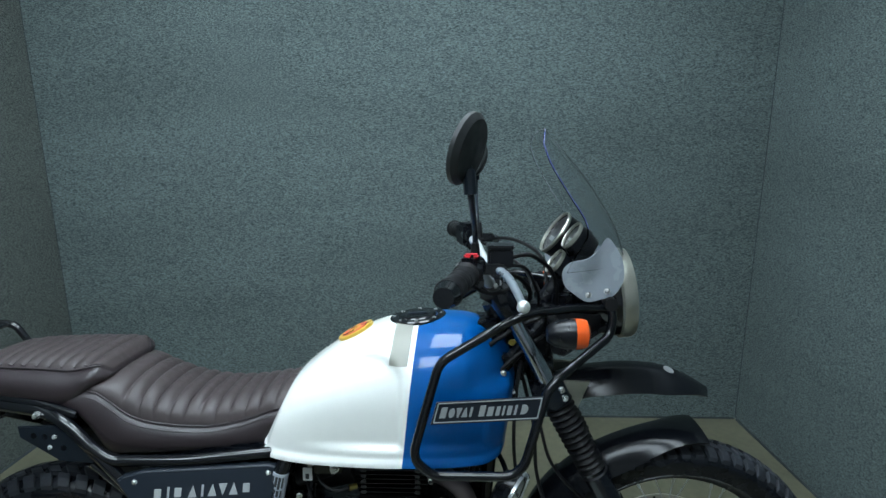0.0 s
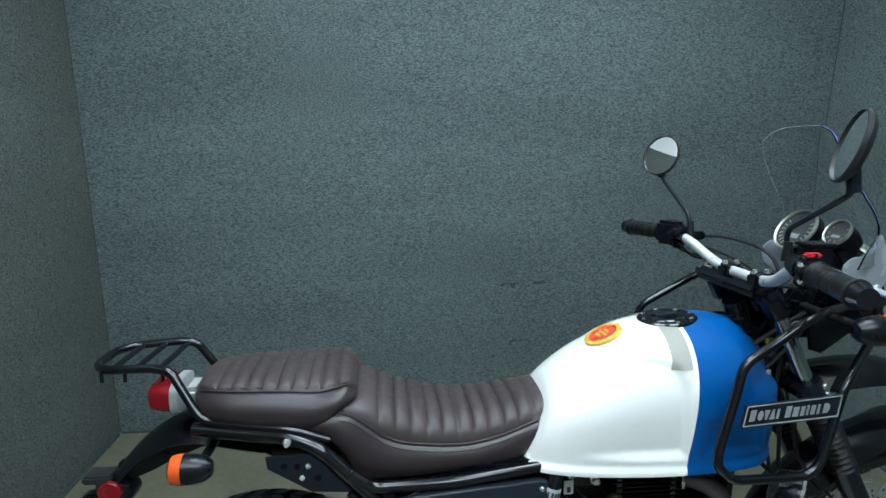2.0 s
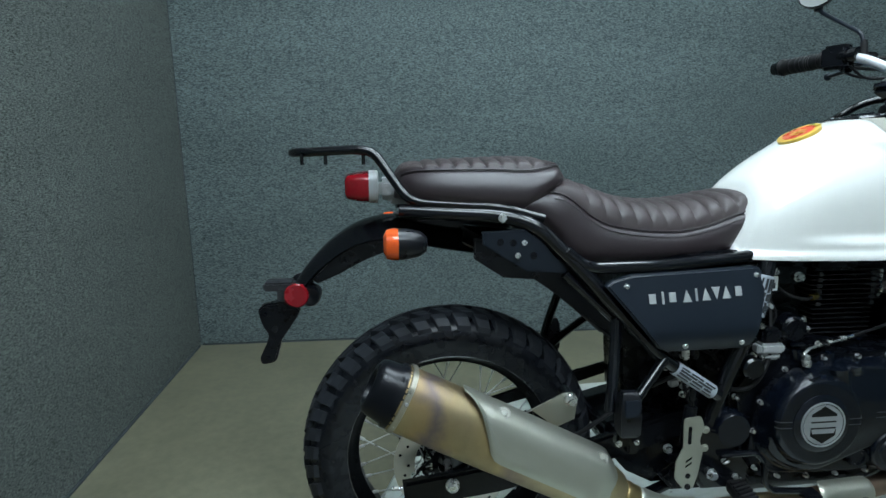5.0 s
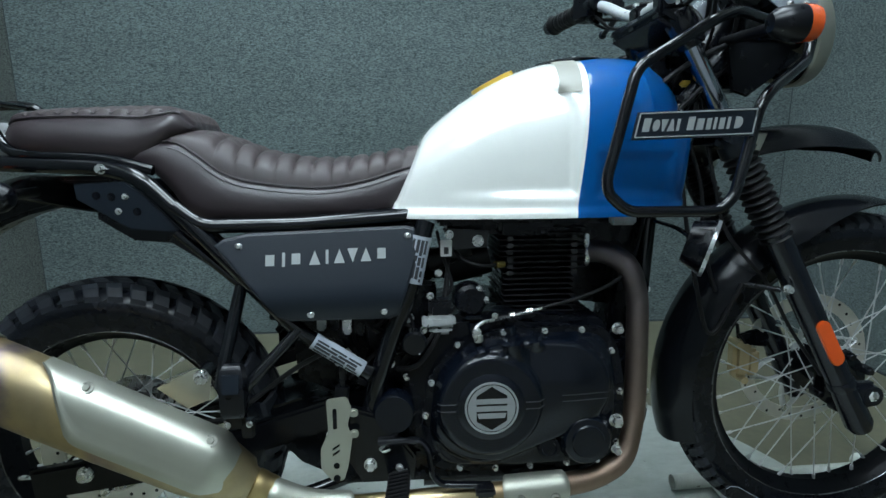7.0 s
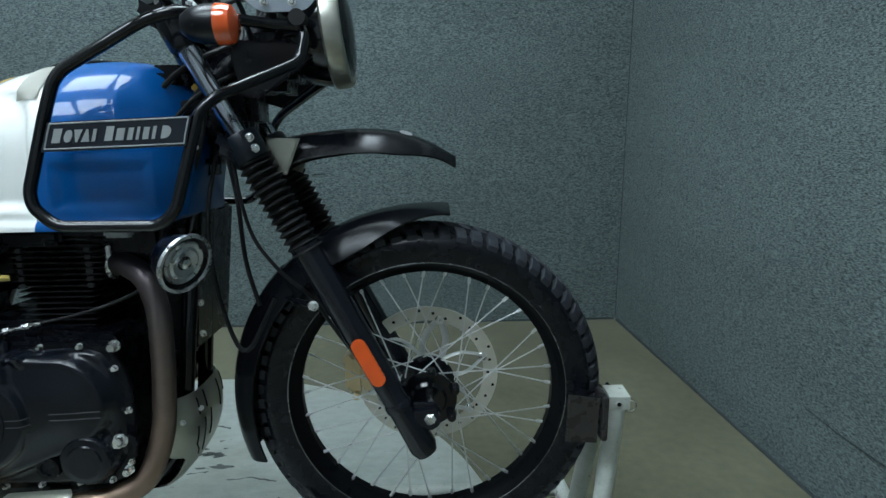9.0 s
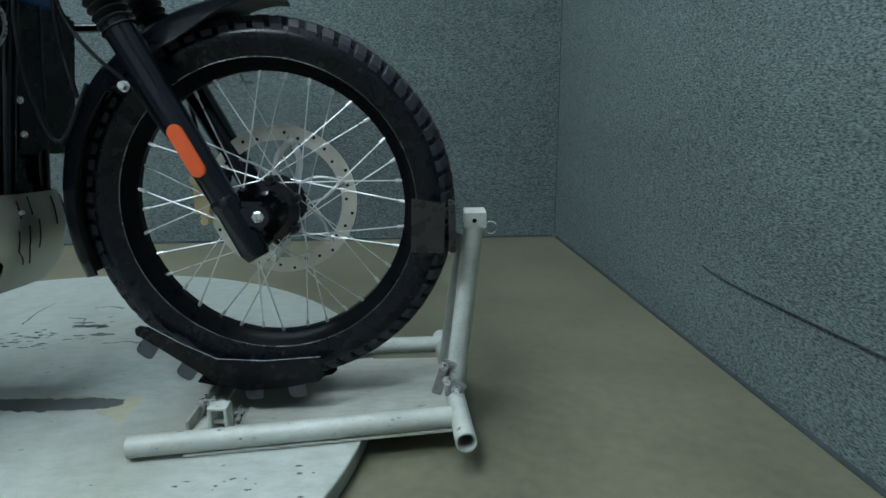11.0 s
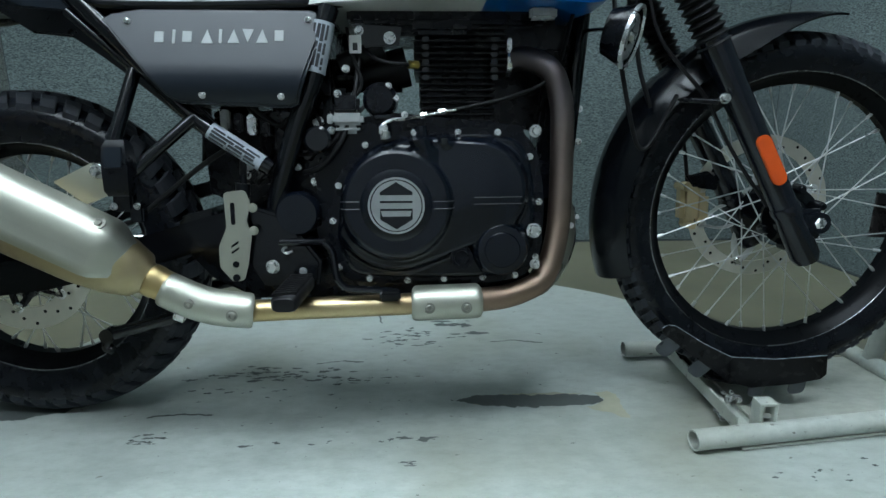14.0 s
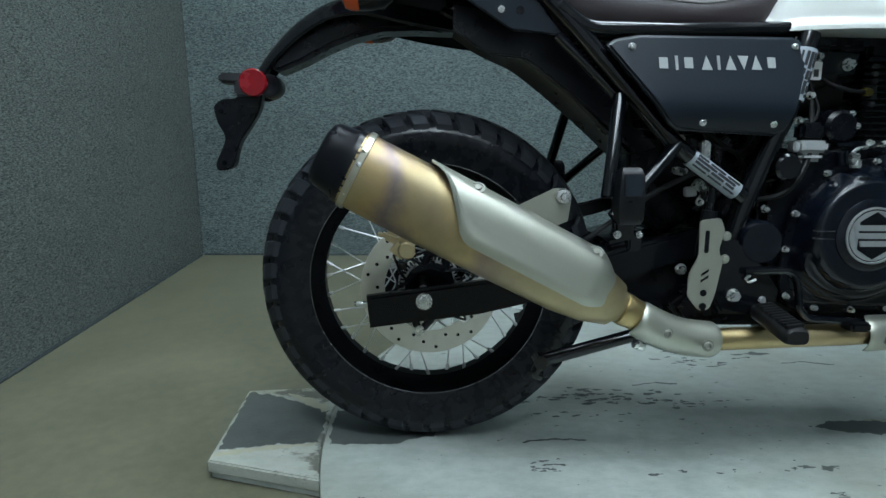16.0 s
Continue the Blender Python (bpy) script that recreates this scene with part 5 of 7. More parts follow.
for dz, w in ((0.0125, 0.066), (0.0, 0.058), (-0.0125, 0.044)):
    part("medal_bar", prism([(DOME_X - w / 2, DOME_Z + dz - 0.0045), (DOME_X + w / 2, DOME_Z + dz - 0.0045), (DOME_X + w / 2 + 0.003, DOME_Z + dz + 0.0045), (DOME_X - w / 2 - 0.003, DOME_Z + dz + 0.0045)], -0.2039, -0.203, 0), MEDAL, medal, smooth=False)
part("oil_filter_cap", lathe([(-0.14, 0.044), (-0.176, 0.044), (-0.182, 0.040), (-0.183, 0.030), (-0.186, 0.028), (-0.186, 0.0)], 40, "y", (0.886, 0, 0.363)), ENGINE_BLACK, engine)
part("sight_glass", lathe([(-0.165, 0.020), (-0.176, 0.019), (-0.176, 0.013), (-0.173, 0.012), (-0.173, 0)], 28, "y", (0.819, 0, 0.349)), CASE_BLACK, engine)
part("pivot_cap", lathe([(-0.14, 0.036), (-0.170, 0.036), (-0.176, 0.032), (-0.176, 0.0)], 36, "y", (0.548, 0, 0.424)), ENGINE_BLACK, bike)
part("frame_boss", lathe([(-0.14, 0.022), (-0.166, 0.022), (-0.170, 0.018), (-0.170, 0.0)], 28, "y", (0.585, 0, 0.545)), GLOSS_BLACK, bike)
for x, z in ((0.614, 0.469), (0.603, 0.410), (0.612, 0.330), (0.663, 0.310), (0.727, 0.306), (0.790, 0.308), (0.857, 0.310), (0.913, 0.313), (0.948, 0.345), (0.952, 0.440), (0.935, 0.516), (0.880, 0.556), (0.814, 0.556), (0.726, 0.585), (0.660, 0.536), (0.850, 0.358), (0.918, 0.390), (0.741, 0.556)):
    bolt(engine, x, -0.148, z, 0.0052, h=0.009)
for x, y, z, r in ((0.942, -0.155, 0.558, 0.0095), (0.941, -0.165, 0.393, 0.0115), (0.946, -0.155, 0.334, 0.008)):
    bolt(bike, x, y, z, r, h=0.016)
# release arm housing and cable on top of the cover
part("clutch_arm", join(tube([(0.700, -0.135, 0.515), (0.690, -0.135, 0.572)], 0.011, 0, 16), box(0.690, -0.14, 0.582, 0.03, 0.012, 0.006, 0.002)), ENGINE_BLACK, engine)
part("cover_boss", tube([(0.760, -0.150, 0.505), (0.752, -0.148, 0.566)], 0.0105, 0, 16), ENGINE_BLACK, engine)
part("clutch_clevis", join(box(0.692, -0.165, 0.560, 0.014, 0.012, 0.016, 0.002), lathe([(0.545, 0.0075), (0.549, 0.0085), (0.553, 0.0075), (0.557, 0.0085)], 12, "z", (0.695, -0.165, 0)), tube([(0.688, -0.162, 0.566), (0.702, -0.155, 0.576), (0.725, -0.146, 0.578)], 0.003, 0.01)), STEEL, bike, "zinc clutch lever clevis")
part("clutch_cable", tube([(0.72, -0.145, 0.577), (0.812, -0.135, 0.594), (0.90, -0.125, 0.612), (0.985, -0.10, 0.645), (1.03, -0.07, 0.80), (1.08, -0.04, 1.0)], 0.0034, 0.05), SOFT_RUBBER, bike)
part("cable_adjuster", join(tube([(0.722, -0.145, 0.577), (0.812, -0.136, 0.594)], 0.003, 0, 10), tube([(0.752, -0.142, 0.583), (0.762, -0.141, 0.585)], 0.0055, 0, 6), tube([(0.782, -0.139, 0.589), (0.794, -0.138, 0.591)], 0.0052, 0, 6)), STEEL, bike)
# cylinder and head
part("cylinder", box(0.816, 0, 0.66, 0.125, 0.125, 0.20, 0.012), CASE_BLACK, engine)
for k in range(16):
    z = 0.578 + k * 0.0102
    wide, mid = (0.130, 0.817) if k < 8 else (0.158, 0.822)
    part("fin", box(mid, 0, z, wide + 0.003 * (k % 2), 0.19, 0.0022, 0.0008), FIN_BLACK, engine)
part("cylinder_head", join(box(0.81, 0, 0.755, 0.16, 0.16, 0.07, 0.012), box(0.83, 0, 0.80, 0.15, 0.12, 0.05, 0.012), box(0.79, -0.03, 0.735, 0.10, 0.15, 0.03, 0.008)), CASE_BLACK, engine)
for x in (0.762, 0.880):
    for k in range(6):
        part("fin_post", box(x, -0.094, 0.650 + 0.0125 * k, 0.012, 0.006, 0.0085, 0.0015), POST_GREY, engine)
part("spark_lead", tube([(0.655, -0.09, 0.700), (0.678, -0.118, 0.676), (0.710, -0.125, 0.668), (0.733, -0.112, 0.669)], 0.0035, 0.02), SOFT_RUBBER, bike)
part("spark_plug", tube([(0.733, -0.112, 0.669), (0.749, -0.104, 0.669)], 0.007, 0, 8), BRASS, bike)
part("wire_tag", box(0.645, -0.115, 0.701, 0.020, 0.004, 0.029, 0.001), LAMP_HOUSING, bike, "small white cable tag")
part("tag_print", box(0.645, -0.1175, 0.697, 0.008, 0.0008, 0.012, 0), STICKER_INK, bike, smooth=False)
bolt(bike, 0.702, -0.11, 0.712, 0.0095, h=0.012)
bolt(bike, 0.651, -0.108, 0.724, 0.0072, h=0.010)
part("sump", prism([(0.43, 0.305), (0.46, 0.268), (0.90, 0.266), (0.95, 0.300), (0.93, 0.335), (0.47, 0.335)], -0.115, 0.115, 0.008), CASE_BLACK, engine)
part("front_engine_mount", prism([(0.880, 0.575), (0.985, 0.560), (1.012, 0.640), (1.020, 0.770), (0.885, 0.780)], 0.020, 0.060, 0.005), CASE_BLACK, bike)
part("engine_hanger", prism([(0.64, 0.735), (0.722, 0.73), (0.718, 0.70), (0.66, 0.697)], -0.108, -0.100, 0.002), GLOSS_BLACK, bike)
part("coil", tube([(0.615, -0.08, 0.672), (0.69, -0.085, 0.700)], 0.018, 0, 18), SOFT_RUBBER, bike)
part("intake_boot", tube([(0.65, -0.03, 0.655), (0.73, -0.03, 0.675)], 0.035, 0, 22), SOFT_RUBBER, bike)
part("solenoid_box", box(0.632, -0.134, 0.602, 0.040, 0.028, 0.030, 0.006), PLASTIC, bike)
part("fuse_cup", join(box(0.632, -0.138, 0.578, 0.052, 0.03, 0.020, 0.005), box(0.632, -0.138, 0.562, 0.040, 0.026, 0.016, 0.006), box(0.604, -0.142, 0.578, 0.010, 0.02, 0.016, 0.002)), CLEAR_PLASTIC, bike, "milky clear plastic cup on a bracket")
part("starter_cover", lathe([(-0.10, 0.03), (-0.135, 0.028), (-0.140, 0.022), (-0.140, 0)], 28, "y", (0.685, 0, 0.610)), CASE_BLACK, engine)
bolt(engine, 0.712, -0.135, 0.612, 0.005)
bolt(engine, 0.700, -0.137, 0.632, 0.005)
for pts, r in (([(0.56, -0.12, 0.52), (0.60, -0.15, 0.53), (0.63, -0.14, 0.57), (0.66, -0.13, 0.60)], 0.0035), ([(0.555, -0.13, 0.49), (0.59, -0.155, 0.50), (0.625, -0.15, 0.545), (0.64, -0.13, 0.60), (0.65, -0.1, 0.68)], 0.0045),
               ([(0.62, -0.12, 0.60), (0.66, -0.12, 0.63), (0.64, -0.11, 0.68), (0.63, -0.10, 0.73)], 0.003), ([(0.47, -0.12, 0.60), (0.52, -0.13, 0.56), (0.55, -0.12, 0.60), (0.53, -0.11, 0.66)], 0.004)):
    part("wire", tube(pts, r, 0.03, 8), SOFT_RUBBER, bike)
for k in range(4):
    part("connector", box(0.425 + 0.022 * k, -0.115 + 0.004 * (k % 2), 0.578 - 0.004 * k, 0.015, 0.02, 0.034 - 0.004 * (k % 2), 0.003), [CLEAR_PLASTIC, PLASTIC, STEEL, PLASTIC][k], bike)

# Exhaust
header = part("exhaust_header", tube([(0.890, -0.045, 0.672), (0.930, -0.080, 0.688), (0.980, -0.100, 0.665), (0.998, -0.103, 0.605), (0.999, -0.106, 0.500), (0.994, -0.116, 0.380), (0.968, -0.138, 0.300), (0.905, -0.152, 0.276), (0.845, -0.160, 0.272)], 0.0205, 0.05, 22, steps=8), HEADER_BROWN, bike, "brown heat-tinted exhaust header pipe")
part("flange", join(lathe([(-0.004, 0.026), (0.004, 0.026), (0.004, 0.018)], 24, "x", (0.908, -0.062, 0.680)), box(0.908, -0.078, 0.690, 0.008, 0.012, 0.055, 0.002)), STEEL, header)
part("mid_pipe", tube([(0.85, -0.160, 0.272), (0.70, -0.170, 0.269), (0.46, -0.180, 0.264)], 0.0185, 0.02, 22), PIPE_GOLD, header, "straw gold exhaust mid pipe")


def half_pipe(points, r, a0, a1, flare=0.0, n=14):
    """A cover that wraps part of a pipe."""
    line = rounded(points, 0.05, 6)
    total = [0.0]
    for a, b in zip(line, line[1:]):
        total.append(total[-1] + (b - a).length)
    pts = []
    for u in (0.0, 0.012, 0.03, 0.06, 0.1, 0.18, 0.28, 0.4, 0.5, 0.6, 0.72, 0.82, 0.9, 0.94, 0.97, 0.988, 1.0):
        at = u * total[-1]
        k = max(i for i in range(len(line) - 1) if total[i] <= at + 1e-9)
        pts.append(line[k].lerp(line[k + 1], (at - total[k]) / (total[k + 1] - total[k])))
    grid = []
    for i, p in enumerate(pts):
        d = (pts[min(i + 1, len(pts) - 1)] - pts[max(i - 1, 0)]).normalized()
        out = Vector((0, -1, 0))
        up = d.cross(out).normalized()
        out = up.cross(d).normalized()
        if up.z < 0:
            up = -up
        end = min((p - pts[0]).length, (pts[-1] - p).length)
        round_off = 0.30 * (1 - math.sqrt(1 - max(0.0, 1 - end / 0.010) ** 2))
        rr = r - 0.003 * max(0.0, 1 - end / 0.006)
        grid.append([p + (out * math.cos(a) + up * math.sin(a)) * rr for a in [a0 + (a1 - a0) * (round_off + (1 - 2 * round_off) * k / n) for k in range(n + 1)]])
    return sheet(grid, 0.0015)


SHIELD_SCREW = material("dull_shield_screw", (0.22, 0.22, 0.19), 0.65, 0.4, vary=0.2)
g2 = part("heat_guard", half_pipe([(0.734, -0.166, 0.270), (0.852, -0.160, 0.272)], 0.029, -1.5, 1.6), BRUSHED, header, "brushed steel heat guard")
for x in (0.764, 0.826):
    bolt(g2, x, -0.1935, 0.268, 0.0085, SHIELD_SCREW, kind="socket")
g1 = part("heat_guard", half_pipe([(0.336, -0.200, 0.310), (0.38, -0.196, 0.286), (0.42, -0.190, 0.272), (0.474, -0.183, 0.265)], 0.0285, -1.5, 1.7), BRUSHED, header, "brushed steel heat guard")
for x, z in ((0.382, 0.288), (0.448, 0.268)):
    bolt(g1, x, -0.2230, z, 0.0085, SHIELD_SCREW, kind="socket")
AX0, AX1 = Vector((0.318, -0.198, 0.322)), Vector((-0.105, -0.200, 0.540))
MDIR = (AX1 - AX0).normalized()
MUP = Vector((0, -1, 0)).cross(MDIR).normalized()
if MUP.z < 0:
    MUP = -MUP


def muffler_ring(d, ry, rz, off=0.0, n=40, a0=None, a1=None, shift=0.0):
    c = AX0 + MDIR * d + MUP * shift
    out = Vector((0, -1, 0))
    if a0 is None:
        an = [2 * math.pi * k / n for k in range(n)]
    else:
        an = [a0 + (a1 - a0) * k / n for k in range(n + 1)]
    pw = 0.82
    return [c + out * math.copysign(abs(math.cos(a)) ** pw, math.cos(a)) * (ry + off) + MUP * math.copysign(abs(math.sin(a)) ** pw, math.sin(a)) * (rz + off) for a in an]


LEN = (AX1 - AX0).length
BAND_GOLD = material("pale_gold_band", (0.46, 0.44, 0.36), 0.34, 0.95, vary=0.2, scale=70)
muffler = part("muffler", loft([muffler_ring(d, ry, rz) for d, ry, rz in ((-0.004, 0.022, 0.022), (0.012, 0.026, 0.027), (0.02, 0.036, 0.037), (0.060, 0.046, 0.049), (0.11, 0.050, 0.055), (0.25, 0.052, 0.058), (0.40, 0.052, 0.059), (LEN, 0.051, 0.058))]), MUFFLER_GOLD, bike, "heat-tinted gold and brushed steel muffler", angle=50)
shield_rows = []
for i in range(31):
    u = i / 30
    d = 0.028 + u * 0.348
    fat = smooth01(u / 0.16)
    cut = smooth01((u - 0.70) / 0.36)
    lo, hi = -0.22 + 0.10 * (1 - fat) + 1.6 * cut, 1.62
    axis = AX0 + MDIR * d
    row = muffler_ring(d, 0.034 + 0.024 * fat, 0.036 + 0.030 * fat, 0.001, 26, lo, hi, 0.0)
    # pressed ridge along the upper face and a turned lip along the lower edge
    ridge = [0.0045 * fat * max(0.0, 1 - abs(lo + (hi - lo) * k / 26 - 0.80) / 0.55) + 0.0025 * fat * max(0.0, 1 - abs(k - 2) / 2) for k in range(27)]
    shield_rows.append([p + (p - axis).normalized() * up for p, up in zip(row, ridge)])
shield = part("heat_shield", sheet(shield_rows, 0.002), BRUSHED, muffler, "brushed stainless heat shield", angle=50)
for dd, aa in ((0.299, 1.04), (0.096, 1.0)):
    q = AX0 + MDIR * dd + Vector((0, -1, 0)) * math.cos(aa) ** 0.82 * 0.0605 + MUP * math.sin(aa) ** 0.82 * 0.0685
    x, y, z = q
    b = join(lathe([(0, 0.0115), (0.0015, 0.0115), (0.002, 0.009), (0.0005, 0.0085), (0.0005, 0)], 20), lathe([(0.0, 0.0062), (0.004, 0.0058), (0.004, 0)], 6))
    part("bolt", moved(b, Matrix.Translation((x, y, z)) @ Matrix.Rotation(math.pi - 0.85, 4, "X")), SHIELD_SCREW, shield)
part("clamp_band", loft([muffler_ring(d, 0.053, 0.060, o) for d, o in ((LEN - 0.014, 0), (LEN - 0.013, 0.0015), (LEN - 0.004, 0.0015), (LEN - 0.003, 0))], caps=False), BAND_GOLD, muffler)
part("end_cap", loft([muffler_ring(LEN + d, ry, rz, shift=s, n=32) for d, ry, rz, s in ((-0.004, 0.051, 0.058, 0), (0.008, 0.051, 0.058, 0.0), (0.013, 0.047, 0.054, 0.0), (0.040, 0.043, 0.050, 0.001), (0.048, 0.039, 0.046, 0.001), (0.052, 0.033, 0.038, 0.0), (0.052, 0.028, 0.032, -0.002), (0.046, 0.025, 0.028, -0.003), (0.01, 0.022, 0.022, -0.006))]), PLASTIC, muffler, "black moulded end cap", angle=40)
for k in (-0.6, 0.2, 0.95):
    c = AX0 + MDIR * (LEN - 0.010)
    p = c + Vector((0, -1, 0)) * math.cos(k) * 0.055 + MUP * math.sin(k) * 0.061
    part("rivet", moved(lathe([(-0.002, 0.004), (0.002, 0.0035), (0.003, 0)], 10), Matrix.Translation(p) @ Matrix.Rotation(math.pi + k * -0.9, 4, "X")), STEEL, muffler)
part("inlet_sleeve", loft([muffler_ring(d, 0.023, 0.023, o) for d, o in ((-0.03, 0), (-0.028, 0.002), (-0.012, 0.002), (-0.008, 0.0035), (0.004, 0.0035), (0.008, 0.0))]), PIPE_GOLD, muffler)
hang = part("muffler_bracket", prism([(0.150, 0.478), (0.212, 0.508), (0.230, 0.508), (0.241, 0.494), (0.236, 0.455), (0.20, 0.44)], -0.150, -0.146, 0.001), BRUSHED, bike, "brushed muffler hanger bracket")
part("collar", lathe([(-0.150, 0.0125), (-0.156, 0.0125), (-0.158, 0.0110), (-0.158, 0.0)], 28, "y", (0.226, 0, 0.496)), STEEL, hang)
bolt(hang, 0.226, -0.158, 0.496, 0.0095, h=0.012)
part("hanger_spacer", lathe([(-0.146, 0.013), (-0.11, 0.013)], 20, "y", (0.226, 0, 0.496)), GLOSS_BLACK, bike)

# Foot controls
peg = part("foot_peg", loft([[Vector((cx0 + w * c, y, cz0 + h * s)) for c, s in [(math.copysign(abs(math.cos(a)) ** 0.6, math.cos(a)), math.copysign(abs(math.sin(a)) ** 0.6, math.sin(a))) for a in [2 * math.pi * k / 20 for k in range(20)]]] for y, cx0, cz0, w, h in ((-0.168, 0.556, 0.312, 0.014, 0.010), (-0.182, 0.555, 0.311, 0.019, 0.0125), (-0.286, 0.546, 0.303, 0.020, 0.013), (-0.294, 0.546, 0.302, 0.016, 0.010))]), SOFT_RUBBER, bike, "ribbed rubber foot peg")
for k in range(10):
    y = -0.188 - 0.0105 * k
    part("rib", moved(box(0, 0, 0, 0.036, 0.0052, 0.006, 0.001), Matrix.Translation((0.554 - 0.009 * k / 10, y, 0.3245 - 0.008 * k / 10)) @ Matrix.Rotation(radians(18), 4, "Z")), SOFT_RUBBER, peg)
part("peg_clip", box(0.562, -0.172, 0.322, 0.020, 0.010, 0.014, 0.003), STEEL, peg, "bright steel peg clip")
heel = part("heel_guard", prism(rounded_outline([(0.436, 0.462), (0.470, 0.466), (0.478, 0.445), (0.470, 0.415), (0.478, 0.395), (0.470, 0.345), (0.462, 0.318), (0.444, 0.316), (0.424, 0.340), (0.424, 0.375), (0.438, 0.405)], 0.006, 3), -0.190, -0.187, 0.0006), BRUSHED, bike, "brushed steel heel guard with slots")
part("slot", prism(rounded_outline([(0.446, 0.410), (0.453, 0.410), (0.453, 0.446), (0.446, 0.446)], 0.003, 3), -0.1905, -0.1898, 0), CASE_BLACK, heel, smooth=False)
for z in (0.362, 0.372):
    part("slot", prism([(0.444, z), (0.456, z + 0.008), (0.456, z + 0.012), (0.444, z + 0.004)], -0.1905, -0.1898, 0), CASE_BLACK, heel, smooth=False)
part("slot", lathe([(-0.1905, 0.0055), (-0.1898, 0.0055)], 16, "y", (0.450, 0, 0.345)), CASE_BLACK, heel)
for x, z in ((0.481, 0.437), (0.481, 0.400)):
    bolt(heel, x, -0.188, z, 0.007, BRUSHED)
part("guard_pin", tube([(0.450, -0.185, 0.323), (0.450, -0.192, 0.323)], 0.006, 0), CASE_BLACK, heel)
part("peg_hanger", prism([(0.470, 0.44), (0.53, 0.42), (0.585, 0.345), (0.58, 0.305), (0.49, 0.305), (0.465, 0.35)], -0.175, -0.150, 0.005), GLOSS_BLACK, bike)
bolt(bike, 0.506, -0.177, 0.338, 0.0105, h=0.012)
bolt(bike, 0.555, -0.177, 0.330, 0.006)
part("return_spring", tube([(0.530, -0.18, 0.372), (0.522, -0.18, 0.366), (0.530, -0.18, 0.360), (0.540, -0.18, 0.365)], 0.0022, 0.004), STEEL, bike)
part("brake_pedal", join(tube([(0.520, -0.180, 0.378), (0.592, -0.182, 0.380), (0.606, -0.186, 0.365), (0.612, -0.188, 0.318), (0.626, -0.190, 0.302), (0.700, -0.192, 0.298)], 0.0075, 0.015, 10, flat=0.8), box(0.70, -0.200, 0.294, 0.034, 0.035, 0.016, 0.004)), GLOSS_BLACK, bike)
part("master_cylinder", join(tube([(0.455, -0.165, 0.40), (0.462, -0.165, 0.475)], 0.012, 0, 16), tube([(0.462, -0.165, 0.475), (0.464, -0.165, 0.510)], 0.006, 0)), PLASTIC, bike)
part("brake_hose", tube([(0.464, -0.165, 0.510), (0.45, -0.15, 0.54), (0.38, -0.13, 0.50), (0.25, -0.115, 0.40), (0.10, -0.10, 0.40)], 0.0045, 0.03), SOFT_RUBBER, bike)
rear_peg = part("passenger_peg", loft([[Vector((0.302 + w * c, -0.242 + d * s2, z)) for c, s2 in ((-1, -1), (1, -1), (1, 1), (-1, 1))] for z, w, d in ((0.545, 0.013, 0.006), (0.535, 0.017, 0.014), (0.505, 0.019, 0.016), (0.470, 0.018, 0.015), (0.462, 0.014, 0.010))]), PLASTIC, bike, "folded black passenger foot peg")
far_peg = part("passenger_peg", mirrored(loft([[Vector((0.302 + w * c, -0.242 + d * s2, z)) for c, s2 in ((-1, -1), (1, -1), (1, 1), (-1, 1))] for z, w, d in ((0.545, 0.013, 0.006), (0.535, 0.017, 0.014), (0.505, 0.019, 0.016), (0.470, 0.018, 0.015), (0.462, 0.014, 0.010))])), PLASTIC, bike, "folded black passenger foot peg")
part("peg_bracket", mirrored(join(box(0.300, -0.228, 0.455, 0.030, 0.020, 0.036, 0.004), box(0.318, -0.225, 0.435, 0.02, 0.02, 0.03, 0.003))), GLOSS_BLACK, far_peg)
part("chain_guard", prism([(0.10, 0.375), (0.20, 0.400), (0.42, 0.462), (0.42, 0.490), (0.20, 0.432), (0.10, 0.402)], 0.084, 0.094, 0.003), PLASTIC, bike)
part("peg_pad", box(0.302, -0.259, 0.519, 0.026, 0.004, 0.030, 0.001, Matrix.Rotation(radians(-8), 4, "X")), SATIN_BLACK, rear_peg)
part("peg_bracket", join(box(0.300, -0.228, 0.455, 0.030, 0.020, 0.036, 0.004), box(0.318, -0.225, 0.435, 0.02, 0.02, 0.03, 0.003)), GLOSS_BLACK, rear_peg)
bolt(rear_peg, 0.288, -0.240, 0.446, 0.0055)
bolt(rear_peg, 0.322, -0.238, 0.446, 0.0048)
bolt(bike, 0.437, -0.13, 0.372, 0.009, h=0.01)
part("side_stand", tube([(0.40, 0.10, 0.25), (0.36, 0.10, 0.255), (0.20, 0.12, 0.215)], 0.012, 0.02), GLOSS_BLACK, bike)
part("centre_stand", tube([(0.46, -0.09, 0.27), (0.37, -0.115, 0.252), (0.205, -0.125, 0.210)], 0.0115, 0.02), GLOSS_BLACK, bike)
part("stand_foot", join(tube([(0.205, -0.125, 0.212), (0.196, -0.125, 0.186), (0.208, -0.125, 0.182)], 0.009, 0.01), lathe([(-0.137, 0.012), (-0.113, 0.012)], 16, "y", (0.203, 0, 0.210))), GLOSS_BLACK, bike)
part("spring_lug", tube([(0.345, -0.185, 0.262), (0.36, -0.185, 0.256)], 0.010, 0), STEEL, bike)
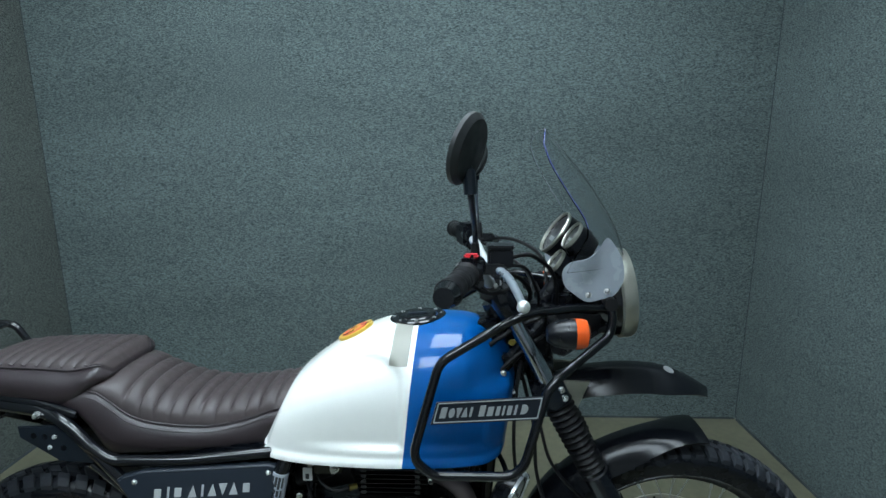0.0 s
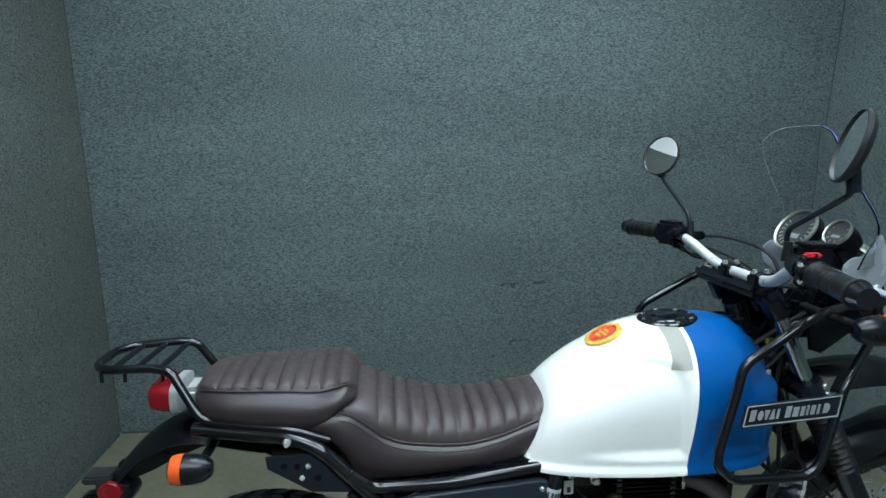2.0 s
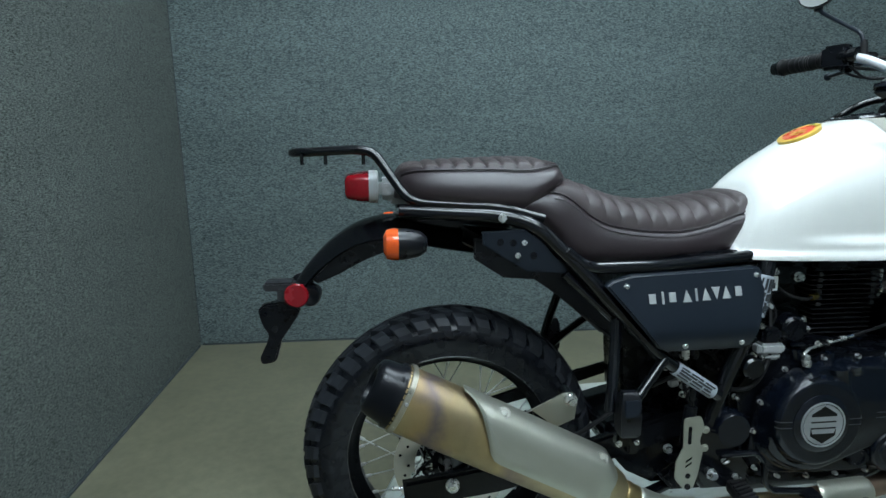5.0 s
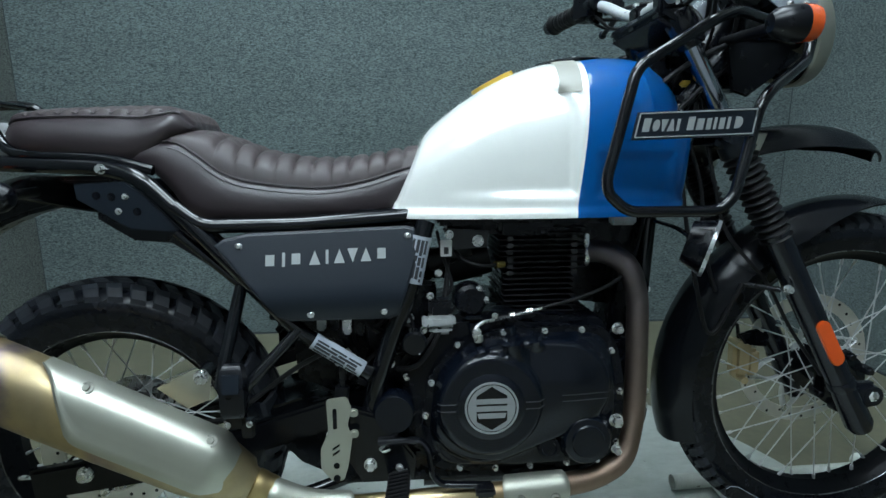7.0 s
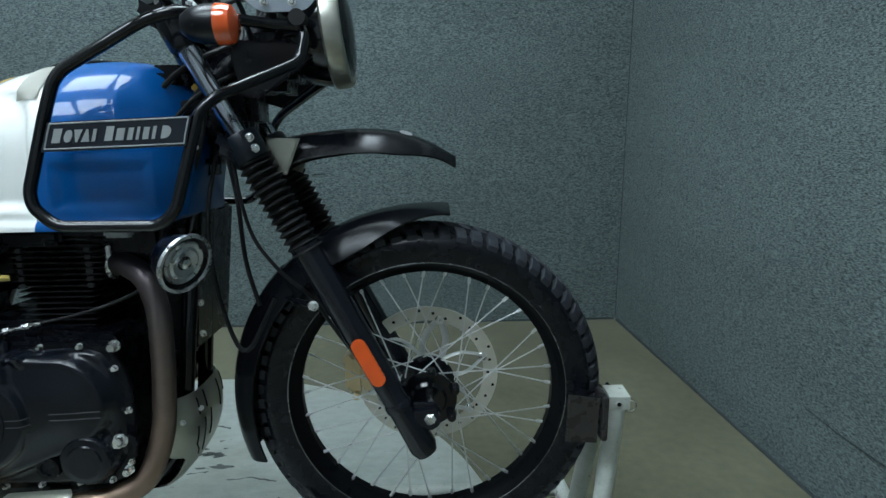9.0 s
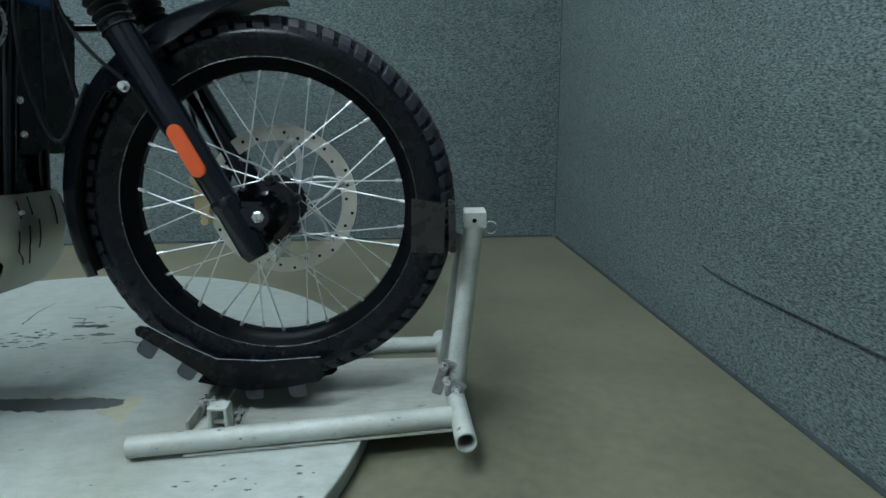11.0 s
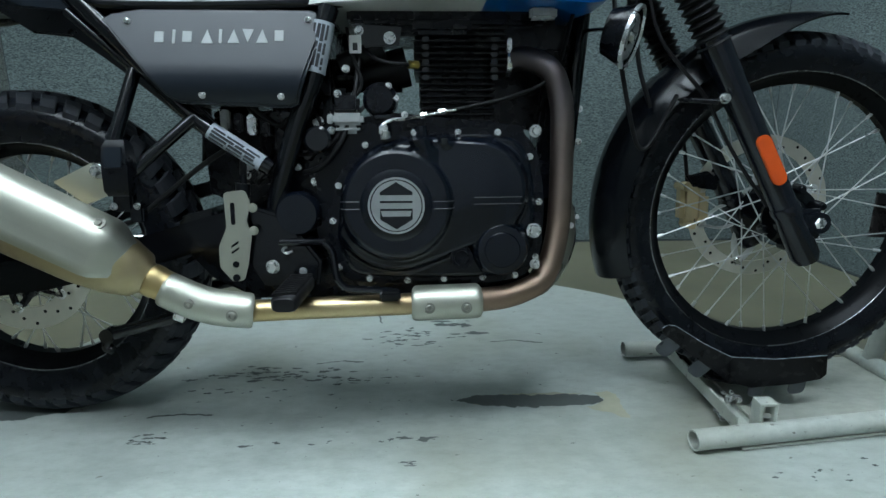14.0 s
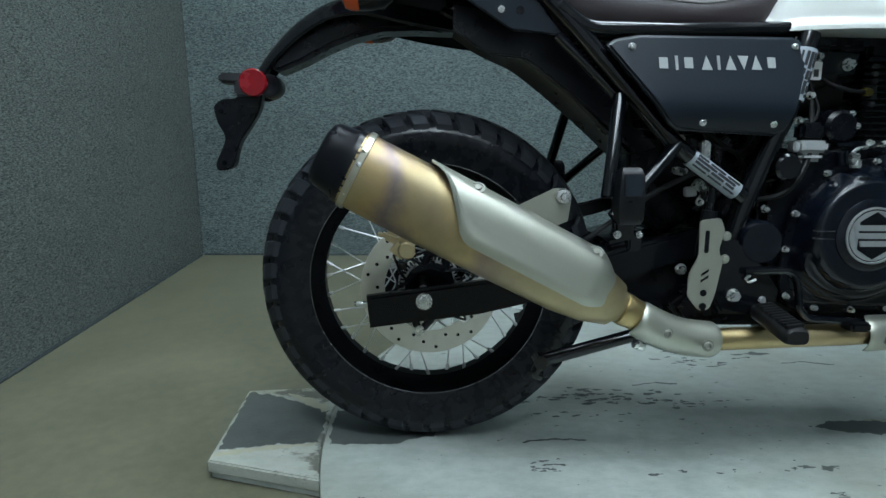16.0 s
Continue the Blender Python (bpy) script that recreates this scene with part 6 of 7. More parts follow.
caliper = part("rear_caliper", join(box(-0.034, -0.085, 0.402, 0.052, 0.035, 0.036, 0.013, Matrix.Rotation(radians(38), 4, "Y")), box(-0.052, -0.088, 0.420, 0.030, 0.025, 0.018, 0.006, Matrix.Rotation(radians(20), 4, "Y")), lathe([(-0.108, 0.0), (-0.108, 0.012), (-0.104, 0.015), (-0.08, 0.015)], 20, "y", (-0.026, 0, 0.398)), tube([(-0.075, -0.09, 0.425), (-0.055, -0.09, 0.420)], 0.004, 0, 10)), GOLD, bike, "gold rear brake caliper")
part("sprocket", lathe([(0.07, 0.09), (0.074, 0.09)], 40, "y", (RX0, 0, RZ)), STEEL, rear_wheel)
part("monoshock", tube([(0.44, 0, 0.44), (0.40, 0, 0.66)], 0.028, 0, 20), CASE_BLACK, bike)
part("shock_spring", tube([(0.44 - 0.04 * u + 0.036 * math.cos(u * 40), 0.036 * math.sin(u * 40), 0.44 + 0.21 * u) for u in [k / 110 for k in range(111)]], 0.005, 0, 8), GLOSS_BLACK, bike)
part("frame_gusset", prism([(0.325, 0.405), (0.50, 0.43), (0.525, 0.275), (0.43, 0.272), (0.375, 0.300), (0.335, 0.345)], -0.085, 0.085, 0.006), CASE_BLACK, bike)
part("linkage", join(box(0.43, 0, 0.36, 0.12, 0.14, 0.05, 0.01), box(0.48, 0, 0.31, 0.08, 0.2, 0.05, 0.01)), CASE_BLACK, bike)

# Bash plate and oil cooler
def bash_point(u, v):
    """u: -1 to 1 round the front; v: 0 at the top edge to 1 far under the engine."""
    z = interp([(0.0, 0.436), (0.25, 0.385), (0.45, 0.325), (0.6, 0.276), (0.75, 0.250), (1.0, 0.244)], v)
    front = interp([(0.0, 1.034), (0.2, 1.042), (0.4, 1.038), (0.6, 1.004), (0.75, 0.950), (1.0, 0.66)], v)
    wide = interp([(0.0, 0.113), (0.43, 0.113), (0.48, 0.088), (1.0, 0.085)], v)
    x = front - 0.046 * abs(u) ** 3.0 * (1 - 0.75 * smooth01((v - 0.42) / 0.06))
    return Vector((x, wide * math.copysign(abs(u) ** 0.8, u), z + 0.012 * abs(u) ** 4 * smooth01((v - 0.6) / 0.3)))


bash = part("bash_plate", sheet([[bash_point(k / 10 - 1, 0.68 * i / 32) for k in range(21)] for i in range(33)], 0.003), BRUSHED, bike, "brushed aluminium bash plate with slots", angle=60)
part("underside", sheet([[bash_point(k / 10 - 1, 0.682 + 0.318 * i / 8) for k in range(21)] for i in range(9)], 0.003), CASE_BLACK, bash, "black rear half of the plate")
for u, v0, v1 in ((-0.46, 0.06, 0.22), (-0.23, 0.03, 0.20), (-0.52, 0.30, 0.50), (-0.32, 0.27, 0.50), (-0.11, 0.24, 0.42), (0.2, 0.05, 0.3), (0.6, 0.05, 0.25)):
    out = Vector((0.5, -0.85 if u < 0 else 0.85, 0)) * 0.0008
    part("slot", tube([bash_point(u, v0 + (v1 - v0) * k / 5) + out for k in range(6)], 0.0018, 0, 8, flat=0.5), CASE_BLACK, bash)
for u, v in ((-0.80, 0.22), (-0.42, 0.17)):
    p = bash_point(u, v)
    bolt(bash, p.x + 0.002, p.y - 0.002, p.z, 0.005)
part("oil_cooler", box(1.030, 0.055, 0.64, 0.032, 0.19, 0.27, 0.008, Matrix.Rotation(radians(6), 4, "Y")), CASE_BLACK, bike, "black oil cooler")
for z in (0.74, 0.68, 0.60, 0.54):
    bolt(bike, 1.045, -0.034, z, 0.006)
part("cooler_mount", join(box(0.998, 0.02, 0.60, 0.040, 0.10, 0.30, 0.008, Matrix.Rotation(radians(6), 4, "Y")), box(0.985, -0.02, 0.47, 0.05, 0.08, 0.08, 0.008)), CASE_BLACK, bike)
part("battery_lead", box(1.02, -0.02, 0.60, 0.012, 0.02, 0.10, 0.003), PLASTIC, bike)
HORN_RIM = material("dull_horn_steel", (0.46, 0.48, 0.49), 0.30, 0.8)
horn_m = Matrix.Translation((1.078, -0.185, 0.704)) @ Matrix.Rotation(radians(20), 4, "Y") @ Matrix.Rotation(radians(62), 4, "Z")
horn = part("horn", moved(lathe([(0.03, 0), (0.03, 0.036), (0.0, 0.047), (-0.008, 0.049), (-0.010, 0.046), (-0.004, 0.037), (-0.003, 0.0)], 36), horn_m), CASE_BLACK, bike, "round black horn with bright rim and face")
part("horn_rim", moved(lathe([(-0.006, 0.0505), (-0.012, 0.050), (-0.0125, 0.0455), (-0.008, 0.044)], 36, caps=False), horn_m), HORN_RIM, horn, "bright steel rim")
part("horn_face", moved(lathe([(-0.005, 0.037), (-0.0085, 0.034), (-0.0070, 0.028), (-0.0095, 0.023), (-0.0065, 0.017), (-0.006, 0.012)], 36, caps=False), horn_m), HORN_RIM, horn, "pressed steel face")
part("horn_nut", moved(lathe([(-0.004, 0.009), (-0.013, 0.009), (-0.014, 0.007), (-0.014, 0)], 6), horn_m), STEEL, horn)
part("horn_stay", tube([(1.05, -0.05, 0.735), (1.066, -0.11, 0.728), (1.074, -0.155, 0.712)], 0.006, 0.02, 10, flat=0.6), GLOSS_BLACK, horn)
part("tank_bracket", box(0.955, -0.13, 0.748, 0.045, 0.02, 0.02, 0.004), CLEAR_PLASTIC, bike)
part("hose", tube([(1.10, -0.03, 0.90), (1.085, -0.09, 0.76), (1.105, -0.11, 0.62), (1.14, -0.10, 0.50), (1.20, -0.10, 0.62)], 0.004, 0.06), SOFT_RUBBER, bike)
for s in (-1, 1):
    part("inner_cowl", prism([(0.88, 0.76), (1.06, 0.80), (1.09, 0.95), (1.0, 0.99)], s * 0.02, s * 0.07, 0.01), CASE_BLACK, bike)

# Wiring and fittings between the frame tubes, in front of the swing arm
rng = random.Random(17)
for k in range(14):
    x, z = rng.uniform(0.44, 0.60), rng.uniform(0.50, 0.60)
    pts = [(x, -0.10, z)]
    for q in range(3):
        pts.append((pts[-1][0] + rng.uniform(-0.05, 0.05), -0.10 - rng.uniform(0.0, 0.03), pts[-1][2] + rng.uniform(-0.06, 0.05)))
    part("wire", tube(pts, rng.uniform(0.0022, 0.0045), 0.02, 7), SOFT_RUBBER, bike)
for k in range(10):
    x, z = rng.uniform(0.43, 0.59), rng.uniform(0.46, 0.60)
    part("connector", moved(box(0, 0, 0, rng.uniform(0.012, 0.026), 0.016, rng.uniform(0.010, 0.022), 0.002), Matrix.Translation((x, -0.105, z)) @ Matrix.Rotation(rng.uniform(-0.6, 0.6), 4, "Y")), rng.choice([PLASTIC, PLASTIC, GLOSS_BLACK, STEEL, CLEAR_PLASTIC]), bike)
for x, z in ((0.46, 0.486), (0.545, 0.50), (0.572, 0.475), (0.603, 0.56), (0.615, 0.62), (0.63, 0.66)):
    bolt(bike, x, -0.130, z, 0.006, h=0.01)
part("rear_engine_mount", prism([(0.50, 0.60), (0.60, 0.62), (0.615, 0.50), (0.60, 0.36), (0.53, 0.30), (0.50, 0.42)], -0.10, 0.10, 0.006), CASE_BLACK, bike)
part("inner_guard", prism([(0.36, 0.58), (0.50, 0.60), (0.50, 0.46), (0.44, 0.42), (0.37, 0.45)], -0.05, 0.05, 0.006), CASE_BLACK, bike)
part("under_tank_bracket", join(box(0.80, 0, 0.752, 0.34, 0.20, 0.028, 0.006), box(0.92, 0.0, 0.72, 0.16, 0.15, 0.06, 0.010), box(0.70, 0.0, 0.735, 0.10, 0.16, 0.03, 0.006)), CASE_BLACK, bike)

# Fork
STANCHION = material("hard_chrome", (0.40, 0.43, 0.48), 0.17, 1.0, vary=0.05, rough_vary=0.03)
def fork_at(z):
    return 1.076 + 0.527 * (1.056 - z)


def along(z, y, off=0.0):
    """A place on a fork leg, at height z, off metres ahead of its axis."""
    return Vector((fork_at(z) + off, y, z))


for s in (-1, 1):
    y = 0.098 * s
    leg = part("fork_leg", join(tube([along(0.715, y), along(0.70, y), along(0.42, y), along(0.335, y), along(0.322, y)], lambda u: 0.0265 if u < 0.06 else (0.0235 if u < 0.80 else (0.026 if u < 0.97 else 0.02)), 0, 24),
                                box(FX - 0.012, y, FZ, 0.055, 0.032, 0.05, 0.010), lathe([(-0.017, 0.019), (0.017, 0.019)], 24, "y", (FX, y, FZ))), FORK_BLACK, bike, "gloss black fork lower")
    part("fork_collar", tube([along(0.425, y), along(0.421, y), along(0.413, y), along(0.409, y)], lambda u: 0.0262 if 0.1 < u < 0.9 else 0.0245, 0, 24), FORK_BLACK, leg)
    part("stanchion", tube([along(0.87, y), along(1.11, y)], 0.0178, 0, 24), STANCHION, leg, "chrome fork tube")
    part("fork_shroud", tube([along(1.045, y), along(1.05, y), along(1.10, y), along(1.105, y)], lambda u: 0.027 if 0.05 < u < 0.95 else 0.024, 0, 24), FORK_BLACK, leg)
    part("fork_clamp", tube([along(0.905, y), along(0.900, y), along(0.862, y), along(0.857, y)], lambda u: 0.031 if 0.05 < u < 0.95 else 0.028, 0, 24), SATIN_BLACK, leg)
    d = (along(0.705, y) - along(0.862, y)).normalized()
    secs = []
    u0 = d.cross(Vector((0, 1, 0))).normalized()
    fine = 13 * 6
    for k in range(fine + 1):
        c = along(0.862 - 0.157 * k / fine, y)
        r = 0.0285 + 0.0042 * math.cos(2 * math.pi * k / 6) - 0.0025 * k / fine
        secs.append([c + (u0 * math.cos(a) + Vector((0, 1, 0)) * math.sin(a)) * r for a in [2 * math.pi * q / 24 for q in range(24)]])
    part("gaiter", loft(secs), SOFT_RUBBER, leg, "ribbed rubber fork gaiter", angle=60)
    if s < 0:
        for z, o in ((0.892, 0.022), (0.874, 0.020)):
            bolt(leg, fork_at(z) + o - 0.003, y - 0.026, z + 0.008, 0.0068, kind="socket")
        bolt(leg, 1.272, -0.125, 0.612, 0.0085, h=0.012)
        a0, a1 = along(0.548, -0.124, -0.002), along(0.466, -0.124, -0.002)
        dirn = (a1 - a0).normalized()
        sid = Vector((-dirn.z, 0, dirn.x))
        lens_o = [(p.x, p.z) for p in [a0 + dirn * 0.012 - (dirn * math.sin(q) + sid * math.cos(q)) * 0.0135 for q in [math.pi * k / 10 for k in range(11)]] + [a1 - dirn * 0.012 + (dirn * math.sin(q) + sid * math.cos(q)) * 0.0135 for q in [math.pi * k / 10 for k in range(11)]]]
        part("side_reflector", prism(lens_o, -0.129, -0.122, 0.0015), ORANGE, leg, "orange fork reflector")
part("triple_clamp", box(fork_at(0.885) - 0.01, 0, 0.882, 0.075, 0.25, 0.04, 0.012, Matrix.Rotation(radians(28), 4, "Y")), FORK_BLACK, bike)
part("top_clamp", box(fork_at(1.09) - 0.012, 0, 1.088, 0.08, 0.24, 0.03, 0.010, Matrix.Rotation(radians(28), 4, "Y")), FORK_BLACK, bike)
for s in (-1, 1):
    part("fork_cap", moved(lathe([(0, 0.020), (0.008, 0.020), (0.011, 0.016), (0.011, 0)], 28, "z"), Matrix.Translation(along(1.113, 0.098 * s)) @ Matrix.Rotation(radians(-27.8), 4, "Y")), STEEL, bike)
part("front_caliper", join(box(1.313, 0.085, 0.415, 0.042, 0.04, 0.085, 0.010), box(1.338, 0.085, 0.405, 0.03, 0.035, 0.06, 0.008), tube([(1.300, 0.06, 0.448), (1.300, 0.11, 0.448)], 0.009, 0, 12), tube([(1.315, 0.06, 0.368), (1.315, 0.11, 0.368)], 0.008, 0, 12)), GOLD, bike, "gold front brake caliper")
part("caliper_bracket", prism([(1.300, 0.470), (1.345, 0.480), (1.372, 0.462), (1.366, 0.440), (1.318, 0.446)], 0.070, 0.082, 0.003), CASE_BLACK, bike)
part("brake_line", tube([(1.31, 0.085, 0.455), (1.30, 0.10, 0.56), (1.26, 0.11, 0.70), (1.17, 0.07, 0.78), (1.13, 0.06, 0.95)], 0.004, 0.05), SOFT_RUBBER, bike)
part("brake_line", tube([(1.12, -0.06, 0.96), (1.145, -0.085, 0.80), (1.165, -0.085, 0.72), (1.215, -0.09, 0.66), (1.26, -0.08, 0.62), (1.32, -0.07, 0.52), (1.40, -0.06, 0.42)], 0.0036, 0.05), SOFT_RUBBER, bike)
part("brake_line", tube([(1.10, -0.03, 0.93), (1.135, -0.06, 0.80), (1.14, -0.06, 0.68), (1.165, -0.07, 0.60)], 0.0042, 0.05), SOFT_RUBBER, bike)

# Front fenders
def arc_fender(R, a0, a1, w, t, crown=0.018, n=22, taper=None):
    grid = []
    for i in range(n + 1):
        a = radians(a0 + (a1 - a0) * i / n)
        row = []
        ww = w * (taper(i / n) if taper else 1)
        for k in range(11):
            u = k / 5 - 1
            rr = R - (crown(i / n) if callable(crown) else crown) * abs(u) ** 2.5
            row.append(Vector((FX + rr * math.cos(a), u * ww, FZ + rr * math.sin(a))))
        grid.append(row)
    return sheet(grid, t)


low = part("front_fender", arc_fender(0.378, 83, 126, 0.062, 0.004, lambda u: 0.006 + 0.046 * smooth01(u / 0.75)), FENDER, bike, "satin black hugger fender over the front tyre", angle=60)
part("fender_skirt", arc_fender(0.377, 120, 142, 0.064, 0.004, 0.050), FENDER, low, angle=60)
part("fender_rear", arc_fender(0.376, 136, 199, 0.066, 0.004, 0.046), FENDER, low, angle=60)
part("fender_bracket", tube([(1.215, -0.060, 0.615), (1.272, -0.105, 0.612)], 0.005, 0), CASE_BLACK, low)
low.matrix_local = FRONT_STOOD
beak_top = [(1.165, 0.880), (1.20, 0.897), (1.25, 0.908), (1.34, 0.916), (1.42, 0.910), (1.48, 0.889), (1.526, 0.862)]
beak_w = [(1.165, 0.055), (1.25, 0.068), (1.34, 0.070), (1.42, 0.066), (1.47, 0.055), (1.505, 0.036), (1.526, 0.012)]
grid = []
for i in range(37):
    x = 1.165 + 0.361 * i / 36
    w, z = interp(beak_w, x), interp(beak_top, x)
    grid.append([Vector((x + 0.03 * abs(u) ** 2 * (1 - i / 36), u * w, z - (0.044 - 0.024 * smooth01((x - 1.40) / 0.12)) * abs(u) ** 2.6)) for u in [k / 7 - 1 for k in range(15)]])
beak = part("beak_fender", sheet(grid, 0.004), FENDER, bike, "satin black high front fender", angle=60)
for s in (-1, 1):
    part("beak_bracket", prism([(1.192, 0.900), (1.252, 0.898), (1.226, 0.834), (1.194, 0.845)], s * 0.064, s * 0.070, 0.003), BRUSHED, beak, "grey metal fender bracket")
part("beak_badge", lathe([(0, 0.012), (0.001, 0.012), (0.001, 0)], 20, "z"), MEDAL, beak).matrix_local = pose(1.435, -0.014, 0.9055, 16, 18, 0)

# Tank guards with name boards
def guard_points(s):
    p = [(1.105, -0.205, 1.083), (1.063, -0.215, 1.068), (0.934, -0.226, 0.992), (0.918, -0.233, 0.938), (0.886, -0.240, 0.822), (0.889, -0.240, 0.799), (0.920, -0.240, 0.770), (1.070, -0.236, 0.768),
         (1.096, -0.236, 0.790), (1.137, -0.225, 0.934), (1.158, -0.215, 0.957), (1.272, -0.135, 1.018), (1.280, -0.128, 1.053), (1.276, -0.122, 1.073), (1.21, -0.14, 1.078)]
    return [(x, y * -s, z) for x, y, z in p]


for s in (-1, 1):
    g = part("tank_guard", tube(guard_points(s), 0.0092, 0.022, 14, True), GLOSS_BLACK, bike, "gloss black tubular tank guard")
    if s < 0:
        tl, tr, brr, bl = Vector((0.929, -0.246, 0.922)), Vector((1.130, -0.232, 0.930)), Vector((1.120, -0.236, 0.886)), Vector((0.918, -0.250, 0.880))
        u, v = (tr - tl).normalized(), (tl - bl).normalized()
        nrm = u.cross(v).normalized()
        if nrm.y > 0:
            nrm = -nrm
        def quad(a, b, c, d, t):
            bm = bmesh.new()
            f = [bm.verts.new(p) for p in (a, b, c, d)]
            r = [bm.verts.new(p + nrm * t) for p in (a, b, c, d)]
            bm.faces.new(f)
            bm.faces.new(r)
            for i in range(4):
                bm.faces.new((f[i], f[(i + 1) % 4], r[(i + 1) % 4], r[i]))
            return bm
        board = part("name_board", quad(tl, tr, brr, bl, 0.004), SATIN_BLACK, g, "black name board with silver border", smooth=False)
        def at(fx, fz, lift):
            top, bot = tl.lerp(tr, fx), bl.lerp(brr, fx)
            return bot.lerp(top, fz) + nrm * lift
        for a, b in (((0.02, 0.08), (0.985, 0.08)), ((0.985, 0.08), (0.985, 0.94)), ((0.985, 0.94), (0.02, 0.94)), ((0.02, 0.94), (0.02, 0.08))):
            part("border", tube([at(*a, 0.0042), at(*b, 0.0042)], 0.0013, 0, 6), SILVER_PRINT, board)
        round_o = [(0.5 + 0.5 * math.cos(q), 0.5 + 0.5 * math.sin(q)) for q in [2 * math.pi * k / 18 for k in range(18)]]
        half_o = [(0, 0)] + [(0.35 + 0.65 * math.cos(q), 0.5 + 0.5 * math.sin(q)) for q in [math.pi * (k / 8 - 0.5) for k in range(9)]] + [(0, 1)]
        slab, peak, dip = [(0, 0), (1, 0), (1, 1), (0, 1)], [(0, 0), (1, 0), (0.6, 1), (0.4, 1)], [(0, 1), (1, 1), (0.62, 0), (0.38, 0)]
        for x0, w, h, shape in ((0.062, 0.056, 0.76, slab), (0.140, 0.056, 0.70, round_o), (0.204, 0.054, 0.70, dip), (0.264, 0.056, 0.70, peak), (0.336, 0.022, 0.70, slab),
                                (0.424, 0.052, 0.76, slab), (0.500, 0.054, 0.68, slab), (0.580, 0.036, 0.68, slab), (0.640, 0.020, 0.70, slab), (0.686, 0.040, 0.68, slab), (0.752, 0.022, 0.70, slab), (0.815, 0.064, 0.70, half_o)):
            pts = [at(x0 + w * u0, 0.28 + (h - 0.28) * v0, 0.004) for u0, v0 in shape]
            bm = bmesh.new()
            lowr, upr = [bm.verts.new(p) for p in pts], [bm.verts.new(p + nrm * 0.0014) for p in pts]
            bm.faces.new(lowr)
            bm.faces.new(upr)
            for i in range(len(pts)):
                bm.faces.new((lowr[i], lowr[(i + 1) % len(pts)], upr[(i + 1) % len(pts)], upr[i]))
            part("print_shape", bm, SILVER_PRINT, board, smooth=False)

# Headlamp
hl = Matrix.Translation((1.318, 0, 1.075)) @ Matrix.Rotation(radians(-6), 4, "Y")
shell = part("headlamp", moved(lathe([(-0.085, 0), (-0.083, 0.03), (-0.065, 0.062), (-0.03, 0.085), (0.0, 0.092), (0.012, 0.092)], 48, "x"), hl), GLOSS_BLACK, bike, "round black headlamp with alloy rim")
part("headlamp_rim", moved(lathe([(0.006, 0.094), (0.010, 0.098), (0.030, 0.098), (0.038, 0.094), (0.040, 0.087), (0.034, 0.085)], 56, "x", caps=False), hl), DULL_ALLOY, shell, "satin alloy headlamp rim")
part("headlamp_lens", moved(lathe([(0.034, 0.086), (0.044, 0.07), (0.050, 0.04), (0.052, 0.0)], 48, "x", caps=False), hl), LENS, shell)
part("headlamp_bowl", moved(lathe([(0.030, 0.084), (0.0, 0.07), (-0.03, 0.035), (-0.04, 0)], 40, "x", caps=False), hl), CHROME, shell)
for s in (-1, 1):
    part("headlamp_bracket", prism([(1.145, 1.06), (1.29, 1.055), (1.29, 1.03), (1.225, 0.985), (1.19, 0.96), (1.16, 0.97)], s * 0.088, s * 0.096, 0.004), PLASTIC, bike)
    part("screen_knob", lathe([(-0.016 * s, 0.013), (0.016 * s, 0.013), (0.016 * s, 0)], 20, "y", (1.272, 0.128 * s, 1.085)), SOFT_RUBBER, bike)
indicator(bike, 1.178, -0.245, 1.055, 1)
indicator(bike, 1.178, 0.215, 1.055, 1)

# Windscreen
def screen_point(u, v):
    """u: -1 to 1 across; v: 0 foot to 1 top."""
    half = 0.145 - 0.03 * v ** 1.6
    z = interp([(0.0, 1.150), (0.25, 1.225), (0.55, 1.315), (0.8, 1.380), (1.0, 1.425)], v) - 0.030 * abs(u) ** 4 * v
    mid = interp([(0.0, 1.345), (0.25, 1.318), (0.55, 1.262), (0.8, 1.208), (1.0, 1.165)], v)
    side = interp([(0.0, 1.198), (0.12, 1.214), (0.25, 1.236), (0.36, 1.232), (0.55, 1.200), (0.8, 1.166), (1.0, 1.152)], v)
    return Vector((mid + (side - mid) * abs(u) ** 1.8, half * u - 0.02, z))


screen = part("windscreen", sheet([[screen_point(k / 10 - 1, i / 16) for k in range(21)] for i in range(17)], 0.003), CLEAR, bike, "clear curved windscreen")
edge = [screen_point(-1, i / 16) for i in range(5, 17)] + [screen_point(k / 10 - 1, 1) for k in range(1, 6)]
EDGE_BLUE = material("blue_screen_edge", (0.08, 0.10, 0.26), 0.25)
part("screen_edge", tube(edge, 0.0011, 0, 6), EDGE_BLUE, screen, "bluish cut edge of the screen")
far_edge = [screen_point(k / 10 - 1, 1) for k in range(5, 21)] + [screen_point(1, 1 - i / 16) for i in range(1, 14)]
part("screen_edge", tube(far_edge, 0.0006, 0, 6), SCREEN_GREY, screen)
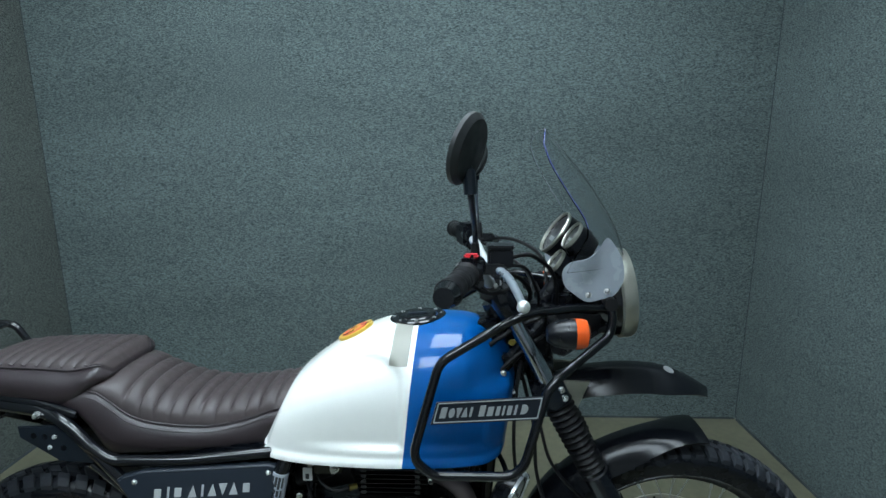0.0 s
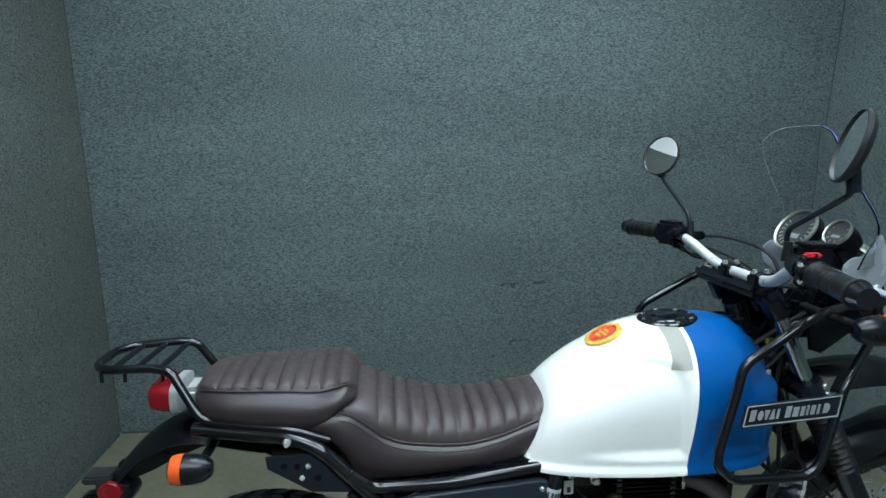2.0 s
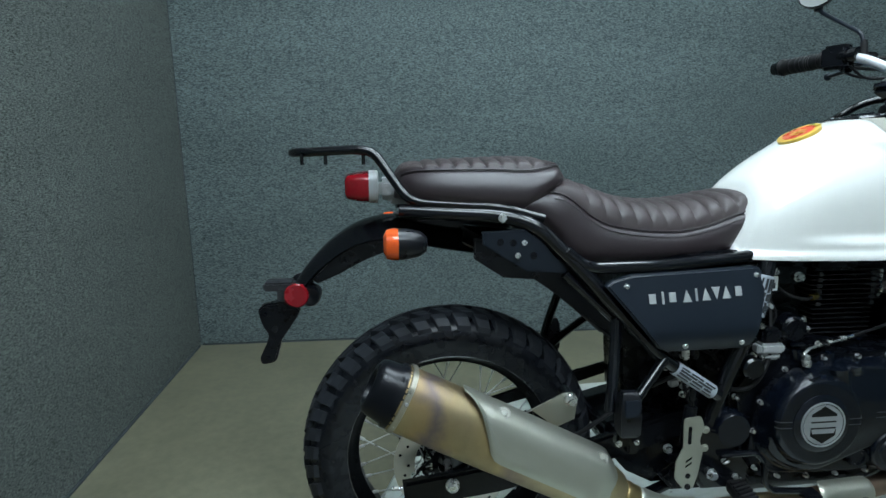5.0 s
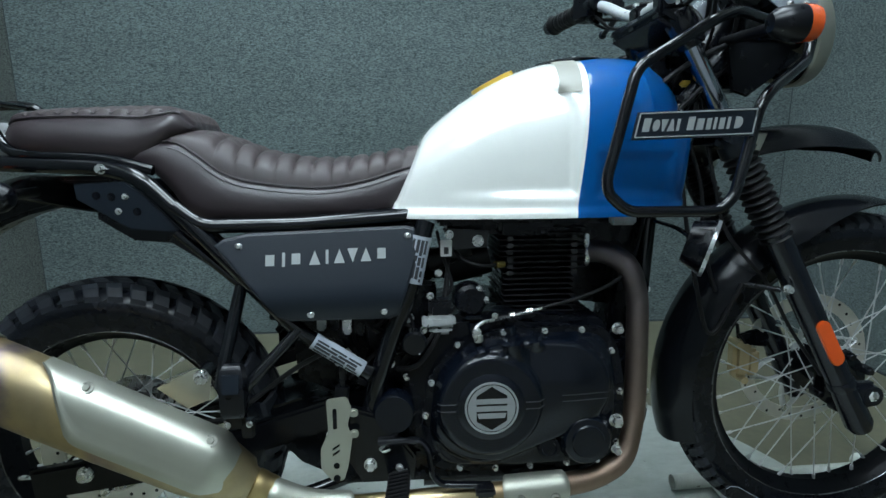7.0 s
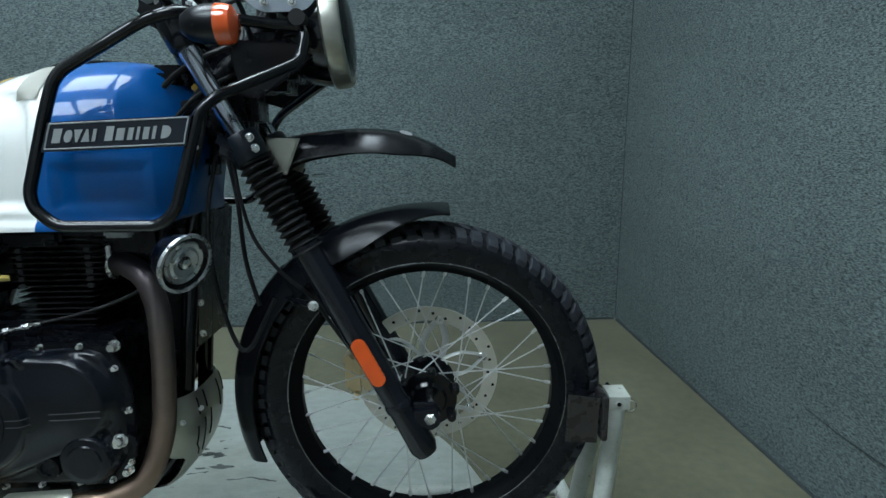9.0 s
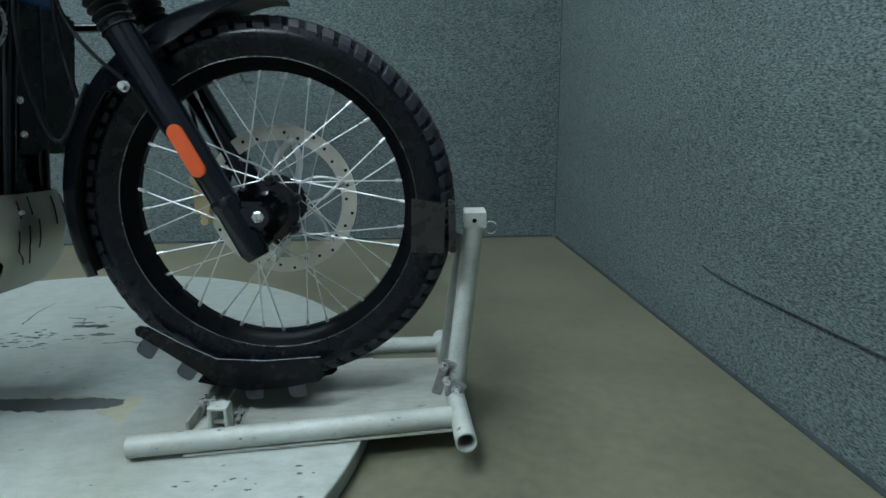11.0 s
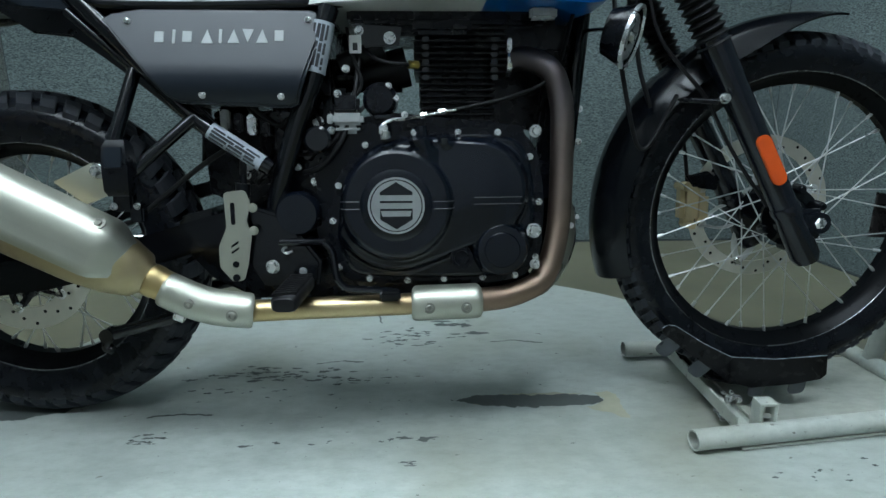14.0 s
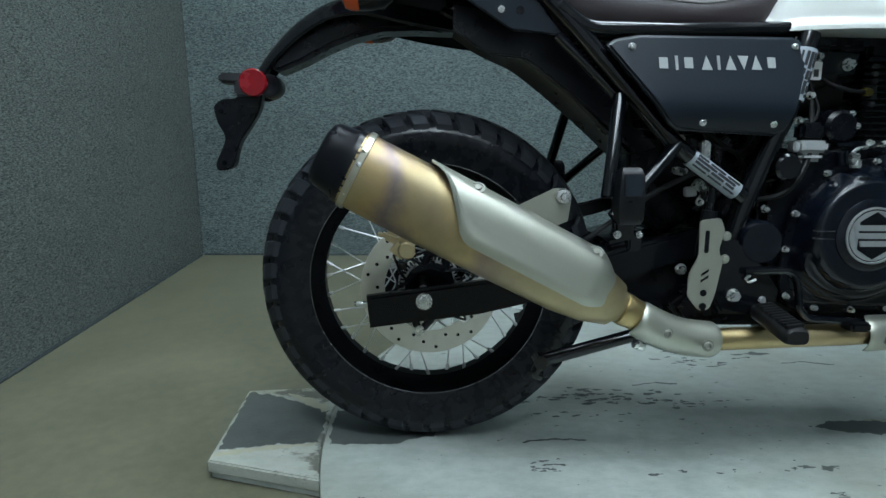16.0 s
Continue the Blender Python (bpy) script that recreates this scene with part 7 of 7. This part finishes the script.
for s in (-1, 1):
    tip = [(1.240, 1.170), (1.262, 1.186), (1.283, 1.216), (1.304, 1.192)] if s < 0 else [(1.262, 1.168), (1.300, 1.175)]
    plate_o = rounded_outline([(1.192, 1.148), (1.212, 1.168), *tip, (1.322, 1.160), (1.326, 1.122), (1.306, 1.092), (1.242, 1.084), (1.198, 1.116)], 0.014, 4)
    bm = prism(plate_o, -0.0015, 0.0015, 0.0005)
    for v in bm.verts:
        v.co.y = s * (v.co.y + 0.128 - 0.9 * max(0, v.co.x - 1.25) ** 1.0 * 0.55)
    pl = part("screen_wing", bm, SCREEN_GREY, screen, "grey lower wing of the windscreen")
    for x, z in ((1.246, 1.100), (1.286, 1.104)):
        bolt(pl, x, s * (0.131 - 0.5 * max(0, x - 1.25)), z, 0.0058, side=s, kind="socket")

for ob in (shell, screen):
    ob.location = (-0.022, -0.020, 0.006)

# Instruments
def gauge(x, y, z, r, label):
    m = Matrix.Translation((x, y, z)) @ Matrix.Rotation(radians(5), 4, "Z") @ Matrix.Rotation(radians(35), 4, "Y")
    g = part("gauge", moved(lathe([(0.045, 0), (0.045, r * 0.7), (0.02, r * 0.98), (-0.004, r)], 40, "x", caps=False), m), PLASTIC, bike, label)
    part("bezel", moved(lathe([(0.0, r * 1.0), (-0.006, r * 1.03), (-0.009, r * 1.0), (-0.007, r * 0.93), (-0.003, r * 0.92)], 40, "x", caps=False), m), DULL_ALLOY, g, "silver bezel")
    part("dial", moved(lathe([(-0.002, r * 0.9), (-0.0025, 0.0)], 40, "x"), m), GAUGE_FACE, g)
    ticks = bmesh.new()
    for k in range(16 if r > 0.03 else 8):
        a = radians(-210 + 240 * k / (15 if r > 0.03 else 7))
        ticks = join(ticks, box(0, 0, 0, 0.0006, r * 0.05, r * 0.20, 0, Matrix.Translation((-0.0032, r * 0.74 * math.cos(a), r * 0.74 * math.sin(a))) @ Matrix.Rotation(a - math.pi / 2, 4, "X")))
    ticks = join(ticks, box(-0.0034, 0, -r * 0.30, 0.0006, r * 0.7, r * 0.22, 0))
    part("dial_mark", moved(ticks, m), SILVER_PRINT, g, smooth=False)
    return g


gauge(1.184, 0.008, 1.208, 0.050, "large round speedometer")
gauge(1.203, -0.092, 1.214, 0.0295, "small round rev counter")
gauge(1.172, -0.082, 1.158, 0.028, "small round gauge")
part("gauge_tray", join(box(1.225, -0.03, 1.155, 0.06, 0.15, 0.09, 0.015, Matrix.Rotation(radians(-30), 4, "Y")), tube([(1.21, 0, 1.13), (1.16, 0, 1.06)], 0.02, 0)), PLASTIC, bike)

# Handlebar and controls
BY = -0.045
def bar_pt(x, y, z):
    return (x, y + BY, z)


BAR_SILVER = material("silver_bar_paint", (0.46, 0.48, 0.49), 0.35, 0.25, vary=0.05)
bar = part("handlebar", tube([bar_pt(0.955, -0.405, 1.176), bar_pt(1.000, -0.21, 1.182), bar_pt(1.032, -0.095, 1.122), bar_pt(1.036, 0.095, 1.122), bar_pt(1.000, 0.21, 1.182), bar_pt(0.955, 0.405, 1.176)], 0.0112, 0.05, 16, steps=8), BAR_SILVER, bike, "silver grey painted handlebar")
for s in (-1, 1):
    part("riser", join(box(1.036, 0.055 * s + BY, 1.112, 0.045, 0.035, 0.05, 0.006), ), GLOSS_BLACK, bar)
    for dx in (-0.014, 0.014):
        part("bolt", lathe([(1.132, 0.006), (1.140, 0.006), (1.140, 0)], 12, "z", (1.036 + dx, 0.055 * s + BY, 0.004)), STEEL, bar)
    d = (Vector((0.955, -0.405, 1.176)) - Vector((1.000, -0.21, 1.182))).normalized()
    def on_bar(q):
        p = Vector((0.955, -0.405, 1.176)) - d * q
        return Vector((p.x, p.y * -s + BY, p.z))
    ribs = [on_bar(0.128 * (1 - k / 40)) for k in range(41)]
    grip = part("grip", tube(ribs, lambda u: 0.0190 + 0.0012 * (int(u * 40) % 2) + (0.003 if u < 0.05 or u > 0.95 else 0), 0, 20), SOFT_RUBBER, bar, "ribbed black rubber grip")
    part("bar_end", tube([on_bar(0.004), on_bar(-0.004), on_bar(-0.022), on_bar(-0.026)], lambda u: 0.0205 if u < 0.85 else 0.016, 0, 20), GLOSS_BLACK, bar)
    sw = part("switch_block", join(box(0, 0, 0, 0.036 + 0.004 * (1 + s), 0.05 + 0.007 * (1 + s), 0.05 + 0.004 * (1 + s), 0.008, Matrix.Translation(on_bar(0.158)) @ Matrix.Rotation(radians(20 * s), 4, "Z")), tube([on_bar(0.128), on_bar(0.185)], 0.019, 0, 20)), PLASTIC, bar)
    for dx, dz, w, mat in ((-0.019, 0.012, 0.010, CLEAR_PLASTIC), (-0.019, -0.004, 0.012, GLOSS_BLACK), (-0.018, -0.017, 0.009, CLEAR_PLASTIC), (0.004, 0.027, 0.012, GLOSS_BLACK)):
        c = on_bar(0.150) + Vector((dx, 0, dz))
        part("switch_button", box(c.x, c.y, c.z, 0.008, w, 0.008, 0.002), mat, sw)
    c = on_bar(0.178)
    part("switch_clamp", join(box(c.x + 0.006, c.y, c.z - 0.026, 0.028, 0.022, 0.022, 0.005), tube([on_bar(0.170), on_bar(0.190)], 0.0215, 0, 18)), GLOSS_BLACK, sw)
    for k in range(2):
        q = on_bar(0.16 + 0.03 * k)
        part("switch_lead", tube([(q.x, q.y, q.z - 0.024), (q.x + 0.03, q.y * 0.9, q.z - 0.048 - 0.01 * k), (q.x + 0.07, q.y * 0.7, q.z - 0.055), (1.06, BY + 0.04 * -s, 1.10)], 0.0034, 0.03, 8), SOFT_RUBBER, sw)
    perch = on_bar(0.200)
    part("lever_perch", join(tube([on_bar(0.19), on_bar(0.212)], 0.018, 0, 18), box(perch.x + 0.03, perch.y, perch.z - 0.004, 0.05, 0.022, 0.02, 0.004)), GLOSS_BLACK, bar)
    tip = on_bar(0.020)
    root_p = Vector((perch.x + 0.040, perch.y, perch.z - 0.004))
    ball = Vector((tip.x + 0.110, tip.y - 0.004 * s, tip.z - 0.026))
    lever = part("lever", tube([root_p, root_p.lerp(ball, 0.22) + Vector((0.010, 0, -0.002)), root_p.lerp(ball, 0.6) + Vector((0.008, 0, -0.004)), ball], lambda u: 0.0088 - 0.0028 * u, 0.04, 12, flat=0.8), LEVER_GREY if s < 0 else SATIN_BLACK, bar, "silver alloy brake lever" if s < 0 else "black clutch lever")
    bm = bmesh.new()
    bmesh.ops.create_uvsphere(bm, u_segments=16, v_segments=10, radius=0.0105, matrix=Matrix.Translation(ball))
    part("lever_ball", bm, ALLOY if s < 0 else SATIN_BLACK, lever)
part("brake_reservoir", join(box(1.045, -0.235, 1.196, 0.045, 0.042, 0.034, 0.004), box(1.045, -0.235, 1.216, 0.050, 0.047, 0.006, 0.002)), PLASTIC, bike, "black brake fluid reservoir")
part("kill_switch", box(0.992, -0.255 + BY, 1.208, 0.026, 0.018, 0.008, 0.003), RED_SWITCH, bar, "red engine stop switch")


def mirror(s, foot, knee, head, normal, R, neck):
    stem = part("mirror", tube([foot, knee, neck, head], 0.0052, 0.02, 12), SATIN_BLACK, bike, "round black mirror on a bent stalk")
    part("mirror_boot", tube([foot, (foot[0], foot[1], foot[2] + 0.035)], lambda u: 0.011 - 0.004 * u, 0, 14), SOFT_RUBBER, stem)
    part("mirror_neck", tube([neck, Vector(neck).lerp(Vector(head), 0.55)], 0.0105, 0, 10), SATIN_BLACK, stem)
    m = Matrix.Translation(head) @ Vector(normal).to_track_quat("Z", "Y").to_matrix().to_4x4()
    part("mirror_shell", moved(lathe([(-0.015, 0), (-0.014, R * 0.5), (-0.010, R * 0.86), (-0.001, R), (0.006, R * 1.0), (0.007, R * 0.95), (0.003, R * 0.945)], 44, "z"), m), MIRROR_SHELL, stem)
    part("mirror_glass", moved(lathe([(0.0035, R * 0.95), (0.0045, R * 0.5), (0.0048, 0)], 44, "z"), m), MIRROR, stem)


mirror(-1, (1.000, -0.225, 1.185), (1.000, -0.217, 1.240), (0.984, -0.374, 1.388), (-0.84, 0.36, 0.27), 0.058, (0.989, -0.380, 1.318))
mirror(1, (1.016, 0.158, 1.180), (1.012, 0.158, 1.228), (1.010, 0.318, 1.368), (-0.86, -0.46, 0.28), 0.053, (1.012, 0.316, 1.312))
for pts, r in (([(1.03, -0.23, 1.18), (1.10, -0.20, 1.20), (1.17, -0.10, 1.14), (1.18, -0.04, 1.02), (1.16, -0.03, 0.92)], 0.0042), ([(1.03, 0.21, 1.17), (1.10, 0.14, 1.18), (1.17, 0.05, 1.15), (1.16, 0.0, 1.04)], 0.0042),
               ([(1.02, 0.22, 1.16), (1.09, 0.12, 1.14), (1.14, 0.04, 1.10), (1.12, 0.0, 1.02)], 0.0038), ([(1.02, -0.22, 1.165), (1.08, -0.16, 1.15), (1.13, -0.06, 1.09), (1.08, -0.03, 0.98)], 0.0045), ([(1.02, -0.20, 1.16), (1.10, -0.14, 1.17), (1.15, -0.04, 1.06), (1.10, 0.02, 0.98)], 0.0036)):
    part("cable", tube(pts, r, 0.06, 8), SOFT_RUBBER, bike)

part("steering_block", join(box(1.125, 0.0, 0.985, 0.10, 0.11, 0.15, 0.02), box(1.20, 0.0, 1.03, 0.10, 0.13, 0.10, 0.02), box(1.09, 0.0, 0.93, 0.07, 0.12, 0.08, 0.015)), CASE_BLACK, bike)
# Dark harness and brackets round the steering head
part("harness", join(box(1.055, 0.0, 0.90, 0.09, 0.10, 0.13, 0.02), box(1.03, -0.02, 1.00, 0.07, 0.12, 0.05, 0.015), tube([(1.02, -0.07, 0.86), (1.06, -0.085, 0.93), (1.12, -0.08, 1.00), (1.16, -0.07, 1.04)], 0.014, 0.04)), CASE_BLACK, bike)
part("harness_plug", box(1.075, -0.085, 0.955, 0.03, 0.02, 0.018, 0.003), PLASTIC, bike)
for pts, r in (([(1.01, -0.085, 0.96), (1.05, -0.10, 1.00), (1.10, -0.10, 1.03), (1.15, -0.09, 1.05)], 0.005), ([(1.03, -0.10, 0.90), (1.07, -0.11, 0.95), (1.12, -0.10, 0.99), (1.18, -0.06, 1.02)], 0.004), ([(1.06, -0.09, 0.82), (1.09, -0.10, 0.88), (1.10, -0.09, 0.95)], 0.0045)):
    part("wire", tube(pts, r, 0.04, 8), SOFT_RUBBER, bike)
bolt(bike, 1.062, -0.112, 0.93, 0.006)
bolt(bike, 1.085, -0.098, 0.885, 0.005)
part("tank_rubber", box(1.085, -0.075, 0.985, 0.02, 0.012, 0.012, 0.003), BADGE_GOLD, bike)

# ---- wheel chock that holds the front wheel ----
chock = empty("wheel_chock", pose(0, 0, 0))
tagged(chock, "white painted tubular wheel chock holding the front wheel", "wheel chock")


def hollow(points, r):
    a, b = Vector(points[0]), Vector(points[1])
    bm = tube(points, r, 0, 24, caps=False)
    inner_r = r * 0.84
    inn = tube(points, inner_r, 0, 24, caps=False)
    bm = join(bm, inn)
    bm.verts.ensure_lookup_table()
    n = 24
    for end in (0, n):
        for k in range(n):
            bm.faces.new((bm.verts[end + k], bm.verts[end + (k + 1) % n], bm.verts[2 * n + end + (k + 1) % n], bm.verts[2 * n + end + k]))
    return bm


part("rail", hollow([(1.238, -0.208, TOP + 0.024), (1.795, -0.130, TOP + 0.022)], 0.0190), STAND_PAINT, chock)
part("rail", hollow([(1.240, 0.190, TOP + 0.024), (1.785, 0.205, TOP + 0.022)], 0.0190), STAND_PAINT, chock)
part("cross_bar", hollow([(1.818, -0.214, TOP + 0.020), (1.782, 0.255, TOP + 0.019)], 0.0190), STAND_PAINT, chock)
part("post", tube([(1.803, -0.045, TOP + 0.03), (1.846, 0.004, 0.418)], 0.0190, 0, 24), STAND_PAINT, chock)
part("post", tube([(1.795, 0.105, TOP + 0.03), (1.832, 0.075, 0.385)], 0.0190, 0, 24), STAND_PAINT, chock)
part("post_head", join(join(box(1.848, 0.012, 0.4405, 0.042, 0.055, 0.004, 0.001), box(1.848, -0.013, 0.427, 0.042, 0.004, 0.028, 0.001), box(1.848, 0.037, 0.427, 0.042, 0.004, 0.028, 0.001)), lathe([(-0.018, 0.006), (-0.012, 0.006)], 12, "y", (1.845, 0.0, 0.427))), STAND_PAINT, chock)
part("pin_ring", tube([(1.880 + 0.012 * math.cos(a), 0.014, 0.407 + 0.012 * math.sin(a)) for a in [2 * math.pi * k / 20 for k in range(20)]], 0.0012, 0, 6, True), STEEL, chock)
part("pin", tube([(1.846, -0.019, 0.428), (1.846, 0.070, 0.428)], 0.0045, 0, 10), CASE_BLACK, chock)
CLAMP_ZINC = material("weathered_zinc_plate", (0.26, 0.27, 0.26), 0.45, 0.35, vary=0.55, scale=70, bump=0.2, bump_scale=200)
part("post_plate", join(box(1.779, -0.052, 0.124, 0.020, 0.008, 0.074, 0.002, Matrix.Rotation(radians(18), 4, "Y")), box(1.806, -0.064, 0.102, 0.030, 0.006, 0.040, 0.002, Matrix.Rotation(radians(32), 4, "Y")), box(1.794, -0.048, 0.150, 0.030, 0.022, 0.012, 0.003)), CLAMP_ZINC, chock, "weathered zinc clamp at the foot of the post")
for x, z in ((1.784, 0.154), (1.789, 0.124), (1.806, 0.104)):
    bolt(chock, x, -0.066, z, 0.0085, h=0.012)
STOP_STEEL = material("worn_dark_steel", (0.026, 0.024, 0.024), 0.3, vary=0.35, scale=40, spec=0.5)
part("wheel_stop", join(prism([(1.730, 0.482), (1.790, 0.472), (1.787, 0.380), (1.727, 0.384)], -0.078, -0.072, 0.002), prism([(1.730, 0.482), (1.790, 0.472), (1.787, 0.380), (1.727, 0.384)], 0.092, 0.098, 0.002), box(1.802, 0.01, 0.426, 0.012, 0.17, 0.09, 0.002)), STOP_STEEL, chock, "worn dark steel wheel stop")


def cradle(y, s, dz):
    """One bent plate of the trough beside the tyre, with a bare edge and rounded tabs under it."""
    upper = [(1.216, 0.250), (1.226, 0.256), (1.242, 0.253), (1.300, 0.216), (1.359, 0.186), (1.450, 0.180), (1.552, 0.186)]
    lower = [(1.216, 0.238), (1.232, 0.228), (1.357, 0.134), (1.405, 0.120), (1.490, 0.126), (1.545, 0.136), (1.556, 0.146)]
    if s > 0:
        upper, lower = [(1.300, 0.210), *upper[4:]], lower[2:]
    o = [(x, z - dz) for x, z in upper + lower[::-1]]
    c = part("cradle_side", prism(o, y - 0.002, y + 0.002, 0.0008), BLACK_STEEL, chock, "scuffed black steel cradle side")
    part("edge", tube([(x, y, z - dz + 0.0004) for x, z in upper], 0.0008, 0.004, 6), STICKER, c, "rubbed bright edge")
    if s < 0:
        part("rib", moved(box(0, 0, 0, 0.003, 0.004, 0.050, 0.001), Matrix.Translation((1.358, y - 0.002, 0.160))), BLACK_STEEL, c)
        for x, z, turned in ((1.230, 0.208, 38), (1.299, 0.162, 38), (1.421, 0.117, -3), (1.503, 0.120, -6)):
            bm = prism(rounded_outline([(-0.017, 0.022), (0.017, 0.022), (0.017, -0.020), (-0.017, -0.020)], 0.013, 4), -0.0015, 0.0015, 0.0005)
            part("tab", moved(bm, Matrix.Translation((x, y + 0.005, z - 0.001)) @ Matrix.Rotation(radians(turned), 4, "Y") @ Matrix.Rotation(radians(14), 4, "X")), TAB_STEEL, c)


BLACK_STEEL = material("scuffed_black_steel", (0.006, 0.006, 0.007), 0.24, vary=0.4, scale=50, spec=0.17, rough_vary=0.08)
TAB_STEEL = material("rubbed_grey_steel", (0.070, 0.080, 0.092), 0.36, 0.2, vary=0.35)
BOARD = worn("worn_buff_white_board", (0.42, 0.44, 0.39), (0.20, 0.19, 0.14), 26, 0.66, 0.05, (0.25, 0.24, 0.17), 0.7, 0.45)
cradle(-0.082, -1, 0)
cradle(0.070, 1, 0.060)
part("trough", sheet([[Vector((x, y, z)) for y in (-0.081, 0, 0.069)] for x, z in ((1.318, 0.139), (1.365, 0.128), (1.48, 0.132), (1.505, 0.140))], 0.003), BLACK_STEEL, chock)
part("cross_strip", join(box(1.345, 0.0, 0.088, 0.034, 0.36, 0.005, 0.001), box(1.3305, 0.0, 0.100, 0.005, 0.36, 0.026, 0.001)), STAND_PAINT, chock)
part("base_board", prism([(1.33, -0.210), (1.812, -0.146), (1.782, 0.165), (1.40, 0.165), (1.40, -0.176), (1.33, -0.186)], TOP + 0.0015, TOP + 0.0065, 0.001, "xy"), BOARD, chock, "thin worn white board between the rails")
part("rail_clamp", join(box(1.372, -0.168, 0.105, 0.006, 0.030, 0.066, 0.001), box(1.400, -0.168, 0.105, 0.006, 0.030, 0.066, 0.001), box(1.386, -0.168, 0.136, 0.034, 0.030, 0.005, 0.001), box(1.386, -0.170, 0.108, 0.026, 0.006, 0.008, 0.001), box(1.386, -0.188, 0.085, 0.050, 0.012, 0.03, 0.003)), STAND_PAINT, chock)
for x, z, r in ((1.356, 0.121, 0.0065), (1.338, 0.122, 0.005), (1.334, 0.098, 0.0045), (1.328, 0.082, 0.0055), (1.400, 0.098, 0.0045), (1.404, 0.084, 0.005)):
    part("clamp_bolt", join(lathe([(-0.008, 0.0), (-0.008, r * 0.8), (-0.006, r), (0.0, r)], 6, "y", (x, -0.128, z)), tube([(x, -0.128, z), (x, -0.10, z)], r * 0.55, 0, 8)), STEEL, chock)
part("clamp_link", join(box(1.348, -0.122, 0.121, 0.032, 0.006, 0.010, 0.002), box(1.336, -0.122, 0.104, 0.008, 0.006, 0.04, 0.002)), STEEL, chock)
